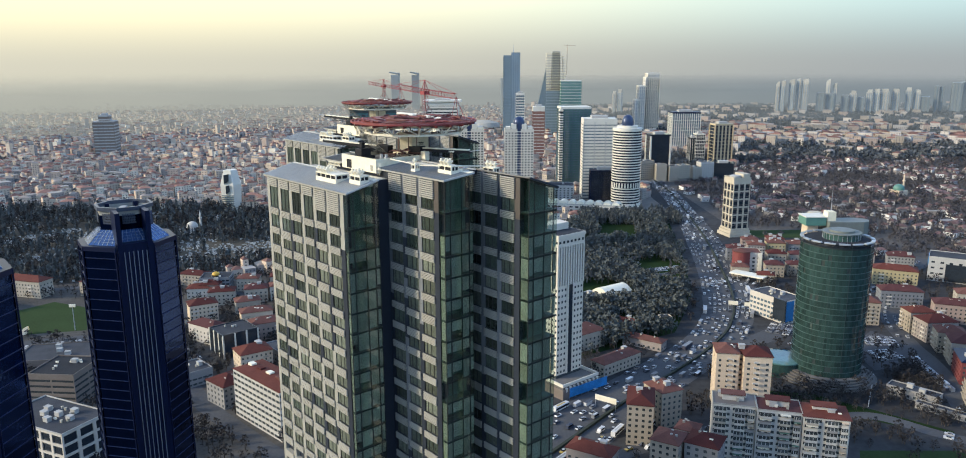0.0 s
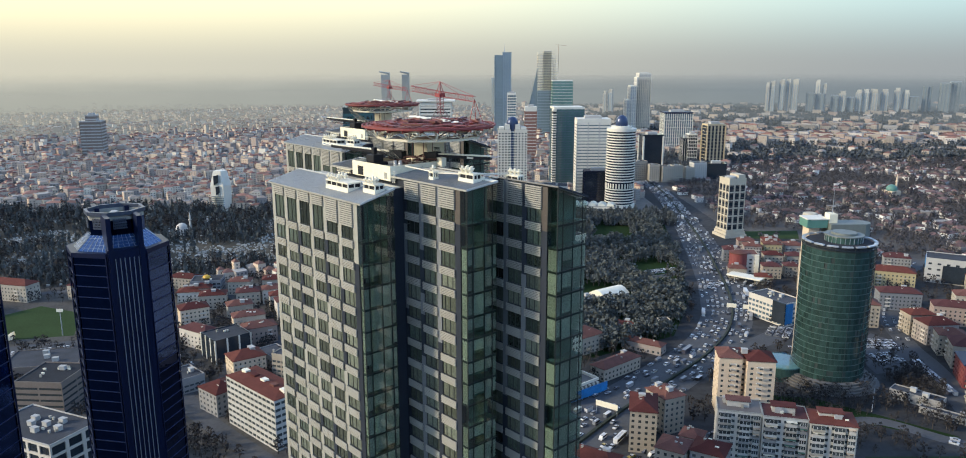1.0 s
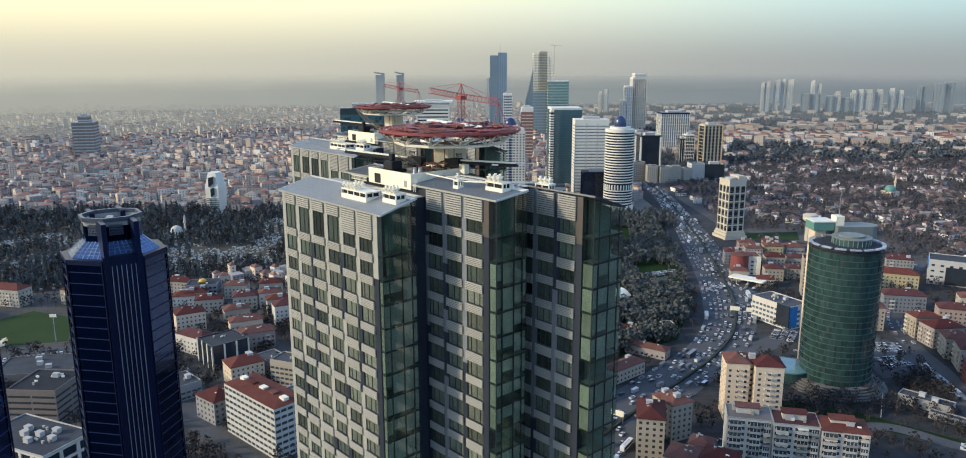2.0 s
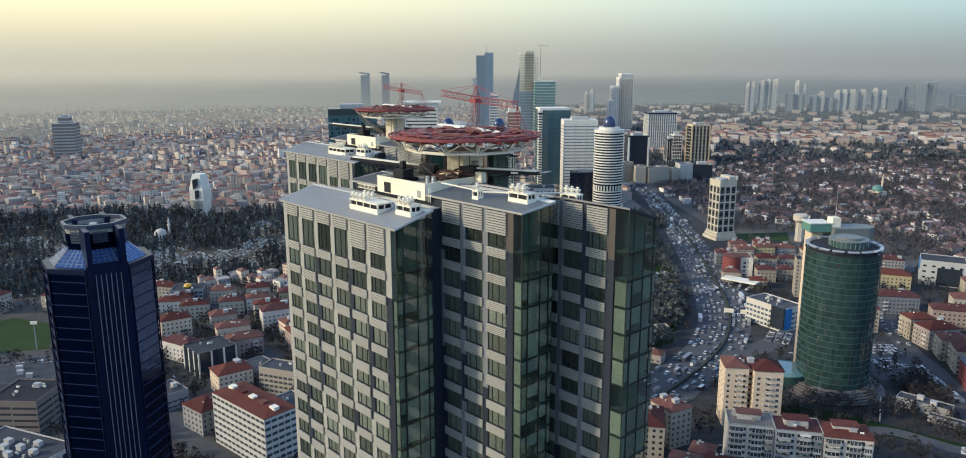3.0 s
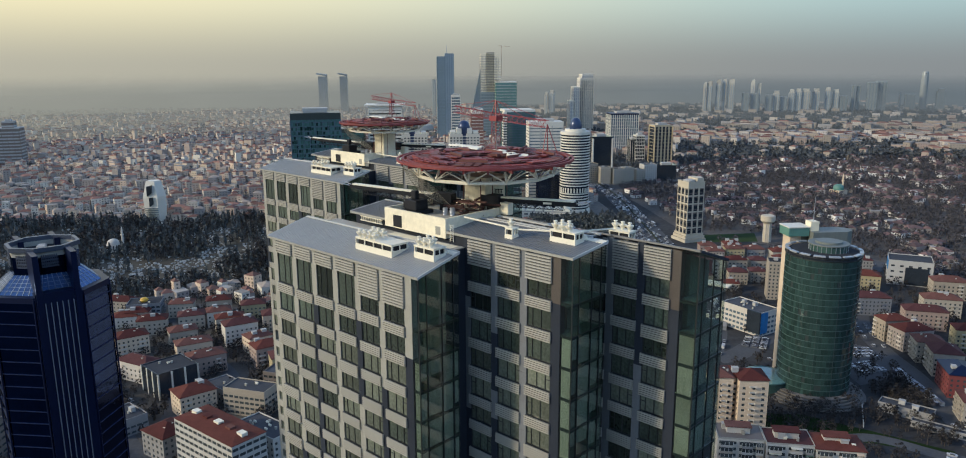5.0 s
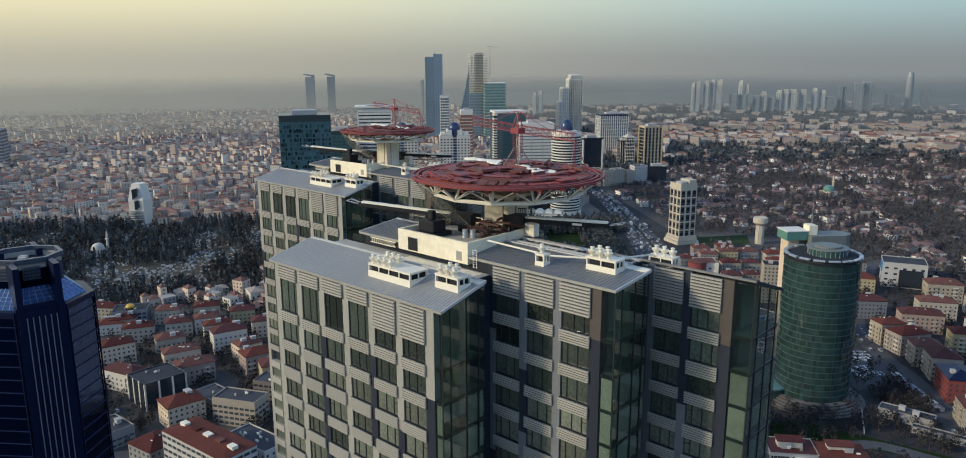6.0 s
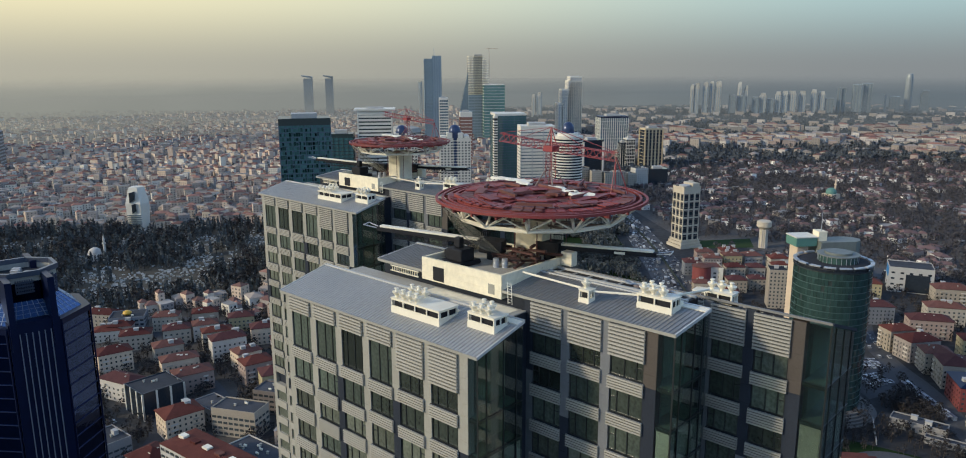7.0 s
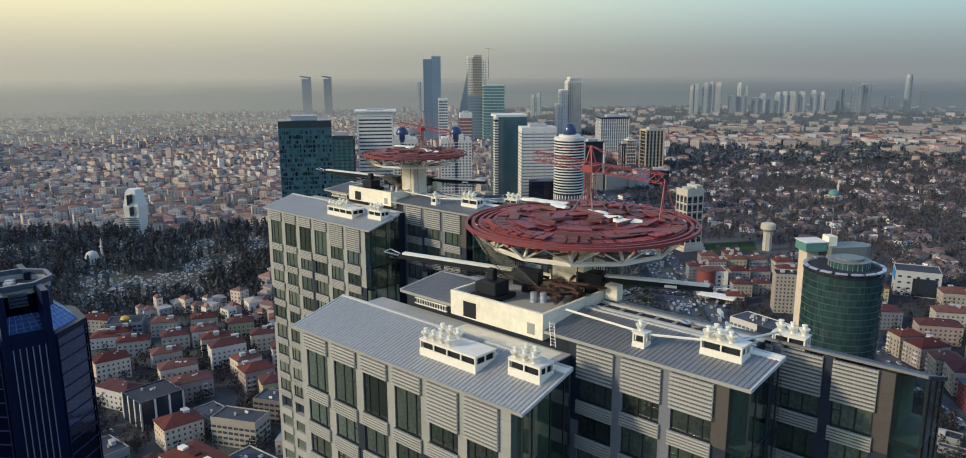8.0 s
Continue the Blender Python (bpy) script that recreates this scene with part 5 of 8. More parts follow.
            box(g, u - 0.12, u + 0.12, -ap - 1.0, -ap - 0.65, 0, h - 1.5, m)
            part("fin", g, M_PALE_FIN, t, "pale upright fin")
    return t


octagon_tower(-137.6, 283.5, 124.3, -2.5)
octagon_tower(-150.6, 203.0, 133.0, 4.0)

# ---------------------------------------------------------------- round green tower


def round_tower():
    t = thing("round_tower", "round dark green glass office tower with a concrete lift shaft", "tower", pose(204.3, 447, 0))
    R, h = 19.9, 84.0
    n = 72
    bm = BM()
    lathe(bm, [(R - 0.25, 0), (R - 0.25, h)], n)
    part("core", bm, M_SLAB, t)
    fh = 3.55
    z = 5.0
    b = BM()
    lathe(b, [(R - 0.1, 0), (R + 0.12, 0), (R + 0.12, 0.42), (R - 0.1, 0.42), (R - 0.1, 0)], n, cap=False)
    bandm = mesh_of("band", b, M_GREEN_BAND)
    p = BM()
    st = math.pi * 2 / n
    ww = 2 * (R) * math.sin(st / 2) - 0.14
    box(p, -ww / 2, ww / 2, -0.06, 0.06, 0, fh - 0.42)
    pane = mesh_of("pane", p, M_GREEN_GLASS)
    rr = random.Random(11)
    floor = 0
    rest = BM()
    while z + fh <= h:
        part("band", bandm, None, t, m=pose(0, 0, z))
        for i in range(n):
            a = i * st + st / 2
            m = pose(R * math.cos(a), R * math.sin(a), z + 0.42, 0, 0, math.degrees(a) + 90 + rr.uniform(-0.7, 0.7))
            facing = math.sin(a) < -0.35
            if rr.random() < 0.045:  # an open or missing pane
                continue
            if facing and floor >= 13:
                part("pane", pane, None, t, m=m)
            else:
                box(rest, -ww / 2, ww / 2, -0.06, 0.06, 0, fh - 0.42, m)
        z += fh
        floor += 1
    tagged(part("glazing", rest, M_GREEN_GLASS, t), kind="stuff")
    for i in range(12):
        bm = BM()
        a = 2 * math.pi * i / 12
        tube(bm, (R * math.cos(a) + 0.1, R * math.sin(a), 0), (R * math.cos(a) + 0.1, R * math.sin(a), h + 2.2), 0.16, 5)
        part("mullion", bm, M_SLAB, t)
    bm = BM()
    lathe(bm, [(R - 3, h), (R + 0.5, h), (R + 0.5, h + 0.5), (R - 3, h + 0.5), (R - 3, h)], n, cap=False)
    part("cornice", bm, M_DARK_GLASS, t)
    for i in range(16):
        a0 = 2 * math.pi * i / 16
        bm = BM()
        for k in range(3):
            a1, a2 = a0 + k * 0.1 + 0.03, a0 + (k + 1) * 0.1 + 0.03
            q = [(r * math.cos(a), r * math.sin(a)) for a in (a1, a2) for r in (R + 0.55, R - 1.4)]
            prism(bm, [q[1], q[0], q[2], q[3]], h + 2.0, h + 2.7)
        bmesh.ops.remove_doubles(bm, verts=bm.verts, dist=0.001)
        part("sunshade", bm, M_SILVER, t, "pale roof sunshade")
    bm = BM()
    lathe(bm, [(R - 1.5, h + 0.5), (R - 1.5, h + 1.6), (R - 4, h + 2.0)], n)
    part("roof", bm, M_FLAT, t)
    bm = BM()
    lathe(bm, [(10.2, h + 1.9), (10.2, h + 5.6)], 40, 2, -1)
    part("penthouse", bm, M_GREEN_GLASS, t)
    for i in range(26):
        bm = BM()
        a = 2 * math.pi * i / 26
        tube(bm, (2 + 10.3 * math.cos(a), -1 + 10.3 * math.sin(a), h + 1.9), (2 + 10.3 * math.cos(a), -1 + 10.3 * math.sin(a), h + 5.7), 0.16, 4)
        part("penthouse_fin", bm, M_SILVER, t)
    bm = BM()
    lathe(bm, [(10.9, h + 5.6), (10.9, h + 6.2), (7.0, h + 6.2), (7.0, h + 7.3)], 40, 2, -1)
    part("penthouse_roof", bm, M_LOUVRE_GREY, t)
    # concrete lift shaft behind, with a sea-green top room
    bm = BM()
    box(bm, -8.0, -1.5, 24, 33, 0, 88.5)
    part("lift_shaft", bm, M_WALL_CREAM, t, "pale concrete lift shaft")
    bm = BM()
    box(bm, -10.0, 2.5, 22, 34, 88.5, 93.5)
    part("top_room", bm, M_GREEN_ROOF, t, "sea-green glazed top room")
    bm = BM()
    box(bm, -10.4, 2.9, 21.6, 34.4, 93.5, 94.1)
    part("top_roof", bm, M_PALE_STONE, t)
    bm = BM()
    prism(bm, [(2.9, 18), (24, 18), (28, 20.5), (30, 25), (28, 29.5), (24, 32), (2.9, 32)], 0, 91.5)
    part("plant_room", bm, M_LOUVRE_GREY, t, "grey-green louvred plant room")
    bm = BM()
    box(bm, 3.2, 8.2, 22, 29, 91.5, 97.0)
    part("upper_room", bm, M_CONCRETE, t)
    bm = BM()
    tube(bm, (6, 25, 97.0), (6, 25, 113), 0.25, 5, 0.05)
    part("mast", bm, M_SILVER, t)
    # stepped podium
    for i in range(5):
        bm = BM()
        r = R + 9.5 - i * 1.5
        lathe(bm, [(R - 2, 0.6 + i * 1.1), (r, 0.6 + i * 1.1), (r, 1.15 + i * 1.1), (R - 2, 1.15 + i * 1.1)], n, cap=False)
        part("podium_step", bm, M_PAVE, t)
    bm = BM()
    lathe(bm, [(13, 0), (13, 8.5), (9, 9.3)], 32, -25, 6)
    part("annex", bm, M_GREEN_GLASS, t, "low round glazed annex")
    bm = BM()
    lathe(bm, [(13.6, 8.2), (13.6, 9.0), (10, 9.6), (4, 9.8)], 32, -25, 6)
    part("annex_roof", bm, M_TEAL, t)
    return t


round_tower()

# ---------------------------------------------------------------- tall buildings of the business district
def dome_tower(x, y):
    t = thing("round_banded_tower", "white elliptical tower with dark glass bands and a blue dome", "tower", pose(x, y, 0))
    R = 18.0
    bm = BM()
    lathe(bm, [(R, 0), (R, 100)], 40)
    part("glazing", bm, M_DARK_GLASS, t)
    for i in range(29):
        b = BM()
        z = 6 + i * 3.35
        if 28 < z < 33:
            continue
        lathe(b, [(R - 0.2, z), (R + 0.5, z), (R + 0.5, z + 1.45), (R - 0.2, z + 1.45), (R - 0.2, z)], 40, cap=False)
        part("band", b, M_PALE_STONE, t)
    for i in range(30):
        a = 2 * math.pi * i / 30
        b = BM()
        box(b, -0.8, 0.8, R - 0.2, R + 0.45, 28, 34, pose(0, 0, 0, 0, 0, math.degrees(a)))
        part("pier", b, M_PALE_STONE, t)
    for z, r, hh in ((100, R + 0.6, 3.5), (0, R + 2, 6), (103.5, R - 5, 3)):
        b = BM()
        lathe(b, [(r, z), (r, z + hh)], 40)
        part("drum", b, M_PALE_STONE, t)
    b = BM()
    lathe(b, [(7.6 * math.cos(a), 106.5 + 3.5 + 10.0 * math.sin(a)) if a >= 0 else (7.6, 106.5) for a in [-1] + [i * math.pi / 20 for i in range(10)]], 28)
    part("dome", b, M_BLUE_DOME, t, "dark blue dome")
    return t


dome_tower(173.8, 990)


def domed_slab(x, y, rot=0.0):
    t = thing("white_domed_tower", "white gridded apartment tower with a blue glass dome", "tower", pose(x, y, 0, 0, 0, rot))
    h = 102
    for sx, w, d, hh in ((-10.5, 16, 26, h), (10.5, 16, 26, h), (0, 6, 24, h - 3)):
        sub = thing("wing", "", "", pose(sx, 0, 0))
        sub.parent = t
        for key in list(sub.keys()):
            del sub[key]
        if w > 10:
            walls(sub, w, d, hh, 3.4, 3.9, 0.5, 1.7, M_TOWER_WHITE)
            core(sub, w, d, hh, M_WIN_DARK)
        else:
            core(sub, w, d, hh, M_BLUE_DOME)
            for i in range(29):
                b = BM()
                box(b, -w / 2, w / 2, -d / 2 - 0.3, d / 2 + 0.3, 3 + i * 3.4, 3.9 + i * 3.4)
                part("band", b, M_PALE_STONE, sub)
    for sx in (-14, -6.5, 6.5, 14):
        b = BM()
        box(b, sx - 3, sx + 3, -9, 9, h - 1, h + (6 if abs(sx) < 10 else 2.5))
        part("step", b, M_PALE_STONE, t)
    b = BM()
    lathe(b, [(7.5, h - 3), (7.5, h + 7)] + [(7.5 * math.cos(a), h + 7 + 8.5 * math.sin(a)) for a in (i * math.pi / 18 for i in range(1, 9))], 24)
    part("dome", b, M_BLUE_DOME, t, "dark blue glass dome")
    return t


domed_slab(35.5, 1000)
domed_slab(-28.5, 1003)
banded_tower(122, 1150, 4, 44, 36, 121, "teal glass office tower with a white roof slab", M_MID_GLASS, M_TEAL, 3.6, 0.2, 9, 6, M_MID_GLASS, 3.0, plant=False, cap_mat=M_PALE_STONE)
t = banded_tower(101.5, 1133, 4, 4, 9, 118, "white banded stair tower beside a teal tower", M_PALE_STONE, M_WIN_DARK, 3.6, 0.5, 0, 0, plant=False, proud=0.6)
banded_tower(148, 1068, 0, 45, 30, 110, "white office tower with thin dark window bands", M_PALE_STONE, M_MID_GLASS, 4.2, 0.72, 4, 2, M_WALL_GREY, 5.0, fin_w=1.0)
banded_tower(151, 1030, 0, 36, 18, 44, "black glass office block with a fine grid", M_BLUE_FRAME, M_DARK_GLASS, 3.4, 0.18, 16, 6, M_BLUE_FRAME, 1.5, fin_w=0.3)
teal = banded_tower(-109, 716, 8, 41, 30, 148, "teal glass office tower with thin storey lines", M_MID_GLASS, M_TEAL, 3.7, 0.22, 9, 7, M_MID_GLASS, 5.5, cap_mat=M_SLAB)
b = BM()
for L, D, turn in ((41, 30, 0), (30, 41, -90), (30, 41, 90)):
    n = round(L / 1.9)
    for i in range(n):
        for j in range(20, 38):
            if rng.random() < 0.9:
                u = -L / 2 + L * i / n
                box(b, u + 0.1, u + L / n - 0.1, -D / 2 - 0.16, -D / 2 + 0.05, j * 3.7 + 0.5, j * 3.7 + 3.6, pose(0, 0, 0, rng.uniform(-0.12, 0.12), 0, turn))
tagged(part("pane_field", b, M_TEAL_PANE, teal), kind="stuff")
cream_tower = banded_tower(-57, 912, 0, 36, 26, 141, "cream office tower with dark slit windows", M_PALE_STONE, M_WIN_DARK, 3.9, 0.62, 2, 2, None, 4.0, proud=0.5)
bm = BM()
part("roof_slab", (box(bm, -22, 22, -15, 15, 141.4, 143.2), bm)[1], M_PALE_STONE, cream_tower)
banded_tower(-93, 900, 0, 26, 22, 118, "dark teal glass tower behind the white one", M_SLAB, M_TEAL, 3.7, 0.2, 6, 4, M_SLAB, 3)
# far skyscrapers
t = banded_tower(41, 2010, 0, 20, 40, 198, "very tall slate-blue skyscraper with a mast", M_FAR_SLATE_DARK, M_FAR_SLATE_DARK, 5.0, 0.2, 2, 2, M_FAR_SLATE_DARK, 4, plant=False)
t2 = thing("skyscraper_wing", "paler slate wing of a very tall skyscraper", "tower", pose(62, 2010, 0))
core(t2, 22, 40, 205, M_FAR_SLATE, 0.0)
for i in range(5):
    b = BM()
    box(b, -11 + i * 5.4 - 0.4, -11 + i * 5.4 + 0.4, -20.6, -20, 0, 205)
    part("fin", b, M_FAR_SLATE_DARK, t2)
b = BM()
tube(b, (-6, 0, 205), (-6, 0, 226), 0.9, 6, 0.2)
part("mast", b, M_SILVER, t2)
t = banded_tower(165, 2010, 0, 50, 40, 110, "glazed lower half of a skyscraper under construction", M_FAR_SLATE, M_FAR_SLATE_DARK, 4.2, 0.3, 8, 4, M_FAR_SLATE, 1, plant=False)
t3 = thing("unfinished_skyscraper", "raw concrete floors of a skyscraper under construction", "tower", pose(165, 2010, 0))
for i in range(24):
    b = BM()
    k = max(0, i - 17) * 1.5
    box(b, -25, 25 - k, -20, 20, 110.5 + i * 4.0, 111.6 + i * 4.0)
    part("slab", b, M_CONCRETE, t3)
for i in range(7):
    for s in (-19, 19):
        b = BM()
        box(b, -24 + i * 7 - 0.6, -24 + i * 7 + 0.6, s - 0.6, s + 0.6, 110.5, 200 - (6 if i > 4 else 0))
        part("column", b, M_WALL_GREY, t3)
b = BM()
box(b, -10, 10, -9, 9, 110.5, 208)
part("lift_core", b, M_CONCRETE_GREY, t3)
b = BM()
tube(b, (27, -10, 150), (27, -10, 224), 0.9, 4)
tube(b, (18, -10, 223), (48, -10, 221), 0.7, 4)
part("crane", b, M_WALL_CREAM, t3)
b = BM()
prism(b, [(-48, -10), (-25, -10), (-25, 10), (-48, 10)], 0, lambda x, y: 60 + (x + 48) * 4.6)
part("raking_wing", b, M_FAR_SLATE_DARK, t3)
banded_tower(199, 1965, 0, 50, 36, 136, "pale green glass tower far off", M_PALE_STONE, mat("pale_green_glass", (0.16, 0.26, 0.24), 0.15, var=0.25, size=20), 4.2, 0.15, 9, 4, M_GREEN_ROOF, 2, plant=False)
banded_tower(91, 1500, 0, 22, 20, 100, "brick-red tower with a white crown", M_PALE_STONE, M_BRICK, 3.6, 0.2, 4, 4, M_BRICK, 9)
banded_tower(66, 1790, 0, 19, 19, 113, "pale round-cornered tower far off", M_PALE_STONE, M_MID_GLASS, 3.6, 0.4, 5, 5, None, 5)
for w, dx, h in ((36, 10, 142), (20, -14, 120), (12, -27, 84), (30, 12, 152)):
    banded_tower(410 + dx, 2060, 0, w, 40, h, "stepped pale grey skyscraper with upright stripes", M_PALE_STONE, M_WALL_GREY, 5.0, 0.1, max(3, int(w / 4)), 5, M_PALE_STONE, 4, fin_w=1.2, plant=False)
banded_tower(392, 1580, 0, 56, 40, 84, "pale grey office tower with upright stripes and a dark top", M_PALE_STONE, M_MID_GLASS, 4, 0.12, 14, 8, M_PALE_STONE, 3, fin_w=1.5, cap_mat=M_BLUE_FRAME)
banded_tower(285, 1320, 6, 34, 26, 64, "dark glass office tower with pale edges", M_DARK_GLASS, M_DARK_GLASS, 3.6, 0.2, 2, 2, M_PALE_STONE, 3, fin_w=3.0, proud=0.5)
banded_tower(373, 1435, 0, 12, 22, 46, "dark and white striped office tower", M_DARK_GLASS, M_DARK_GLASS, 3.6, 0.2, 4, 4, M_PALE_STONE, 2)
banded_tower(384, 1430, 0, 16, 22, 54, "dark and white striped office tower", M_PALE_STONE, M_DARK_GLASS, 3.6, 0.2, 6, 4, M_PALE_STONE, 2)
banded_tower(418, 1410, 8, 34, 24, 74, "tan office tower with a dark glass stripe", M_TAN, M_DARK_GLASS, 3.6, 0.1, 6, 2, M_TAN, 3, fin_w=3.0)
for i, (x, y, w, h) in enumerate(((268, 1215, 16, 26), (288, 1212, 18, 24), (304, 1216, 16, 25), (326, 1228, 16, 20), (246, 1228, 24, 30))):
    house(x, y, 5 * i, w, 16, h, M_WALLS[5 if i < 4 else 1], "flat", "pale apartment block beside the motorway")
house(345, 1240, 10, 22, 18, 26, M_WALLS[2], "flat", "white office block with a large banner", "office_block")
banded_tower(374, 1242, -5, 30, 20, 25, "black glass office block", M_DARK_GLASS, M_DARK_GLASS, 3.5, 0.3, 0, 0, cap=2)
# shopping hall in front of the banded tower
t = thing("shopping_hall", "long white shopping hall with vaulted roofs", "mall", pose(112, 950, 0, 0, 0, -14))
walls(t, 100, 26, 13, 4.2, 7.0, 0.6, 1.8, M_PALE_STONE)
core(t, 100, 26, 13, M_DARK_GLASS)
flat_roof(t, 100, 26, 13, M_PALE_STONE)
for i in range(9):
    b = BM()
    rows = []
    for yy in (-8, 8):
        rows.append([b.verts.new((-44 + i * 11 + 4.6 * math.cos(a), yy, 13.4 + 3.2 * math.sin(a))) for a in (math.pi * k / 8 for k in range(9))])
    for k in range(8):
        b.faces.new([rows[0][k], rows[0][k + 1], rows[1][k + 1], rows[1][k]])
    for r in rows:
        b.faces.new(r)
    part("vault", b, M_WHITE, t)
house(80, 1020, -5, 60, 30, 26, M_WALLS[2], "flat", "cream office slab behind the shopping hall", "office_block", bay=5)
house(70, 985, -5, 20, 20, 28, M_WALLS[5], "flat", "small square office block with punched windows", "office_block", bay=4)

# white tower by the motorway bend, and the square tower by the pitch
t = thing("white_tower", "white concrete office tower with a ribbed shaft", "tower", pose(38.8, 436.8, 0, 0, 0, 40))
walls(t, 21, 21, 54, 3.55, 2.6, 0.55, 1.5, M_TOWER_WHITE, z0=9)
core(t, 21, 21, 63, M_WIN_DARK)
core(t, 20.6, 20.6, 86, M_WIN_DARK, z0=0, name="upper_glazing")
for i in range(11):
    for s, turn in ((-1, 0), (1, 0), (-1, 90), (1, 90)):
        b = BM()
        u = -10.1 + 20.2 * i / 10
        box(b, u - 0.55, u + 0.55, s * 10.5 - 0.35, s * 10.5 + 0.35, 63, 86, pose(0, 0, 0, 0, 0, turn))
        part("rib", b, M_TOWER_WHITE, t)
for u in (-2.2, 2.2):
    b = BM()
    box(b, u - 0.55, u + 0.55, -10.95, -10.2, 9, 63)
    part("rib", b, M_TOWER_WHITE, t)
b = BM()
box(b, -1.6, 1.6, -10.75, -10.3, 9, 63)
part("stair_glazing", b, M_DARK_GLASS, t, "dark glazed stair strip")
walls(t, 21.4, 21.4, 5.2, 5.0, 3.0, 0.6, 1.5, M_TOWER_WHITE, sill=1.9, z0=86)
core(t, 21.4, 21.4, 5.2, M_WIN_DARK, z0=86)
b = BM()
box(b, -11.1, 11.1, -11.1, 11.1, 91.2, 93)
part("crown", b, M_TOWER_WHITE, t)
b = BM()
box(b, -9, 8, 0, 9, 93, 97)
part("plant_box", b, M_TOWER_WHITE, t)
b = BM()
box(b, -10.5, 10.5, -10.5, 10.5, 93, 93.1)
part("roof", b, M_FLAT, t)
t = thing("podium_building", "brick-brown podium with a white terrace cornice", "building", pose(41, 431.6, 0, 0, 0, 40))
b = BM()
box(b, -15.5, 15.5, -17.5, 17.5, 0, 6)
part("wall", b, M_BROWN_CLAD, t)
b = BM()
box(b, -14.5, 14.5, -16.5, 16.5, 6, 7.2)
part("terrace", b, M_PAVE, t)
b = BM()
plate(b, [-14.8, -14.2, 14.2, 14.8], [-16.8, -16.2, 16.2, 16.8], lambda i, j: i == 1 and j == 1, -9.0, -7.2, pose(0, 0, 0, -90) @ Matrix.Diagonal((1, 1, -1, 1)))
part("cornice", b, M_PALE_STONE, t)
for i in range(9):
    b = BM()
    box(b, -13 + i * 3.2, -11.8 + i * 3.2, -17.6, -16.6, 4.2, 6.8)
    part("pergola_beam", b, M_PALE_STONE, t)

t = thing("square_tower", "cream concrete tower with deep square windows", "tower", pose(267, 831, 0, 0, 0, 14))
walls(t, 20, 20, 58, 8.6, 6.2, 0.74, 7.1, M_TOWER_CREAM, sill=1.3, depth=0.9, z0=6)
core(t, 20, 20, 64, M_DARK_GLASS, 0.7)
for i in range(12):
    b = BM()
    box(b, -9.4, 9.4, -9.4, 9.4, 8 + i * 4.4, 8.5 + i * 4.4)
    part("floor_edge", b, M_BROWN_CLAD, t)
for w, z0, z1 in ((26, 0, 3.2), (23.5, 3.6, 6.4), (21.8, 6.8, 8.8)):
    b = BM()
    box(b, -w / 2, w / 2, -w / 2, w / 2, z0, z1)
    part("podium", b, M_TOWER_CREAM, t)
b = BM()
box(b, -9.6, 9.6, -9.6, 9.6, 0, 8.0)
part("podium_glazing", b, M_DARK_GLASS, t)
b = BM()
box(b, 1.5, 9.5, -8.5, 8.5, 64.2, 68)
part("plant_box", b, M_TOWER_CREAM, t)
b = BM()
lathe(b, [(6.0, 64.2), (6.0, 66.0), (4.5, 66.4)], 20, -4.2, -2)
part("roof_tank", b, M_WALL_GREY, t)
flat_roof(t, 20.6, 20.6, 64, rim_mat=M_TOWER_CREAM)

# ---------------------------------------------------------------- apartment blocks near the round tower
rr = random.Random(21)


def cream_block(x, y, rot):
    t = thing("apartment_block", "cream apartment block with stacked balconies and red tile roof", "building", pose(x, y, 0, 0, 0, rot))
    for ox, oy, w in ((-8.2, 0.0, 12.0), (7.2, -3.0, 14.5), (-0.6, 3.0, 5.0)):
        sub = new("wing")
        sub.parent = t
        sub.matrix_basis = pose(ox, oy, 0)
        h = 33 if w > 6 else 32
        walls(sub, w, 15, h, 3.0, 4.0, 0.32, 1.4, M_WALL_CREAM)
        core(sub, w, 15, h, M_WIN_DARK)
        hip_roof(sub, w, 15, h, M_TILE)
        if w > 6:
            balconies(sub, [1.2 if ox < 0 else -1.0], -7.5, 10, 3.0, 2.4, 3.0, 1.1, M_WALL_WHITE)
    roof_clutter(t, 26, 8, 34, rr, 4)
    return t


cream_block(138, 404, -8)


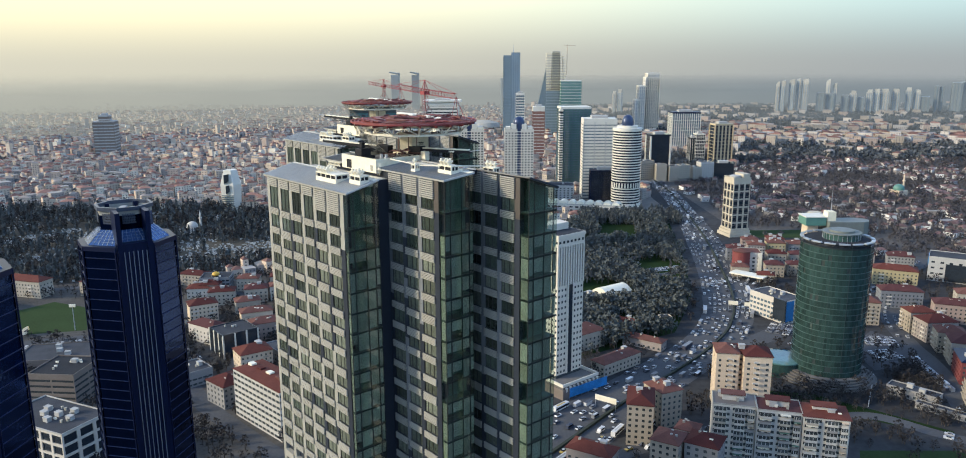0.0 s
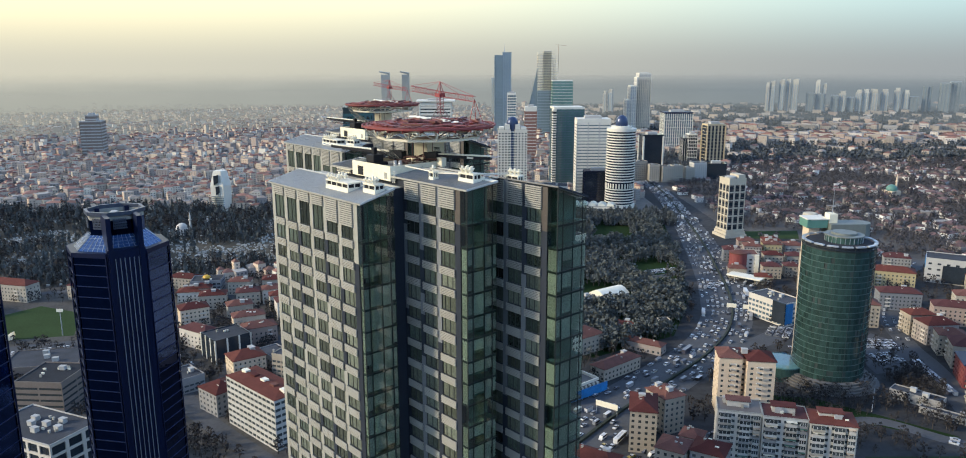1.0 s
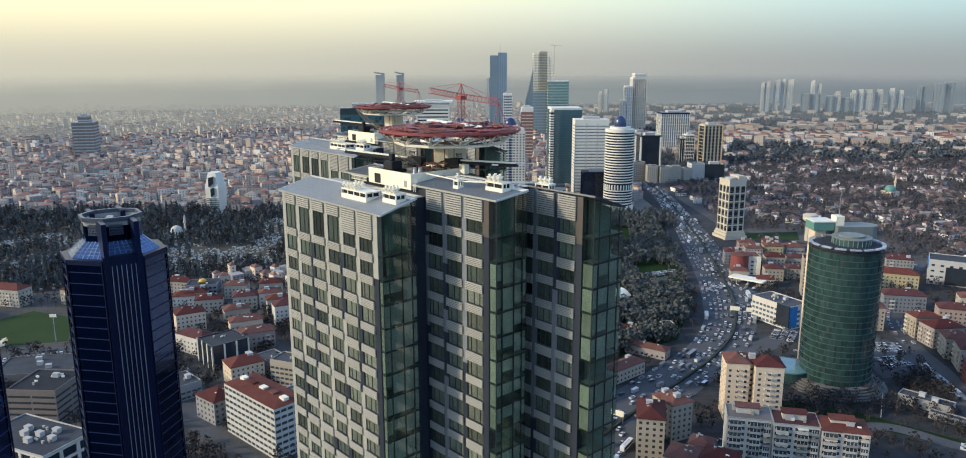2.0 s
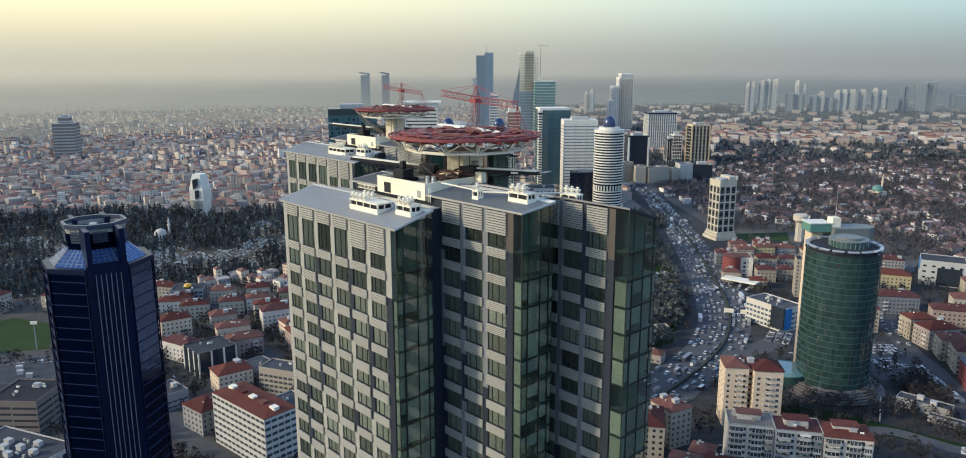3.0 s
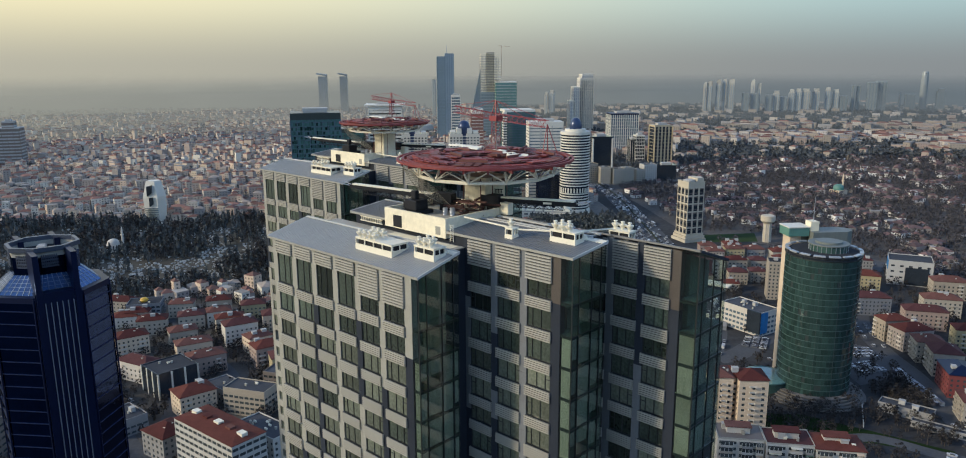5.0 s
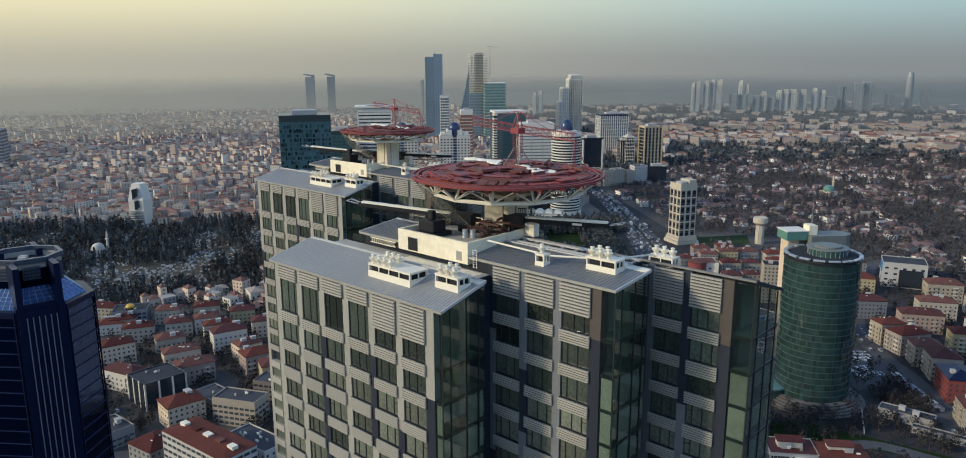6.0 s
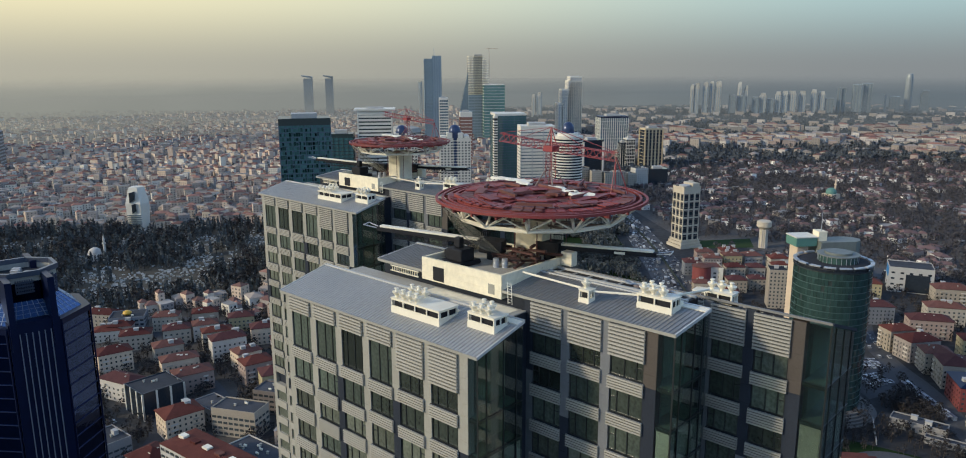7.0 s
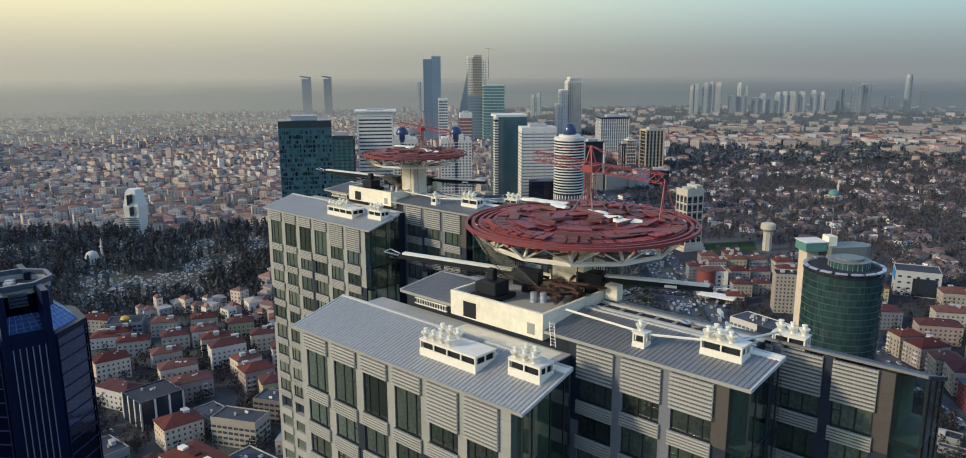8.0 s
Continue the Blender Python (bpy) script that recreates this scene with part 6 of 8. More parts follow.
def long_block(x, y, rot, n, h, w=20.0):
    """A row of stair houses with enclosed balconies."""
    m = pose(x, y, 0, 0, 0, rot)
    for k in range(n):
        t = thing("apartment_block", "weathered white apartment block with enclosed balconies and roof tanks", "building", m @ pose(-w * (n - 1) / 2 + k * w, -1.8 * k, 0), "row of apartment blocks")
        walls(t, w - 0.1, 15, h, 2.9, 2.5, 0.55, 1.5, M_WALL_WHITE if k != 1 else M_WALLS[2], sill=0.9)
        core(t, w - 0.1, 15, h, M_WIN_DARK)
        for f in range(1, int(h / 2.9)):
            for c, bw in ((-w * 0.31, 5.2), (w * 0.12, 4.6), (w * 0.38, 3.0)):
                b = BM()
                z = f * 2.9
                pr = 1.3
                box(b, c - bw / 2, c + bw / 2, -7.5 - pr, -7.45, z - 0.1, z + 1.05)
                bal = part("balcony", b, rr.choice((M_WALLS[2], M_WALLS[3], M_WALLS[5], M_WALL_WHITE)), t)
                if rr.random() < 0.75:
                    b = BM()
                    box(b, c - bw / 2 + 0.05, c + bw / 2 - 0.05, -7.5 - pr + 0.1, -7.5, z + 1.05, z + 2.45)
                    part("balcony_glazing", b, M_WIN_DARK, bal)
                    for q in range(4):
                        b = BM()
                        u = c - bw / 2 + bw * q / 3
                        box(b, u - 0.08, u + 0.08, -7.5 - pr, -7.5 - pr + 0.12, z + 1.05, z + 2.5)
                        part("balcony_post", b, M_WIN_FRAME, bal)
                else:
                    b = BM()
                    box(b, c - bw / 2, c + bw / 2, -7.9 - pr, -7.5, z + 2.3, z + 2.42)
                    part("awning", b, rr.choice((M_WHITE, M_WALL_CREAM, M_GREEN_ROOF)), bal)
        if k == 2:
            hip_roof(t, w - 0.1, 15, h, M_TILE, 0.5, 0.1)
        else:
            flat_roof(t, w - 0.1, 15, h, M_TILE if k == 1 else M_BROWN_CLAD, 0.5)
        b = BM()
        box(b, -5.5, 4.5, -1.5, 3.5, h, h + 3.0)
        part("stair_head", b, M_WALL_WHITE, t)
        b = BM()
        box(b, -6.2, 5.2, -2.2, 4.2, h + 3.0, h + 3.3)
        part("stair_head_roof", b, M_TILE, t)
        roof_clutter(t, w, 14, h + 0.3, rr, 6)


long_block(136, 342.5, -14, 3, 29.5)
house(76, 367, -12, 13, 22, 22, M_WALLS[1], "hip", "ochre apartment house with an orange tile roof", rr=rr)
house(91, 384, 25, 13, 16, 20, M_WALLS[1], "hip", "ochre apartment house with an orange tile roof", rr=rr)
house(82, 330, -30, 13, 14, 19, M_WALLS[0], "hip", "pink-grey house with a dark red tile roof", rr=rr)
house(98, 327, -30, 15, 14, 19, M_WALLS[3], "hip", "grey house with a dark red tile roof", rr=rr)
house(94, 342, -30, 10, 10, 18, M_WALLS[4], "hip", "small gabled house with red tiles", rr=rr)
house(48, 338, -30, 22, 12, 9, M_WALLS[4], "hip", "low house with a dark tile roof", rr=rr)
# left: the quarter below the cemetery
LEFT = [(-215, 588, 12, 20, 13, 11, 4), (-232, 610, 5, 16, 12, 10, 0), (-216, 548, 30, 20, 14, 13.5, 0), (-196, 505, -32, 26, 13, 12, 5), (-190, 596, 15, 18, 13, 11, 4), (-172, 602, 18, 17, 12, 11.5, 2),
        (-148, 562, 25, 22, 13, 15, 2), (-133, 546, 35, 16, 13, 11, 5), (-256, 640, -15, 26, 12, 10, 0), (-240, 606, 10, 18, 12, 8, 5), (-160, 585, 20, 20, 11, 12, 4), (-186, 560, 25, 18, 12, 12, 0),
        (-172, 535, 25, 22, 12, 12, 5), (-158, 512, 28, 22, 13, 12, 2), (-150, 455, 35, 20, 16, 13, 1), (-122, 520, 30, 18, 14, 14, 0), (-105, 500, 20, 22, 14, 15, 5), (-110, 560, 15, 18, 14, 13, 4), (-128, 590, 15, 20, 13, 12, 1),
        (-205, 625, 5, 18, 12, 11, 4), (-178, 628, 12, 18, 12, 12, 0), (-150, 618, 12, 18, 12, 11, 5), (-120, 622, 10, 20, 13, 12, 4), (-85, 560, 15, 20, 14, 14, 0), (-80, 610, 10, 18, 13, 12, 2), (-60, 520, 20, 22, 14, 15, 1),
        (-330, 610, -20, 16, 12, 12, 4), (-385, 610, -15, 40, 14, 14, 4), (-400, 570, -20, 24, 14, 12, 0)]
for x, y, r, w, d, h, c in LEFT:
    house(x, y, r, w, d, h, (M_WALLS[0], M_WALL_CREAM, M_WALL_WHITE, M_WALLS[6], M_WALLS[5], M_WALL_WHITE, M_WALLS[7])[(c + rr.choice((0, 0, 1, 3))) % 7], "hip", rr=rr, label="four-storey house with rendered walls and red tile roof", ww=0.36, bay=rr.uniform(2.6, 3.3), wh=1.3, balcony=True, clutter=4)
t = house(-172, 486, 42, 24, 22, 15.5, M_DARK_GLASS, "flat", "dark glass office cube with pale columns", "office_block", rr=rr, glassmat=M_DARK_GLASS)
for s, turn, L, D in ((-1, 0, 24, 22), (-1, 90, 22, 24), (1, 90, 22, 24)):
    for i in range(4):
        b = BM()
        u = -L / 2 + L * i / 3
        box(b, u - 0.5, u + 0.5, s * D / 2 - 0.5, s * D / 2 + 0.3, 0, 15.9, pose(0, 0, 0, 0, 0, turn))
        part("column", b, M_PALE_STONE, t)
house(-181, 436, -45, 20, 16, 9, M_WALLS[3], "flat", "grey slatted office building with a flat roof", rr=rr, ww=0.8, wh=1.2)
house(-134, 470, -46, 30, 14, 8, M_WALLS[3], "flat", "low grey hall with roof plant", rr=rr)
house(-118, 452, -22, 26, 14, 15, M_WALLS[1], "flat", "tan and red office block with open floors", rr=rr, ww=0.8)
house(-104, 478, -22, 20, 14, 13, M_BROWN_CLAD, "flat", "brown office block with open floors", rr=rr, ww=0.8)
# white slab block with ribbon windows and a red roof
t = thing("white_slab_block", "white apartment slab with ribbon windows and a red roof", "building", pose(-117, 381, 0, 0, 0, -43))
walls(t, 46, 18, 27, 3.3, 3.6, 0.86, 1.55, M_WALLS[2])
core(t, 46, 18, 27, M_WIN_DARK)
hip_roof(t, 46, 18, 27, M_TILE, 0.2, 0.07)
for i in range(5):
    b = BM()
    box(b, -20 + i * 9, -16 + i * 9, -1.5, 1.5, 27.3, 29.2)
    part("roof_box", b, M_TILE if i % 2 else M_WHITE, t)
house(-150, 408, -40, 18, 16, 13, M_WALLS[3], "hip", "house with a dark red roof beside the white slab", rr=rr)
house(-100, 400, -43, 30, 14, 16, M_WALLS[2], "flat", "low grey and white block with roof plant", rr=rr, clutter=8)
# brown and white offices beside the navy tower
house(-245, 414, -4, 27, 28, 18.7, M_BROWN_CLAD, "flat", "brown office block with long window bands", "office_block", rr=rr, bay=12, ww=0.94, wh=1.3, fh=3.4, clutter=7)
t = thing("framed_office", "white framed office building with roof plant", "building", pose(-213, 345, 0, 0, 0, -24))
walls(t, 46, 26, 22, 5.4, 7.5, 0.8, 4.2, M_WALL_WHITE, sill=0.6, depth=0.8)
core(t, 46, 26, 22, M_DARK_GLASS, 0.6)
flat_roof(t, 46, 26, 22, rim_mat=M_WALL_GREY)
roof_clutter(t, 44, 24, 22, rr, 14)
house(-275, 460, 10, 44, 30, 9, M_BROWN_CLAD, "flat", "low dark hall with a broad flat roof", rr=rr)
for x, y, a in ((-316, 574, 0), (-300, 524, 0)):
    t = thing("floodlight", "tall pale floodlight mast beside the pitch", "lamp", pose(x, y, 0))
    b = BM()
    tube(b, (0, 0, 0), (0, 0, 18), 0.35, 8, 0.2)
    part("mast", b, M_SILVER, t)
    b = BM()
    box(b, -2.2, 2.2, -0.3, 0.3, 17.5, 19.5)
    part("lamp_panel", b, M_WHITE, t)
t = thing("tensile_tent", "white peaked membrane tent beside the pitch", "tent", pose(-335, 511, 0, 0, 0, 25))
b = BM()
rows = []
for i in range(9):
    u = -8 + 2 * i
    rows.append([b.verts.new((u, -5 + 10 * k / 6, 2.2 + (2.2 + 2.4 * math.cos(u * 0.42) ** 2) * math.sin(math.pi * k / 6))) for k in range(7)])
for r0, r1 in zip(rows, rows[1:]):
    for k in range(6):
        b.faces.new([r0[k], r1[k], r1[k + 1], r0[k + 1]])
bmesh.ops.solidify(b, geom=b.faces[:], thickness=0.12)
part("membrane", b, M_WHITE, t)
for i in range(3):
    b = BM()
    tube(b, (-7.4 + i * 7.4, 0, 0), (-7.4 + i * 7.4, 0, 6.6), 0.12, 6)
    part("pole", b, M_SILVER, t)
house(-231, 622, 8, 24, 18, 13, M_WALLS[8], "flat", "dark grey office block with a flat roof", "office_block", rr=rr, ww=0.7, glassmat=M_DARK_GLASS)
b = BM()
lathe(b, [(0.5, 0), (2.2, 0.6), (3.2, 1.8), (2.6, 3.0), (1.2, 3.6), (0.2, 3.7)], 14)
solid("roof_sculpture", "bright yellow rounded roof ornament on a dark office", "ornament", b, mat("yellow_paint", (0.62, 0.36, 0.03), 0.5), m=pose(-231, 620, 13.05))
# right: houses and blocks behind the round tower
RIGHT = [(268, 545, -15, 30, 14, 17, 1), (318, 580, -12, 30, 14, 14, 5), (303, 526, -88, 13, 18, 15, 1), (306, 509, -85, 16, 22, 14, 1), (303, 487, -107, 15, 17, 14, 5), (300, 466.8, -110, 19, 17, 15, 2), (322, 448, -110, 22, 15, 15, 4), (272, 404, -112, 18, 13, 13, 4),
         (345, 640, -24, 34, 15, 14, 1), (340, 545, -20, 28, 14, 14, 0), (370, 570, -20, 26, 14, 14, 5), (345, 500, -20, 26, 14, 15, 1), (372, 520, -20, 24, 14, 14, 2), (352, 470, -20, 24, 14, 14, 0), (345, 440, -20, 26, 14, 15, 5),
         (258, 735, -10, 16, 14, 13, 1), (278, 738, -8, 17, 14, 14, 4), (300, 742, -6, 17, 14, 12, 0), (320, 730, -6, 17, 14, 12, 5), (262, 765, -8, 16, 13, 11, 0), (290, 772, -8, 17, 13, 10, 4), (345, 705, -15, 24, 14, 12, 1), (375, 690, -20, 22, 14, 13, 0),
         (405, 610, -20, 26, 15, 15, 5), (410, 570, -20, 24, 15, 14, 0), (395, 530, -20, 26, 14, 13, 1), (320, 670, -20, 20, 13, 12, 4), (235, 725, -10, 16, 14, 12, 5)]
for x, y, r, w, d, h, c in RIGHT:
    house(x, y, r, w, d, h, M_WALLS[(c + rr.choice((0, 0, 3, 6))) % 10], "hip", rr=rr, label="mid-rise apartment house with tile roof", ww=0.38, bay=rr.uniform(2.6, 3.3), wh=1.35, balcony=True, clutter=4)
house(289.4, 439.8, -110, 24, 16, 14, M_RED_CLAD, "hip", "dark red apartment house with white windows", rr=rr, tile=M_BLUE_FRAME)
for x, y, r, w, d, h in ((222, 668, -12, 15, 11, 9), (252, 668, -10, 16, 12, 11), (272, 672, -10, 14, 12, 10), (290, 668, -14, 16, 12, 12), (246, 706, -8, 16, 12, 10), (268, 708, -8, 17, 12, 11), (290, 712, -8, 15, 12, 9), (310, 704, -12, 16, 13, 12), (238, 648, -16, 14, 10, 7), (296, 648, -18, 18, 12, 13)):
    house(x, y, r, w, d, h, M_WALLS[rr.choice((0, 1, 5, 6, 4))], "hip", rr=rr, label="low apartment house with a red tile roof", ww=0.4, wh=1.3, clutter=2)
house(269, 624, -18, 20, 16, 31, M_WALLS[1], "flat", "tan office block with square windows", "office_block", rr=rr, bay=2.8)
# corner office with a tall banner
t = thing("banner_office", "white and glass corner office with a tall blue banner", "building", pose(214, 556, 0, 0, 0, 28))
walls(t, 20, 34, 17, 3.6, 3.4, 0.75, 1.8, M_WALL_WHITE)
core(t, 20, 34, 17, M_MID_GLASS)
flat_roof(t, 20, 34, 17, rim_mat=M_WALL_WHITE)
roof_clutter(t, 18, 30, 17, rr, 6)
b = BM()
box(b, -10.5, -9.9, -17.3, -6, 2, 18)
part("side_panel", b, M_DARK_GLASS, t)
b = BM()
box(b, -9.4, -2.0, -17.35, -17.05, 2, 17)
part("banner", b, M_POSTER_BLUE, t, "tall blue printed banner")
# petrol station canopy
t = thing("filling_station", "filling station with a flat pale canopy", "station", pose(224, 650, 0, 0, 0, -42))
b = BM()
box(b, -15, 15, -6, 6, 5.2, 6.4)
part("canopy", b, M_WHITE, t)
for x in (-10, 0, 10):
    b = BM()
    box(b, x - 0.4, x + 0.4, -0.4, 0.4, 0, 5.2)
    part("column", b, M_SILVER, t)
# round-fronted red and white building
t = thing("round_fronted_block", "white block with a round red glazed front", "building", pose(237, 690, 0, 0, 0, -8))
walls(t, 18, 20, 17, 3.6, 4, 0.5, 1.6, M_WALL_WHITE)
core(t, 18, 20, 17, M_WIN_DARK)
flat_roof(t, 18, 20, 17, M_TILE)
b = BM()
lathe(b, [(8, 0), (8, 18)], 24, -8, -6)
part("round_front", b, M_RED_CLAD, t)
b = BM()
lathe(b, [(8.6, 18), (8.6, 18.6), (0.5, 20.5)], 24, -8, -6)
part("round_roof", b, M_TILE, t)
b = BM()
box(b, 6, 9.4, -10.6, -9.8, 0, 17.5)
part("white_fin", b, M_WHITE, t)
# white hall with a picture banner
t = thing("exhibition_hall", "white modern hall with dark glass front and picture banner", "building", pose(401, 655, 0, 0, 0, -30))
walls(t, 34, 26, 21, 5, 6, 0.4, 1.6, M_WALL_GREY)
core(t, 34, 26, 21, M_DARK_GLASS)
flat_roof(t, 34, 26, 21, M_FLAT, rim_mat=M_WALL_GREY)
b = BM()
box(b, -4, 14, -13.6, -13.1, 1, 16)
part("glass_front", b, M_DARK_GLASS, t)
b = BM()
box(b, -17.5, -17.05, -12, 6, 13, 20.5)
part("banner", b, M_POSTER_BLUE, t, "blue picture banner")
# low pergola hall, walls and yard beside the round tower
house(241, 413, -45, 27, 9, 5, M_WALLS[3], "flat", "long low white pavilion with planted roof", "pavilion", rr=rr)
house(247, 391, -45, 30, 5, 3.2, M_WALLS[3], "flat", "low service building with flat roof", "pavilion", rr=rr, clutter=0)
b = BM()
box(b, -0.2, 0.2, -24, 24, 0, 1.8, pose(221, 421.6, 0, 0, 0, -29))
solid("screen_wall", "low grey concrete screen wall beside the yard", "wall", b, M_WALL_GREY)
# park buildings beside the motorway
house(73, 586, 34, 24, 12, 7, M_WALL_WHITE, "flat", "low white park building", rr=rr)
t = thing("sports_hall", "sports hall with a pale curved membrane roof", "hall", pose(99, 609, 0, 0, 0, 35))
b = BM()
box(b, -13, 13, -9, 9, 0, 4)
part("wall", b, M_WALL_GREY, t)
b = BM()
rows = []
for x in (-13.5, 13.5):
    rows.append([b.verts.new((x, -9.5 + 19 * k / 12, 4 + 4.2 * math.sin(math.pi * k / 12))) for k in range(13)])
for k in range(12):
    b.faces.new([rows[0][k], rows[1][k], rows[1][k + 1], rows[0][k + 1]])
for r in rows:
    b.faces.new(r)
part("roof", b, M_WHITE, t)
house(62, 495, 36, 22, 18, 12, M_WALLS[5], "hip", "old stone villa with a red tile roof", rr=rr)
house(95, 530, -30, 24, 9, 6, M_WALLS[4], "hip", "long low park house with red tiles", rr=rr)
house(103, 494, -35, 28, 9, 6, M_WALLS[4], "hip", "long low park house with red tiles", rr=rr)
house(78, 456, 40, 34, 11, 8, M_WALLS[5], "hip", "long house with a dark red roof beside the motorway", rr=rr)
house(126, 534, 10, 8, 8, 7, M_WALLS[5], "flat", "small stone hut in the park", rr=rr, clutter=0)
house(40, 485, -6, 16, 14, 12, M_WALLS[4], "hip", "house with red tiles behind the white tower", rr=rr)
t = thing("hoarding", "long bright blue printed hoarding beside the motorway", "hoarding", pose(56.4, 420, 0, 0, 0, 37.5))
b = BM()
box(b, -15, 15, -0.15, 0.15, 0.8, 6.2)
part("panel", b, mat("hoarding_print", (0.03, 0.20, 0.50), 0.5, var=0.5, size=2.5), t)
for i in range(7):
    b = BM()
    box(b, -15 + i * 5 - 0.15, -15 + i * 5 + 0.15, 0.15, 0.5, 0, 6)
    part("post", b, M_SILVER, t)
for x, y, rot, w in ((63, 398, -35, 13), (186, 570, -20, 7), (197, 566, -20, 7)):
    t = thing("road_sign", "pale motorway sign board on steel posts", "sign", pose(x, y, 0, 0, 0, rot))
    b = BM()
    box(b, -w / 2, w / 2, -0.12, 0.12, 4.2, 7.4)
    part("board", b, M_WHITE, t)
    for s in (-1, 1):
        b = BM()
        tube(b, (s * (w / 2 - 0.4), 0.2, 0), (s * (w / 2 - 0.4), 0.2, 7), 0.16, 6)
        part("post", b, M_SILVER, t)
# water tower, mosques
t = thing("water_tower", "cream concrete water tower with a broad head", "tower", pose(346, 813, 0))
b = BM()
lathe(b, [(4.2, 0), (4.0, 20), (7.5, 23), (7.5, 28), (6.0, 29)], 20)
part("shaft", b, M_TOWER_CREAM, t)
for i in range(8):
    b = BM()
    a = 2 * math.pi * i / 8
    tube(b, (4.4 * math.cos(a), 4.4 * math.sin(a), 0), (4.3 * math.cos(a), 4.3 * math.sin(a), 21), 0.35, 5)
    part("rib", b, M_WALL_WHITE, t)


def mosque(x, y, s, wall, domem):
    t = thing("mosque", "small pale mosque with a dome and one minaret", "mosque", pose(x, y, 0, 0, 0, 20))
    b = BM()
    box(b, -7 * s, 7 * s, -7 * s, 7 * s, 0, 6 * s)
    part("hall", b, wall, t)
    b = BM()
    lathe(b, [(6 * s, 6 * s), (6 * s, 8 * s)] + [(6 * s * math.cos(a), 8 * s + 5 * s * math.sin(a)) for a in (i * math.pi / 16 for i in range(1, 8))], 20)
    part("dome", b, domem, t)
    b = BM()
    lathe(b, [(1.2 * s, 0), (1.1 * s, 15 * s), (1.8 * s, 15.5 * s), (1.8 * s, 16.5 * s), (1.0 * s, 16.6 * s), (1.0 * s, 20 * s), (0.05, 25 * s)], 10, 9 * s, 2 * s)
    part("minaret", b, wall, t)


mosque(-336, 842, 1.0, M_WALL_WHITE, M_WALL_WHITE)
mosque(575, 1080, 1.2, M_WALL_CREAM, M_GREEN_ROOF)
# white faceted building before the old town, stepped brown tower
t = thing("faceted_tower", "white faceted building with a dark slanting window", "tower", pose(-343, 1000, 0))
b = BM()
lo = [(-10, -8), (6, -11), (12, 0), (6, 10), (-9, 9)]
hi = [(-7, -6), (3, -8), (9, 0), (4, 8), (-6, 7)]
v0 = [b.verts.new((x, y, 0)) for x, y in lo]
v1 = [b.verts.new((x * 1.12, y * 1.12, 30)) for x, y in lo]
v2 = [b.verts.new((x, y, 49)) for x, y in hi]
for p, q in ((v0, v1), (v1, v2)):
    for i in range(5):
        j = (i + 1) % 5
        b.faces.new([p[i], p[j], q[j]])
        b.faces.new([p[i], q[j], q[i]])
b.faces.new(v2)
b.faces.new(v0[::-1])
part("wall", b, M_PALE_STONE, t)
for x0, x1, z0, z1 in ((-5.5, 0.5, 31, 43), (-3.5, 1.5, 18, 29)):
    b = BM()
    prism(b, [(x0, -11.6), (x1, -12.6), (x1, -6.5), (x0, -6.5)], lambda px, py: z0 + (px - x0) * 0.7, lambda px, py: z1 + (px - x0) * 0.25)
    part("slanting_window", b, M_DARK_GLASS, t)
for i in range(6):
    b = BM()
    box(b, -9.5, 6.5, -12.4, -8, 3 + i * 2.6, 3.7 + i * 2.6)
    part("slit", b, M_MID_GLASS, t)
banded_tower(-794, 1585, 10, 40, 34, 68, "brown stepped tower block with pale storey bands", M_WALL_GREY, M_BROWN_CLAD, 3.6, 0.45, 5, 4, M_BROWN_CLAD, 2)
banded_tower(-794, 1585, 10, 20, 20, 80, "upper storeys of a brown stepped tower block", M_WALL_GREY, M_BROWN_CLAD, 3.6, 0.45, 0, 0, None, 3, z0=60)

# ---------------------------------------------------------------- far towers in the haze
# Far tower colours brought towards the haze tone, light and dark alike.
M_HAZE_TOWER = mat("haze_toned_render", (0.46, 0.44, 0.39), 0.95, var=0.1, size=20, rand=0.15)
M_HAZE_DARK = mat("haze_toned_glass", (0.235, 0.26, 0.265), 0.4, var=0.1, size=20, rand=0.2)
for i, (x, w) in enumerate(((-355, 30), (-281, 26))):
    t = thing("far_twin_tower", "slender slab tower with a slanting overhanging top far off", "tower", pose(x, 2900, 0))
    b = BM()
    prism(b, [(-w / 2, -14), (w / 2, -14), (w / 2, 14), (-w / 2, 14)], 0, 132)
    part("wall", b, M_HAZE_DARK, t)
    b = BM()
    vs = box(b, -w / 2 - 6, w / 2, -14, 14, 132, 144)
    vs[0].co.z = vs[3].co.z = 140
    vs[5].co.z = vs[6].co.z = 139
    part("slanting_top", b, M_HAZE_DARK, t)


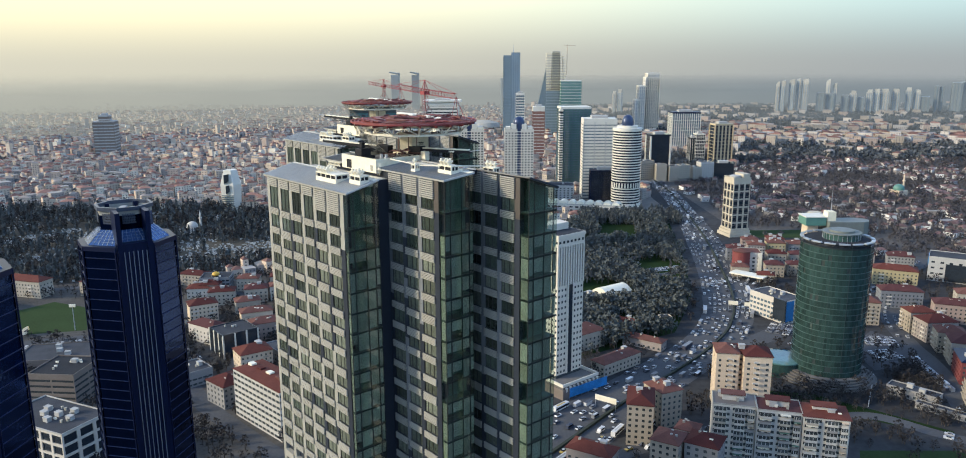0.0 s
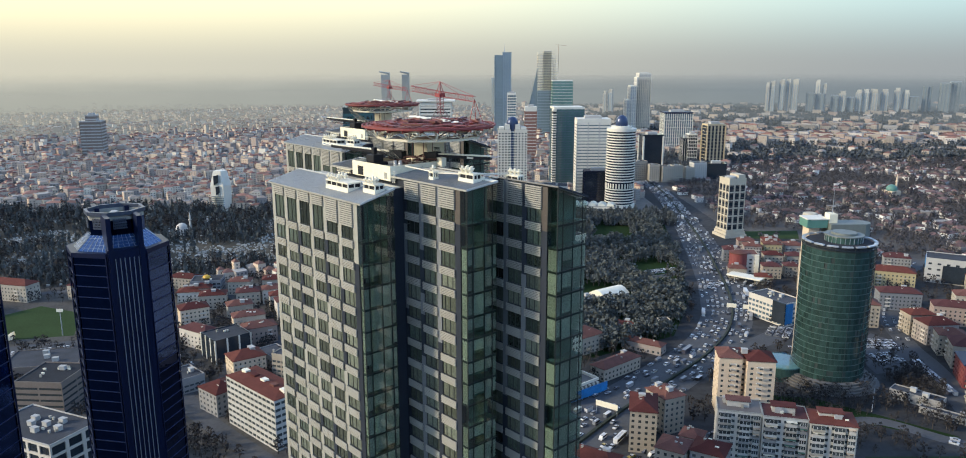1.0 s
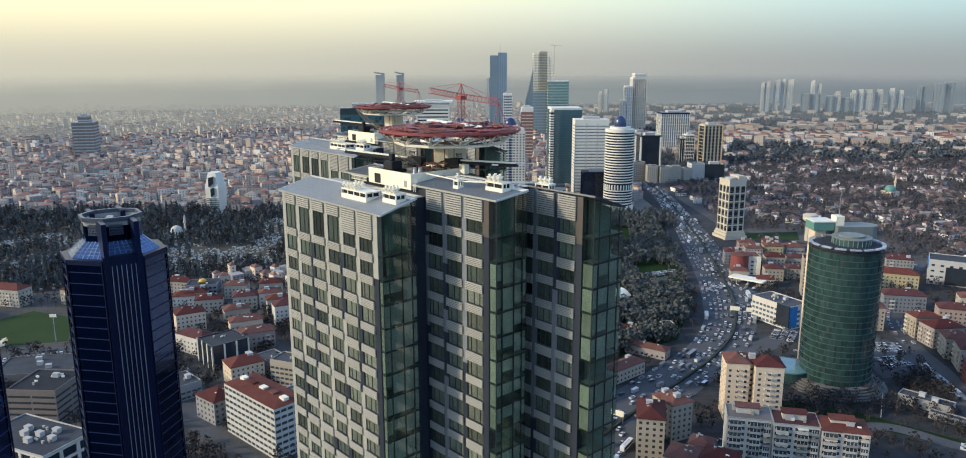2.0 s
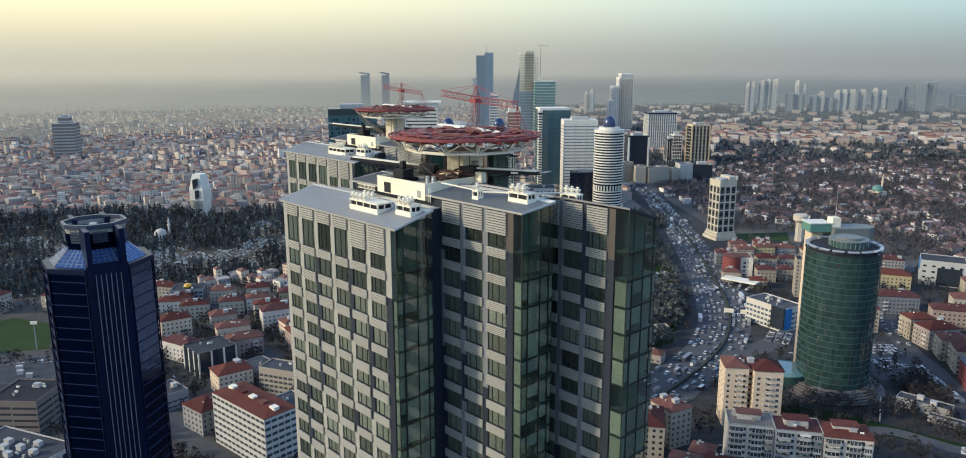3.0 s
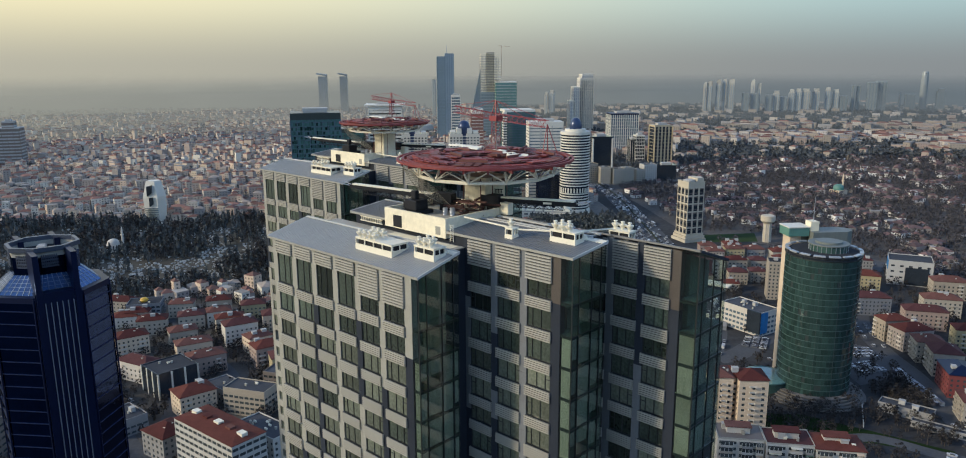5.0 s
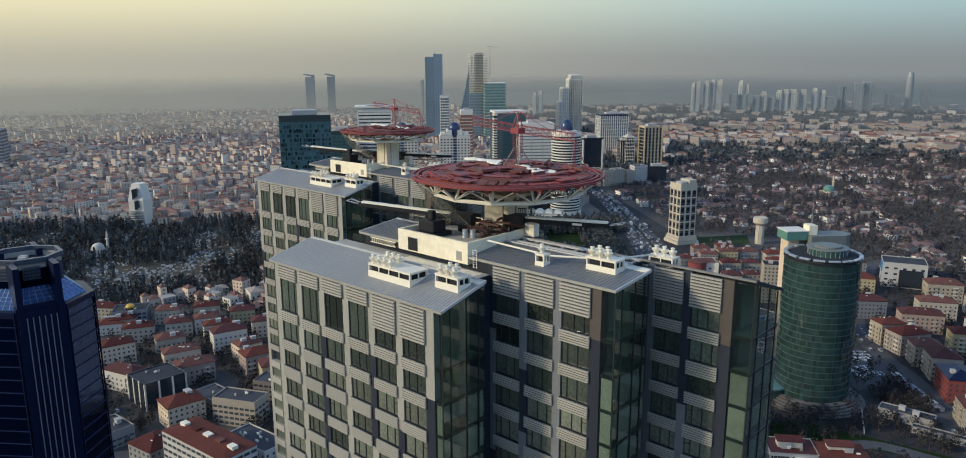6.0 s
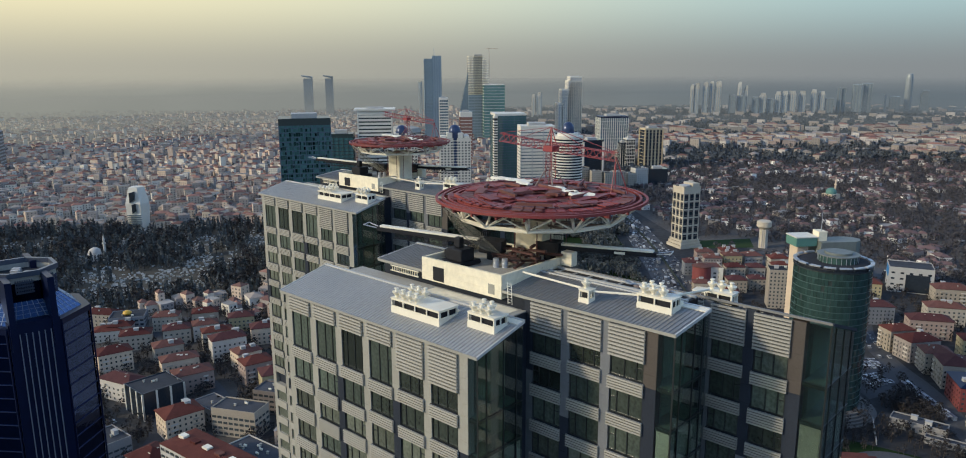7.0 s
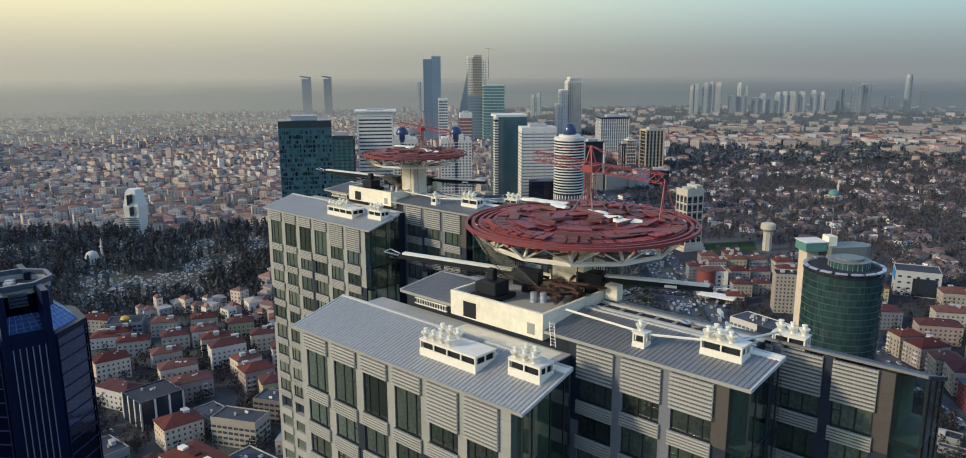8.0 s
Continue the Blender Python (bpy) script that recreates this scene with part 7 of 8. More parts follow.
def far_tower(x, w, h, dark, crown):
    """A slab or point tower on the far plateau; crown 0: flat, 1: stepped, 2: rounded shoulder."""
    t = thing("far_tower", "dark glass tower far off in the haze" if dark else "pale apartment tower far off in the haze", "tower", pose(x, 2650, 0, 0, 0, -25))
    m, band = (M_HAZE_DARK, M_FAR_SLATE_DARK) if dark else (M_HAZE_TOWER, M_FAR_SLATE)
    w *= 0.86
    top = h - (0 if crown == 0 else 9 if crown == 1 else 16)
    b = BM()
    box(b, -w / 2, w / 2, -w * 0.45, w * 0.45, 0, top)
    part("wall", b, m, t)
    if crown == 1:
        b = BM()
        box(b, -w * 0.3, w * 0.42, -w * 0.3, w * 0.3, top, h)
        part("crown", b, m, t)
    elif crown == 2:
        b = BM()
        rows = [[b.verts.new((px, yy, top + 16 * z)) for px, z in ((-w / 2, 0), (-w / 2, 0.35), (-w * 0.3, 0.75), (0, 0.97), (w * 0.3, 1.0), (w / 2, 0.93), (w / 2, 0))] for yy in (-w * 0.45, w * 0.45)]
        b.faces.new(rows[0][::-1])
        b.faces.new(rows[1])
        for k in range(7):
            b.faces.new([rows[0][k], rows[0][(k + 1) % 7], rows[1][(k + 1) % 7], rows[1][k]])
        part("rounded_head", b, m, t)
    for u in ((-0.28, 0.05, 0.36) if w > 14 else (0.1,)):
        b = BM()
        box(b, u * w - 1.6, u * w + 1.6, -w * 0.45 - 0.5, -w * 0.45 + 0.2, 6, top - 3)
        part("window_strip", b, band, t)
    b = BM()
    box(b, -w / 2 - 0.5, -w / 2 + 0.2, -w * 0.2, w * 0.2, 6, top - 3)
    part("window_strip", b, band, t)


for x, w, h, dark, crown in ((968, 13, 111, 0, 2), (984, 20, 115, 0, 2), (1015, 20, 119, 0, 2), (1036, 15, 121, 0, 2), (1060, 26, 121, 0, 2), (1137, 15, 118, 0, 2), (1160, 15, 106, 0, 2), (1114, 29, 73, 1, 0), (1147, 31, 72, 1, 0),
                             (1197, 26, 66, 1, 0), (1223, 26, 80, 0, 1), (1251, 27, 59, 1, 0), (1278, 22, 84, 0, 1), (1302, 24, 86, 0, 1), (1328, 33, 86, 0, 1), (1366, 27, 86, 0, 1), (1409, 21, 90, 0, 1), (1438, 25, 83, 0, 1), (1462, 42, 60, 1, 0),
                             (1502, 13, 95, 1, 0), (1520, 14, 95, 1, 0), (1570, 36, 106, 1, 0), (1604, 38, 110, 1, 0), (1676, 9, 71, 0, 0), (1712, 36, 64, 1, 0), (1826, 32, 83, 1, 1), (417, 14, 82, 0, 1), (436, 18, 88, 0, 1), (37, 12, 126, 1, 0)):
    far_tower(x, w, h, dark, crown)
t = thing("far_mast_tower", "slender grey tower with a tapering top far off", "tower", pose(1761, 2650, 0))
b = BM()
lathe(b, [(12, 0), (12.5, 60), (12, 100), (11, 128), (9.5, 138), (8, 142)], 16)
part("shaft", b, M_HAZE_DARK, t)
b = BM()
lathe(b, [(48, 0), (48, 10), (40, 20), (20, 25), (2, 26)], 24)
solid("far_arena", "white domed arena roof far off", "arena", b, M_HAZE_TOWER, m=pose(-22, 2120, 0))

# ---------------------------------------------------------------- the wide low city, joined


def in_poly(x, y, poly):
    c, j = False, len(poly) - 1
    for i in range(len(poly)):
        xi, yi = poly[i]
        xj, yj = poly[j]
        if (yi > y) != (yj > y) and x < (xj - xi) * (y - yi) / (yj - yi) + xi:
            c = not c
        j = i
    return c


PARK = [(60, 475), (130, 520), (162, 600), (180, 690), (196, 790), (215, 925), (110, 930), (62, 800), (50, 600)]
CEMETERY = [(-150, 700), (-255, 672), (-330, 660), (-420, 625), (-650, 760), (-650, 985), (-150, 990)]
KEEP_OUT = []
for o in list(bpy.data.objects):
    if o.parent is None and o.type == "EMPTY":
        p = o.matrix_basis.translation
        if 100 < p.y < 2300:
            KEEP_OUT.append((p.x, p.y, 26 if o.name.startswith(("office", "octagon", "round", "white", "shop", "framed")) else 17))
ROAD_MID = [(a.lerp(b, 0.5), (a - b).length / 2 + 9) for a, b in zip(RL, RR)]
STREET_PTS = [(p.lerp(q, k / 3), w / 2 + 7) for pts, w in STREETS for p, q in zip(smooth(pts, 4), smooth(pts, 4)[1:]) for k in range(3)]
HASH = {}
for px, py, r in KEEP_OUT + [(p.x, p.y, r) for p, r in ROAD_MID + STREET_PTS] + [(ROAD_MID[i][0].lerp(ROAD_MID[i + 1][0], 0.5).x, ROAD_MID[i][0].lerp(ROAD_MID[i + 1][0], 0.5).y, ROAD_MID[i][1]) for i in range(len(ROAD_MID) - 1)]:
    for ix in range(int((px - r) // 40), int((px + r) // 40) + 1):
        for iy in range(int((py - r) // 40), int((py + r) // 40) + 1):
            HASH.setdefault((ix, iy), []).append((px, py, r))


def free(x, y, extra=0.0):
    return all((x - px) ** 2 + (y - py) ** 2 > (r + extra) ** 2 for px, py, r in HASH.get((int(x // 40), int(y // 40)), ()))


class Soup:
    """Points and faces of a joined stretch of city."""

    def __init__(self):
        self.v, self.f, self.m = [], [], []

    def house(self, x, y, a, w, d, h, hip, rise):
        c, s = math.cos(a), math.sin(a)
        n = len(self.v)
        for z in (0, h):
            for px, py in ((-w, -d), (w, -d), (w, d), (-w, d)):
                self.v.append((x + c * px / 2 - s * py / 2, y + s * px / 2 + c * py / 2, z))
        self.f += [(n, n + 1, n + 5, n + 4), (n + 1, n + 2, n + 6, n + 5), (n + 2, n + 3, n + 7, n + 6), (n + 3, n, n + 4, n + 7)]
        self.m += [0] * 4
        k = len(self.v)
        o = 1.06
        for px, py in ((-w, -d), (w, -d), (w, d), (-w, d)):
            self.v.append((x + o * (c * px - s * py) / 2, y + o * (s * px + c * py) / 2, h))
        if hip:
            for px in (-(w - d) / 2 * 0.9, (w - d) / 2 * 0.9):
                self.v.append((x + c * px, y + s * px, h + rise))
            self.f += [(k, k + 1, k + 5, k + 4), (k + 1, k + 2, k + 5), (k + 2, k + 3, k + 4, k + 5), (k + 3, k, k + 4)]
            self.m += [1] * 4
        else:
            self.f += [(k, k + 1, k + 2, k + 3)]
            self.m += [2]

    def windows(self, x, y, a, w, d, h, fh=3.0, bay=3.4):
        c, s = math.cos(a), math.sin(a)
        for ux, uy, nx, ny, L, D in ((1, 0, 0, -1, w, d), (0, 1, -1, 0, d, w), (0, 1, 1, 0, d, w)):
            n = max(1, int(L / bay))
            for i in range(n):
                u = -L / 2 + L * (i + 0.5) / n
                for j in range(int((h - 0.6) / fh)):
                    z = 1.1 + j * fh
                    k = len(self.v)
                    for du, zz in ((-0.65, z), (0.65, z), (0.65, z + 1.4), (-0.65, z + 1.4)):
                        px = ux * (u + du) + nx * (D / 2 + 0.06)
                        py = uy * (u + du) + ny * (D / 2 + 0.06)
                        self.v.append((x + c * px - s * py, y + s * px + c * py, zz))
                    self.f.append((k, k + 1, k + 2, k + 3))
                    self.m.append(3)

    def make(self, name, label, category, mats):
        me = bpy.data.meshes.new(name)
        me.from_pydata(self.v, [], self.f)
        for m in mats:
            me.materials.append(m)
        me.polygons.foreach_set("material_index", self.m)
        me.update()
        return tagged(new(name, me), label, category, kind="stuff")


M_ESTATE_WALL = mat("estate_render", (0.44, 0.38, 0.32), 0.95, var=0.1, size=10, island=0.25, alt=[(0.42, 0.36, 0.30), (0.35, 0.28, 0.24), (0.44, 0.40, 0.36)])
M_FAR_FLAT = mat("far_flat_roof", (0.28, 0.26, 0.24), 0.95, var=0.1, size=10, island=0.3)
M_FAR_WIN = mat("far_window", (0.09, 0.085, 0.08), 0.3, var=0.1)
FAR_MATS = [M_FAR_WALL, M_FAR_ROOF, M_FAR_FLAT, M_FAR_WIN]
rr = random.Random(99)
old, sub, slabs = Soup(), Soup(), Soup()
TREES_SUB, TREES_FAR = [], []
y = 430.0
while y < 3150:
    cell = 12.6 + max(0.0, y - 640) * 0.0042
    x = -0.86 * y - 60
    while x < 0.86 * y + 60:
        px, py = x + rr.uniform(-0.46, 0.46) * cell, y + rr.uniform(-0.46, 0.46) * cell
        x += cell
        if in_poly(px, py, PARK) or in_poly(px, py, CEMETERY) or not free(px, py, 4):
            continue
        right = px > 250 + (0.0 if py > 900 else 20)
        edge = py + 55 * math.sin(px * 0.0065) + 30 * math.sin(px * 0.019)   # wavy edges of woods and estates
        if right and 1410 < edge < 1560:
            TREES_FAR += [(px + rr.uniform(-9, 9), py + rr.uniform(-9, 9), rr.uniform(7, 13)) for _ in range(3)]
            if rr.random() < 0.06:
                slabs.house(px, py, rr.choice((-0.5, 0.8)), rr.uniform(12, 22), 13, rr.uniform(8, 14), True, 3)
            continue
        if right and edge < 1500:
            if py < 700 and px < 430:
                continue
            if 262 < px < 357 and 808 < py < 862:
                continue
            wood = noise.noise(Vector((px * 0.011, py * 0.007, 3.0)))
            q = rr.random() + max(0.0, wood) * 1.3
            if q < 0.47:
                w = rr.choice((7, 8, 9, 10, 12, 17)) + rr.uniform(-1, 1)
                a = rr.choice((0.1, 0.5, -0.4, 1.2)) + rr.uniform(-0.2, 0.2)
                d, h = w * rr.uniform(0.6, 0.9), rr.uniform(4, 6.5)
                sub.house(px, py, a, w, d, h, rr.random() < 0.85, 2.4)
                if py < 1200:
                    sub.windows(px, py, a, w, d, h)
            if q > 0.20:
                TREES_SUB += [(px + rr.uniform(-9, 9), py + rr.uniform(-9, 9), rr.uniform(5, 9.5)) for _ in range(4)]
            continue
        if right and edge < 2160:
            band = math.sin(py * 0.021 + px * 0.002) + 0.6 * noise.noise(Vector((px * 0.006, py * 0.006, 7.0)))
            if band > -0.25 and rr.random() < (0.62 if edge < 1930 else 0.34):
                w, h = rr.uniform(14, 32), rr.uniform(10, 22)
                a = rr.choice((-0.5, -0.65, -0.38, 0.8))
                slabs.house(px, py, a, w, 14, h, rr.random() < 0.5, 3)
                slabs.windows(px, py, a, w, 14, h, 3.2, 4.5)
            elif rr.random() < 0.75:
                TREES_FAR += [(px + rr.uniform(-9, 9), py + rr.uniform(-9, 9), rr.uniform(8, 14)) for _ in range(2)]
            continue
        if right and py < 3900:
            if rr.random() < 0.09:
                slabs.house(px, py, rr.uniform(-0.8, -0.4), rr.uniform(14, 28), 14, rr.uniform(10, 22), False, 0)
            else:
                TREES_FAR += [(px + rr.uniform(-16, 16), py + rr.uniform(-16, 16), rr.uniform(9, 15)) for _ in range(3)]
            continue
        if py > 3900:
            if rr.random() < 0.4:
                TREES_FAR += [(px + rr.uniform(-16, 16), py + rr.uniform(-16, 16), rr.uniform(9, 15)) for _ in range(3)]
            continue
        if 110 < px < 300 and py < 1000:
            continue
        if py < 660 and not (-235 < px < -45 and py > 435):
            continue
        q = rr.random() + max(0.0, noise.noise(Vector((px * 0.012, py * 0.012, 9.0)))) * 0.45
        if q < 0.82:
            w = rr.choice((7, 8, 9, 10, 11, 12, 16)) + rr.uniform(-1, 1)
            d = w * rr.uniform(0.65, 1.0)
            h = (rr.choice((5, 6, 7, 8, 9, 9, 11, 14)) if py > 660 else rr.choice((7, 9, 11))) + rr.uniform(-1, 1)
            if rr.random() < 0.02:
                h *= 2
            a = 0.4 * math.sin(px * 0.006) + 0.5 * math.sin(py * 0.007) + rr.uniform(-0.35, 0.35)
            old.house(px, py, a, w, d, h, rr.random() < 0.75, 2.4)
            if py < 1500:
                old.windows(px, py, a, w, d, h)
        elif q < 1.1:
            TREES_FAR.append((px, py, rr.uniform(5, 9)))
    y += cell
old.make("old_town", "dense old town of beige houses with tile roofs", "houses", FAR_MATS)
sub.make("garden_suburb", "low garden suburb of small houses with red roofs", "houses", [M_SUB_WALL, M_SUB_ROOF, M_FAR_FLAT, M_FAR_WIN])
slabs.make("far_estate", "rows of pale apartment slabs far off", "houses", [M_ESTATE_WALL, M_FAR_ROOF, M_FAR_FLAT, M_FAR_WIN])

# ---------------------------------------------------------------- trees
np_rng = np.random.default_rng(12)


def foliage(name, label, trees, leaves, leaf, shape, mats, trunk=0.25):
    """Trees with a tapered trunk, a few limbs and a crown of loose leaf clumps, joined."""
    T = np.array(trees, float)
    n = len(T)
    h = T[:, 2][:, None]
    k = leaves
    f = np_rng.random((n, k)) ** (0.75 if shape == "cone" else 0.8)
    ang = np_rng.random((n, k)) * 2 * np.pi
    lump = 0.75 + 0.35 * np.sin(ang * 3 + T[:, 0][:, None]) * np_rng.random((n, k))
    if shape == "cone":
        z = h * (0.08 + 0.92 * f)
        rad = h * 0.16 * np.minimum(1.0, (1.02 - f) * 1.7) * np.sqrt(np_rng.random((n, k))) * lump
    else:
        z = h * (0.28 + 0.72 * f)
        rad = h * 0.46 * np.sqrt(np.clip(1 - (2 * f - 0.95) ** 2, 0.03, 1)) * np_rng.random((n, k)) ** 0.4 * lump
    cx = T[:, 0][:, None] + rad * np.cos(ang)
    cy = T[:, 1][:, None] + rad * np.sin(ang)
    c = np.stack([cx, cy, z], -1).reshape(-1, 3)
    size = np.repeat(h, k, 1).reshape(-1, 1) * leaf * (0.6 + 0.8 * np_rng.random((n * k, 1)))
    u = np_rng.normal(size=(n * k, 3))
    u /= np.linalg.norm(u, axis=1, keepdims=True)
    w = np_rng.normal(size=(n * k, 3))
    w = np.cross(u, w)
    w /= np.linalg.norm(w, axis=1, keepdims=True)
    if shape == "cone":
        u[:, 2] *= 1.8
    quad = np.stack([c + u * size, c + w * size * 0.8, c - u * size * 0.9, c - w * size], 1).reshape(-1, 3)
    faces = np.arange(len(quad)).reshape(-1, 4)
    # trunks and two limbs, three-sided
    tv, tf = [], []
    base = len(quad)
    for x, y, hh in trees:
        for (x0, y0, z0, r0, x1, y1, z1, r1) in ((x, y, 0, 0.035 * hh, x, y, 0.75 * hh, 0.01 * hh), (x, y, 0.35 * hh, 0.018 * hh, x + 0.2 * hh, y + 0.08 * hh, 0.7 * hh, 0.006 * hh), (x, y, 0.4 * hh, 0.018 * hh, x - 0.18 * hh, y - 0.1 * hh, 0.72 * hh, 0.006 * hh))[: 1 if shape == "cone" else 3]:
            b = base + len(tv)
            for cx0, cy0, cz0, r in ((x0, y0, z0, r0), (x1, y1, z1, r1)):
                tv += [(cx0 + r, cy0, cz0), (cx0 - r / 2, cy0 + 0.87 * r, cz0), (cx0 - r / 2, cy0 - 0.87 * r, cz0)]
            tf += [(b, b + 1, b + 4, b + 3), (b + 1, b + 2, b + 5, b + 4), (b + 2, b, b + 3, b + 5)]
    me = bpy.data.meshes.new(name)
    me.from_pydata(np.concatenate([quad, np.array(tv)]).tolist(), [], faces.tolist() + tf)
    for m in mats:
        me.materials.append(m)
    me.polygons.foreach_set("material_index", [0] * len(faces) + [1] * len(tf))
    me.update()
    return tagged(new(name, me), label, "trees", kind="stuff")


rr = random.Random(31)
cyp, graves, brush = [], [], []
CLEAR = [(-245, 760, 38), (-215, 820, 32), (-290, 730, 24), (-360, 720, 30), (-500, 800, 28), (-250, 880, 24), (-440, 900, 24), (-310, 790, 20), (-400, 790, 22), (-336, 842, 16)]
for _ in range(10500):
    x, y = rr.uniform(-650, -140), rr.uniform(620, 995)
    if not in_poly(x, y, CEMETERY):
        continue
    inside = any((x - a) ** 2 + (y - b) ** 2 < r * r for a, b, r in CLEAR)
    v = noise.noise(Vector((x * 0.02, y * 0.02, 0)))
    if inside or v < -0.25:
        if rr.random() < 0.75:
            graves.append((x, y))
        elif rr.random() < 0.2 and not inside:
            cyp.append((x, y, rr.uniform(7, 12)))
    elif rr.random() < 0.45:
        (cyp if rr.random() < 0.72 else brush).append((x, y, rr.uniform(8, 15)))
    elif rr.random() < 0.3:
        graves.append((x, y))
foliage("cypress_wood", "dark cypress trees of the cemetery", cyp, 34, 0.085, "cone", [M_CYPRESS, M_BARK])
s = Soup()
for x, y in graves:
    s.house(x, y, 0.4 + rr.uniform(-0.1, 0.1), rr.uniform(1.2, 2.6), rr.uniform(0.8, 1.4), rr.uniform(0.5, 1.6), False, 0)
s.make("gravestones", "pale gravestones in rows among cypresses", "gravestones", [M_STONE, M_STONE, M_STONE])
park = []
for _ in range(4200):
    x, y = rr.uniform(50, 225), rr.uniform(475, 945)
    if in_poly(x, y, PARK) and free(x, y, -7):
        if (x - 150) ** 2 + (y - 690) ** 2 < 28 ** 2 or (x - 88) ** 2 + (y - 612) ** 2 < 30 ** 2:
            continue
        v = noise.noise(Vector((x * 0.018, y * 0.018, 5)))
        if v > 0.28:
            continue
        (park if rr.random() < 0.6 or y < 640 else cyp).append((x, y, rr.uniform(7, 14)))
park_cyp = [t3 for t3 in cyp if t3[0] > 0]
foliage("park_trees", "dark evergreen trees of the park", park, 55, 0.08, "round", [M_PARK_LEAF, M_BARK])
foliage("park_cypresses", "tall dark cypresses of the park", park_cyp + [(rr.uniform(110, 225), rr.uniform(880, 945), rr.uniform(9, 14)) for _ in range(320)], 34, 0.085, "cone", [M_CYPRESS, M_BARK])
street = list(brush)
for _ in range(7600):
    x, y = rr.uniform(-420, 430), rr.uniform(330, 700)
    if in_poly(x, y, PARK) or in_poly(x, y, CEMETERY) or not free(x, y, -5) or (-90 < x < 40 and y < 420):
        continue
    if -375 < x < -290 and 510 < y < 590:
        continue
    if rr.random() < 0.45:
        street.append((x, y, rr.uniform(4.5, 9)))
for _ in range(1250):
    x, y = rr.uniform(-330, -45), rr.uniform(430, 660)
    if free(x, y, -8) and not (x < -240 and y < 605):
        street.append((x, y, rr.uniform(4, 8.5)))
for _ in range(500):
    x, y = rr.uniform(-230, -45), rr.uniform(255, 430)
    if free(x, y, -6) and not (x > -95 and y < 320) and (x + 139) ** 2 + (y - 283) ** 2 > 26 ** 2:
        street.append((x, y, rr.uniform(3.5, 8)))
for _ in range(330):
    x, y = rr.uniform(148, 262), rr.uniform(372, 440)
    if in_poly(x, y, [(148, 384), (168, 424), (186, 436), (210, 434), (232, 416), (250, 425), (262, 392), (240, 374), (205, 396), (170, 384)]) and free(x, y, -13):
        street.append((x, y, rr.uniform(3.5, 7.5)))
for _ in range(170):
    x, y = rr.uniform(238, 270), rr.uniform(414, 462)
    if in_poly(x, y, [(240, 444), (252, 456), (264, 458), (269, 436), (260, 416), (250, 418), (242, 432)]) and free(x, y, -13):
        street.append((x, y, rr.uniform(4, 7)))
foliage("street_trees", "bare brown winter trees between the houses", street, 46, 0.07, "round", [M_BROADLEAF, M_BARK])
foliage("suburb_trees", "bare brown winter trees of the garden suburb", TREES_SUB, 24, 0.10, "round", [M_SUB_LEAF, M_BARK])
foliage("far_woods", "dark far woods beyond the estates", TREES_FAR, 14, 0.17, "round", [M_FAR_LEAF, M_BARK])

# ---------------------------------------------------------------- hills and sheets on the horizon that glow as haze


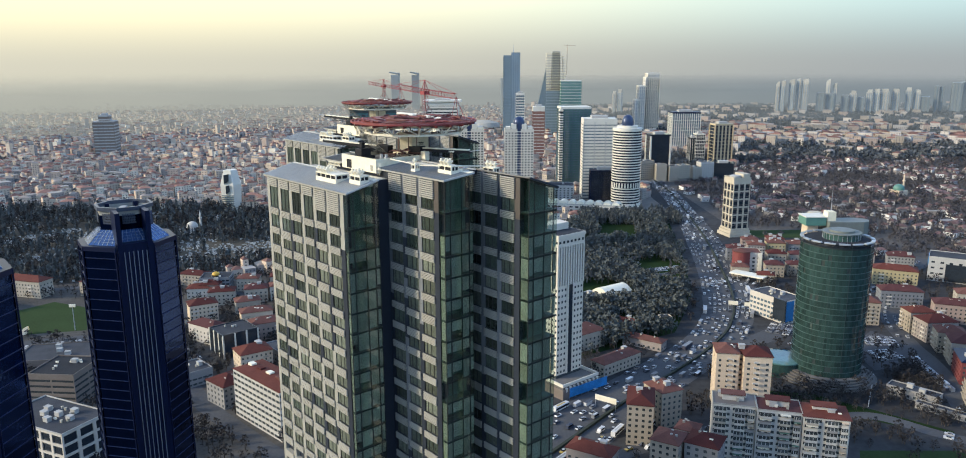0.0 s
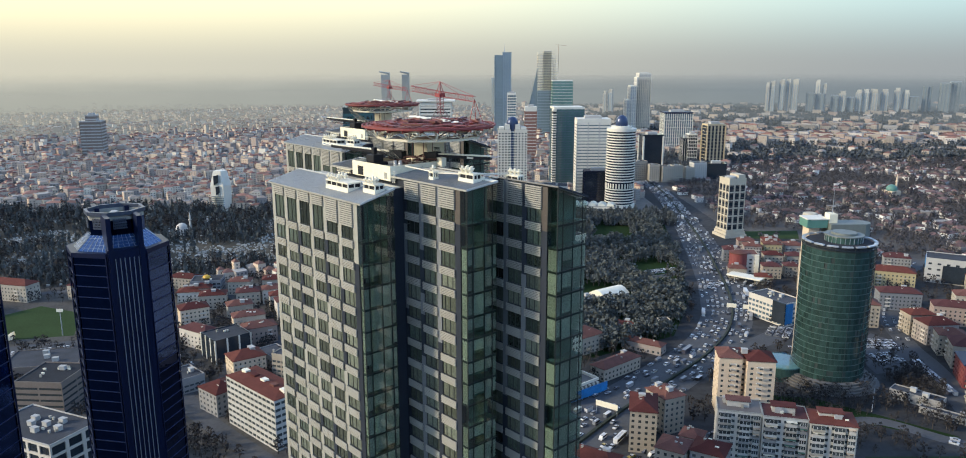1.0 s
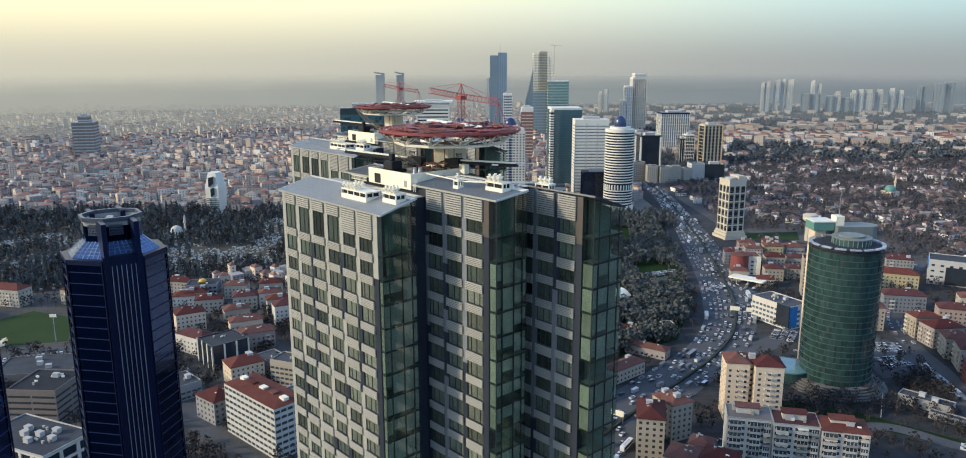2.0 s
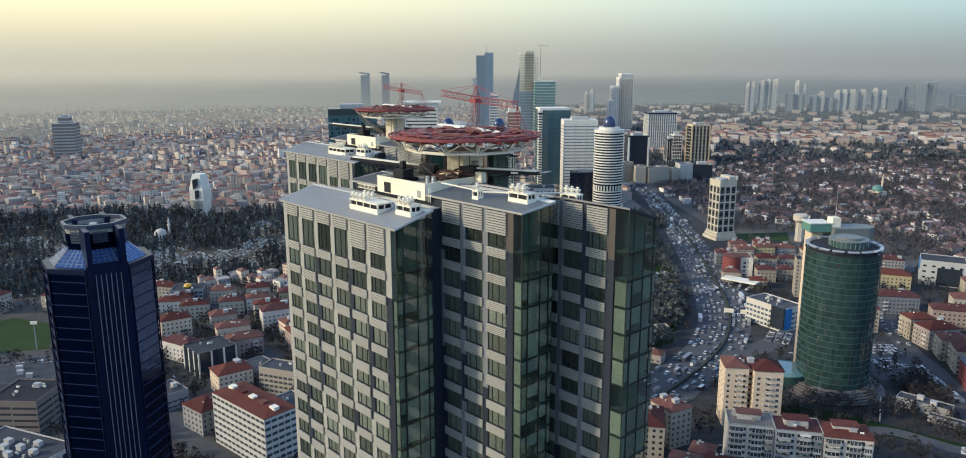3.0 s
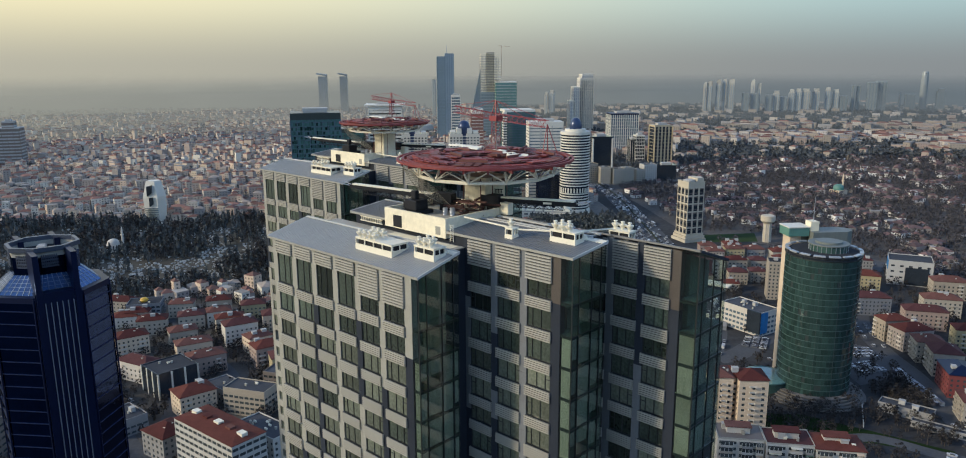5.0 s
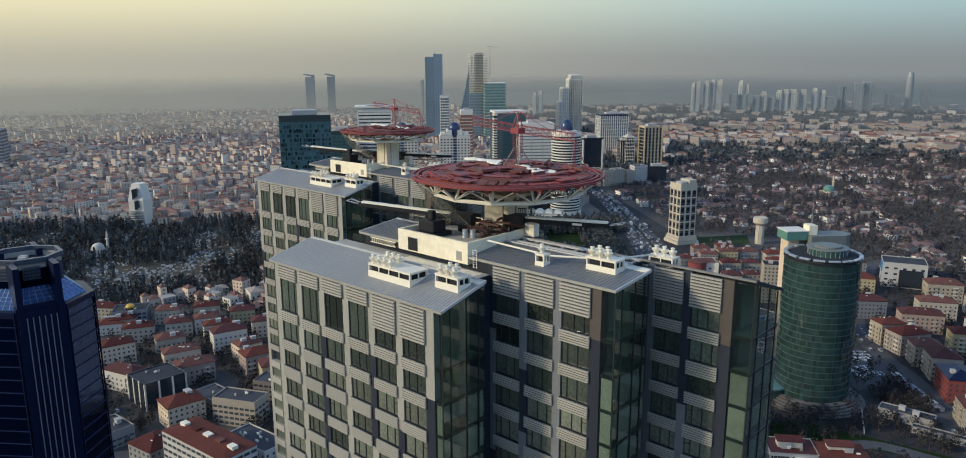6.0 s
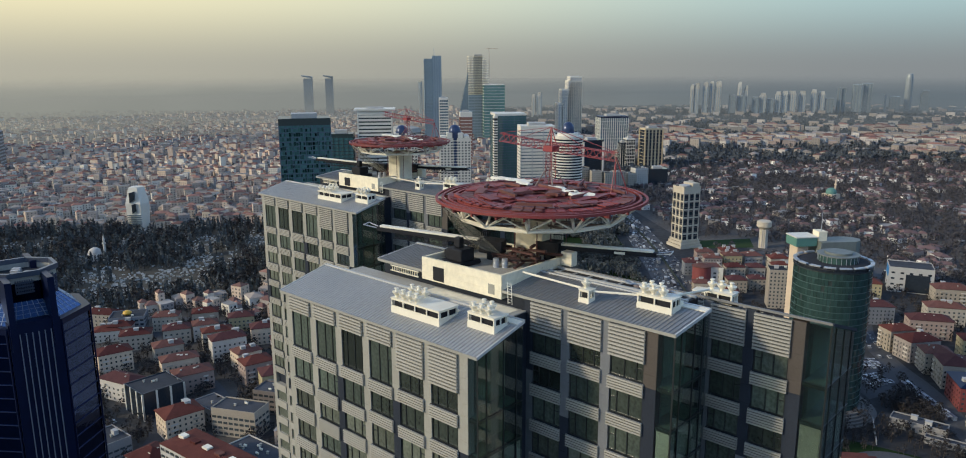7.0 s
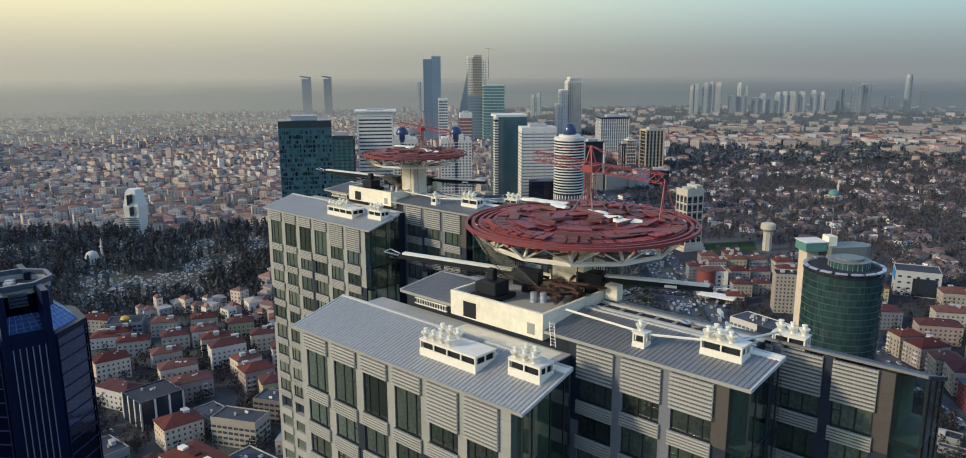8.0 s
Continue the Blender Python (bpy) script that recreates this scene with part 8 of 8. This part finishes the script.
def haze_glow_material(name, west, east, cover_west, cover_east, z0, z1, ripple):
    """Haze made as glow: a tone from west to east that thins out between the heights z0 and z1."""
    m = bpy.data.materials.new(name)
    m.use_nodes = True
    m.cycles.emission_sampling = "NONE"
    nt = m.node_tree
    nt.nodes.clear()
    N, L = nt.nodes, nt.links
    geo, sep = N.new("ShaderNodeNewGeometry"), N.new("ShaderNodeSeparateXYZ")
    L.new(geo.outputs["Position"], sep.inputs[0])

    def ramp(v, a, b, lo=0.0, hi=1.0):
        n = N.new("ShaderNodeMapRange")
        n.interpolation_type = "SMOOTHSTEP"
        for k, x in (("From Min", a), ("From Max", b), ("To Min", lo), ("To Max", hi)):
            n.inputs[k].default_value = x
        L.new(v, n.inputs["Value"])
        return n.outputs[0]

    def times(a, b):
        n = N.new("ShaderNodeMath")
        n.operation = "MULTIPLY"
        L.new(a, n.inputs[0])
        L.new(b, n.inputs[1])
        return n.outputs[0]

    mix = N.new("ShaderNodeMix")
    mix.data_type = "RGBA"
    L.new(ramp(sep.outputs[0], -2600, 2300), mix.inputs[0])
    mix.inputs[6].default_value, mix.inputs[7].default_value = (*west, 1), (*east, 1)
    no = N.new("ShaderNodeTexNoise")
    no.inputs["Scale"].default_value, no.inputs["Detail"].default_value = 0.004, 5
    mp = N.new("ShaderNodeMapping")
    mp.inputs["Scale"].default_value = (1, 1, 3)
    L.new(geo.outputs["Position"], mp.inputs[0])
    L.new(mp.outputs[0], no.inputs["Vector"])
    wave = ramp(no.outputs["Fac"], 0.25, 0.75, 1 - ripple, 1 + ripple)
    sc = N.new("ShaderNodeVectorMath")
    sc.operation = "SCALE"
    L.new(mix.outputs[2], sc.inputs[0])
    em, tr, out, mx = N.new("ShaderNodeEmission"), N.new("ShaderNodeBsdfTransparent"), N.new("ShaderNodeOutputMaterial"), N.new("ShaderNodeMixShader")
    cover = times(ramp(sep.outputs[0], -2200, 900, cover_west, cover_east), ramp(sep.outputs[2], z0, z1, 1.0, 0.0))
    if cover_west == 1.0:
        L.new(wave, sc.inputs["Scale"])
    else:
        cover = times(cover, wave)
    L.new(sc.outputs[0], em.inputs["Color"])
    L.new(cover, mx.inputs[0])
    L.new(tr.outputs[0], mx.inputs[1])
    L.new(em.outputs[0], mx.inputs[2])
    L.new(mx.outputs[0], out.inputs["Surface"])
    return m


# Slopes give off a haze tone and fade out towards the top.
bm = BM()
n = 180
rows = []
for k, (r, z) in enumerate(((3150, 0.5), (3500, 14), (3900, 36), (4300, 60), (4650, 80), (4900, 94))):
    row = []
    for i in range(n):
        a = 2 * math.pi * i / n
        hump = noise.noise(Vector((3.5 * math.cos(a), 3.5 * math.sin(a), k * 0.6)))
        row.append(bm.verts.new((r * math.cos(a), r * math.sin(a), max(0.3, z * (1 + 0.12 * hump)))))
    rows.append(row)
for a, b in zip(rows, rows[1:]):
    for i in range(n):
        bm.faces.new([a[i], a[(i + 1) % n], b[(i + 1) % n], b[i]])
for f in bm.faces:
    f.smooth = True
solid("backdrop", "hills closing the horizon all round, glowing with painted haze", "backdrop", bm, haze_glow_material("hills_with_haze_glow", (0.39, 0.365, 0.295), (0.140, 0.162, 0.175), 1.0, 1.0, 30, 104, 0.07), "structure")
# Upright rings that glow, part clear, in place of haze in the air.
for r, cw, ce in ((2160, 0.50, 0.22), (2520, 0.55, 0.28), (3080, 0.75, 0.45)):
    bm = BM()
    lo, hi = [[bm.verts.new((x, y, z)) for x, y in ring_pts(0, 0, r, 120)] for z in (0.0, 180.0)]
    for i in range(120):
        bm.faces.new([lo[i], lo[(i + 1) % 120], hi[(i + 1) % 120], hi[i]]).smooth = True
    solid("backdrop", "glowing see-through sheet standing in for haze over the far city", "backdrop", bm, haze_glow_material("glowing_haze_sheet", (0.335, 0.315, 0.25), (0.145, 0.165, 0.178), cw, ce, 25, 165, 0.25), "structure")

# ---------------------------------------------------------------- traffic
def car_body(kind):
    """Half-profile sections drawn across: body with wheel arches left plain, and the glazed cabin."""
    L, W, H = {"car": (4.4, 1.8, 1.45), "van": (5.4, 2.0, 2.3), "bus": (11.5, 2.5, 3.0)}[kind]
    b = BM()
    if kind == "car":
        prof = [(-2.2, 0.35), (-2.2, 0.72), (-2.05, 0.86), (-1.0, 0.95), (1.35, 0.98), (2.05, 0.92), (2.2, 0.7), (2.2, 0.35)]
        cab = [(-1.05, 0.94), (-0.45, 1.40), (0.85, 1.43), (1.6, 0.96)]
    elif kind == "van":
        prof = [(-2.7, 0.4), (-2.7, 1.0), (-2.2, 1.2), (-1.6, 2.25), (2.65, 2.3), (2.7, 0.4)]
        cab = [(-2.12, 1.25), (-1.68, 2.05), (2.4, 2.05), (2.4, 1.3)]
    else:
        prof = [(-5.75, 0.45), (-5.75, 2.9), (-5.6, 3.05), (5.6, 3.05), (5.75, 2.9), (5.75, 0.45)]
        cab = [(-5.6, 1.2), (-5.6, 2.4), (5.5, 2.4), (5.5, 1.2)]

    def extrude(bm, pr, w0, w1):
        a = [bm.verts.new((x, -(w0 if z < H * 0.75 else w1) / 2, z)) for x, z in pr]
        c = [bm.verts.new((x, (w0 if z < H * 0.75 else w1) / 2, z)) for x, z in pr]
        bm.faces.new(a)
        bm.faces.new(c[::-1])
        for i in range(len(pr)):
            j = (i + 1) % len(pr)
            bm.faces.new([a[i], c[i], c[j], a[j]])

    extrude(b, prof, W, W * (0.94 if kind != "car" else 1.0))
    g = BM()
    extrude(g, cab, W * (0.95 if kind == "car" else 1.012), W * (0.78 if kind == "car" else 1.004))
    r = BM()
    if kind == "car":
        box(r, -0.5, 0.88, -W * 0.38, W * 0.38, 1.39, 1.46)
    else:
        box(r, -L * 0.3, L * 0.3, -W * 0.2, W * 0.2, H - 0.02, H + 0.12)
    wh = BM()
    tube(wh, (0, -0.11, 0), (0, 0.11, 0), 0.33 if kind != "bus" else 0.5, 12)
    return [mesh_of("body", b, M_CAR), mesh_of("glazing", g, M_CAR_GLASS), mesh_of("roof_panel", r, M_CAR), mesh_of("wheel", wh, M_TYRE), L, W]


KINDS = {k: car_body(k) for k in ("car", "van", "bus")}
VEHICLE = {}
for k, (body, win, top, wheel, L, W) in KINDS.items():
    lab = {"car": "compact family car standing in slow traffic", "van": "white delivery van standing in slow traffic", "bus": "long city bus standing in slow traffic"}[k]
    t = thing(k, lab, k, pose(0, -300, 0), "motorway traffic")
    bd = part("body", body, None, t)
    part("glazing", win, None, t)
    part("roof_panel", top, None, t)
    for sx in (-1, 1):
        for sy in (-1, 1):
            part("wheel", wheel, None, t, m=pose(sx * L * 0.31, sy * (W / 2 - 0.1), 0.33 if k != "bus" else 0.5))
    VEHICLE[k] = t
rr = random.Random(77)
spots = []
for f in (0.05, 0.145, 0.24, 0.335, 0.43, 0.525, 0.68, 0.775, 0.87, 0.955):
    pts = lane(f)
    dist, nxt = 0.0, rr.uniform(0, 8)
    for p, q in zip(pts, pts[1:]):
        seg = (q - p).length
        while nxt < dist + seg:
            c = p.lerp(q, (nxt - dist) / seg)
            d = (q - p).normalized()
            kind = rr.choices(("car", "van", "bus"), (0.80, 0.15, 0.05))[0]
            spots.append((c.x, c.y, math.degrees(math.atan2(d.y, d.x)) + (180 if f < 0.6 else 0) + rr.uniform(-3, 3), kind))
            nxt += {"car": 8.5, "van": 10, "bus": 16}[kind] + rr.expovariate(0.10)
        dist += seg
for pts, w in STREETS[:4]:
    P = smooth(pts, 6)
    for off in (-w * 0.28, w * 0.22):
        for p, q in zip(P, P[1:]):
            d = (q - p)
            k = int(d.length / 8)
            for i in range(k):
                if rr.random() < 0.7:
                    u = d.normalized()
                    c = p.lerp(q, (i + 0.5) / k) + Vector((-u.y, u.x, 0)) * off
                    spots.append((c.x, c.y, math.degrees(math.atan2(u.y, u.x)), "car" if rr.random() < 0.85 else "van"))


def parked(x, y, rot, nx, ny, dx=2.7, dy=5.6, fill=0.85, kind="car"):
    for i in range(nx):
        for j in range(ny):
            if rr.random() < fill:
                v = pose(x, y, 0, 0, 0, rot) @ Vector(((i - nx / 2) * dx, (j - ny / 2) * dy, 0))
                spots.append((v.x, v.y, rot + 90 + rr.uniform(-3, 3), kind))


parked(267, 505, -8, 8, 3)
parked(257, 480, 12, 7, 3)
parked(271, 449, -6, 2, 8, 3.2, 6.4, 0.95, "van")
parked(-288, 487, 20, 22, 6)
parked(-312, 478, 15, 10, 4)
parked(-150, 425, 30, 8, 2)
parked(-200, 470, 40, 8, 2)
parked(-176, 505, 40, 2, 8)
parked(92, 606, 30, 6, 1)
parked(160, 690, 20, 12, 2)
parked(190, 640, 60, 8, 2)
parked(205, 530, 60, 9, 3)
parked(215, 500, 20, 10, 2)
spots.sort(key=lambda s: s[0] ** 2 + s[1] ** 2)
near = [s for s in spots if not (-110 < s[0] < 30 and s[1] < 300)]
for x, y, a, k in near[:60]:
    copy_thing(VEHICLE[k], pose(x, y, 0.08, 0, 0, a))
for t in VEHICLE.values():
    x, y, a, k = near[60]
    t.matrix_basis = pose(x, y - 9 * list(VEHICLE.values()).index(t), 0.08, 0, 0, a)
far = Soup()
for x, y, a, k in near[61:]:
    L, W = KINDS[k][4], KINDS[k][5]
    h = {"car": 0.95, "van": 2.2, "bus": 3.0}[k]
    ra = radians(a)
    far.house(x, y, ra, L, W, h, False, 0)
    if k == "car":
        n0 = len(far.f)
        far.house(x + 0.2 * math.cos(ra), y + 0.2 * math.sin(ra), ra, L * 0.5, W * 0.84, 1.42, False, 0)
        far.m[n0:n0 + 4] = [3] * 4
far.make("distant_traffic", "dense slow traffic far along the motorway", "cars", [M_CAR_FAR, M_CAR_FAR, M_CAR_FAR, M_CAR_GLASS])
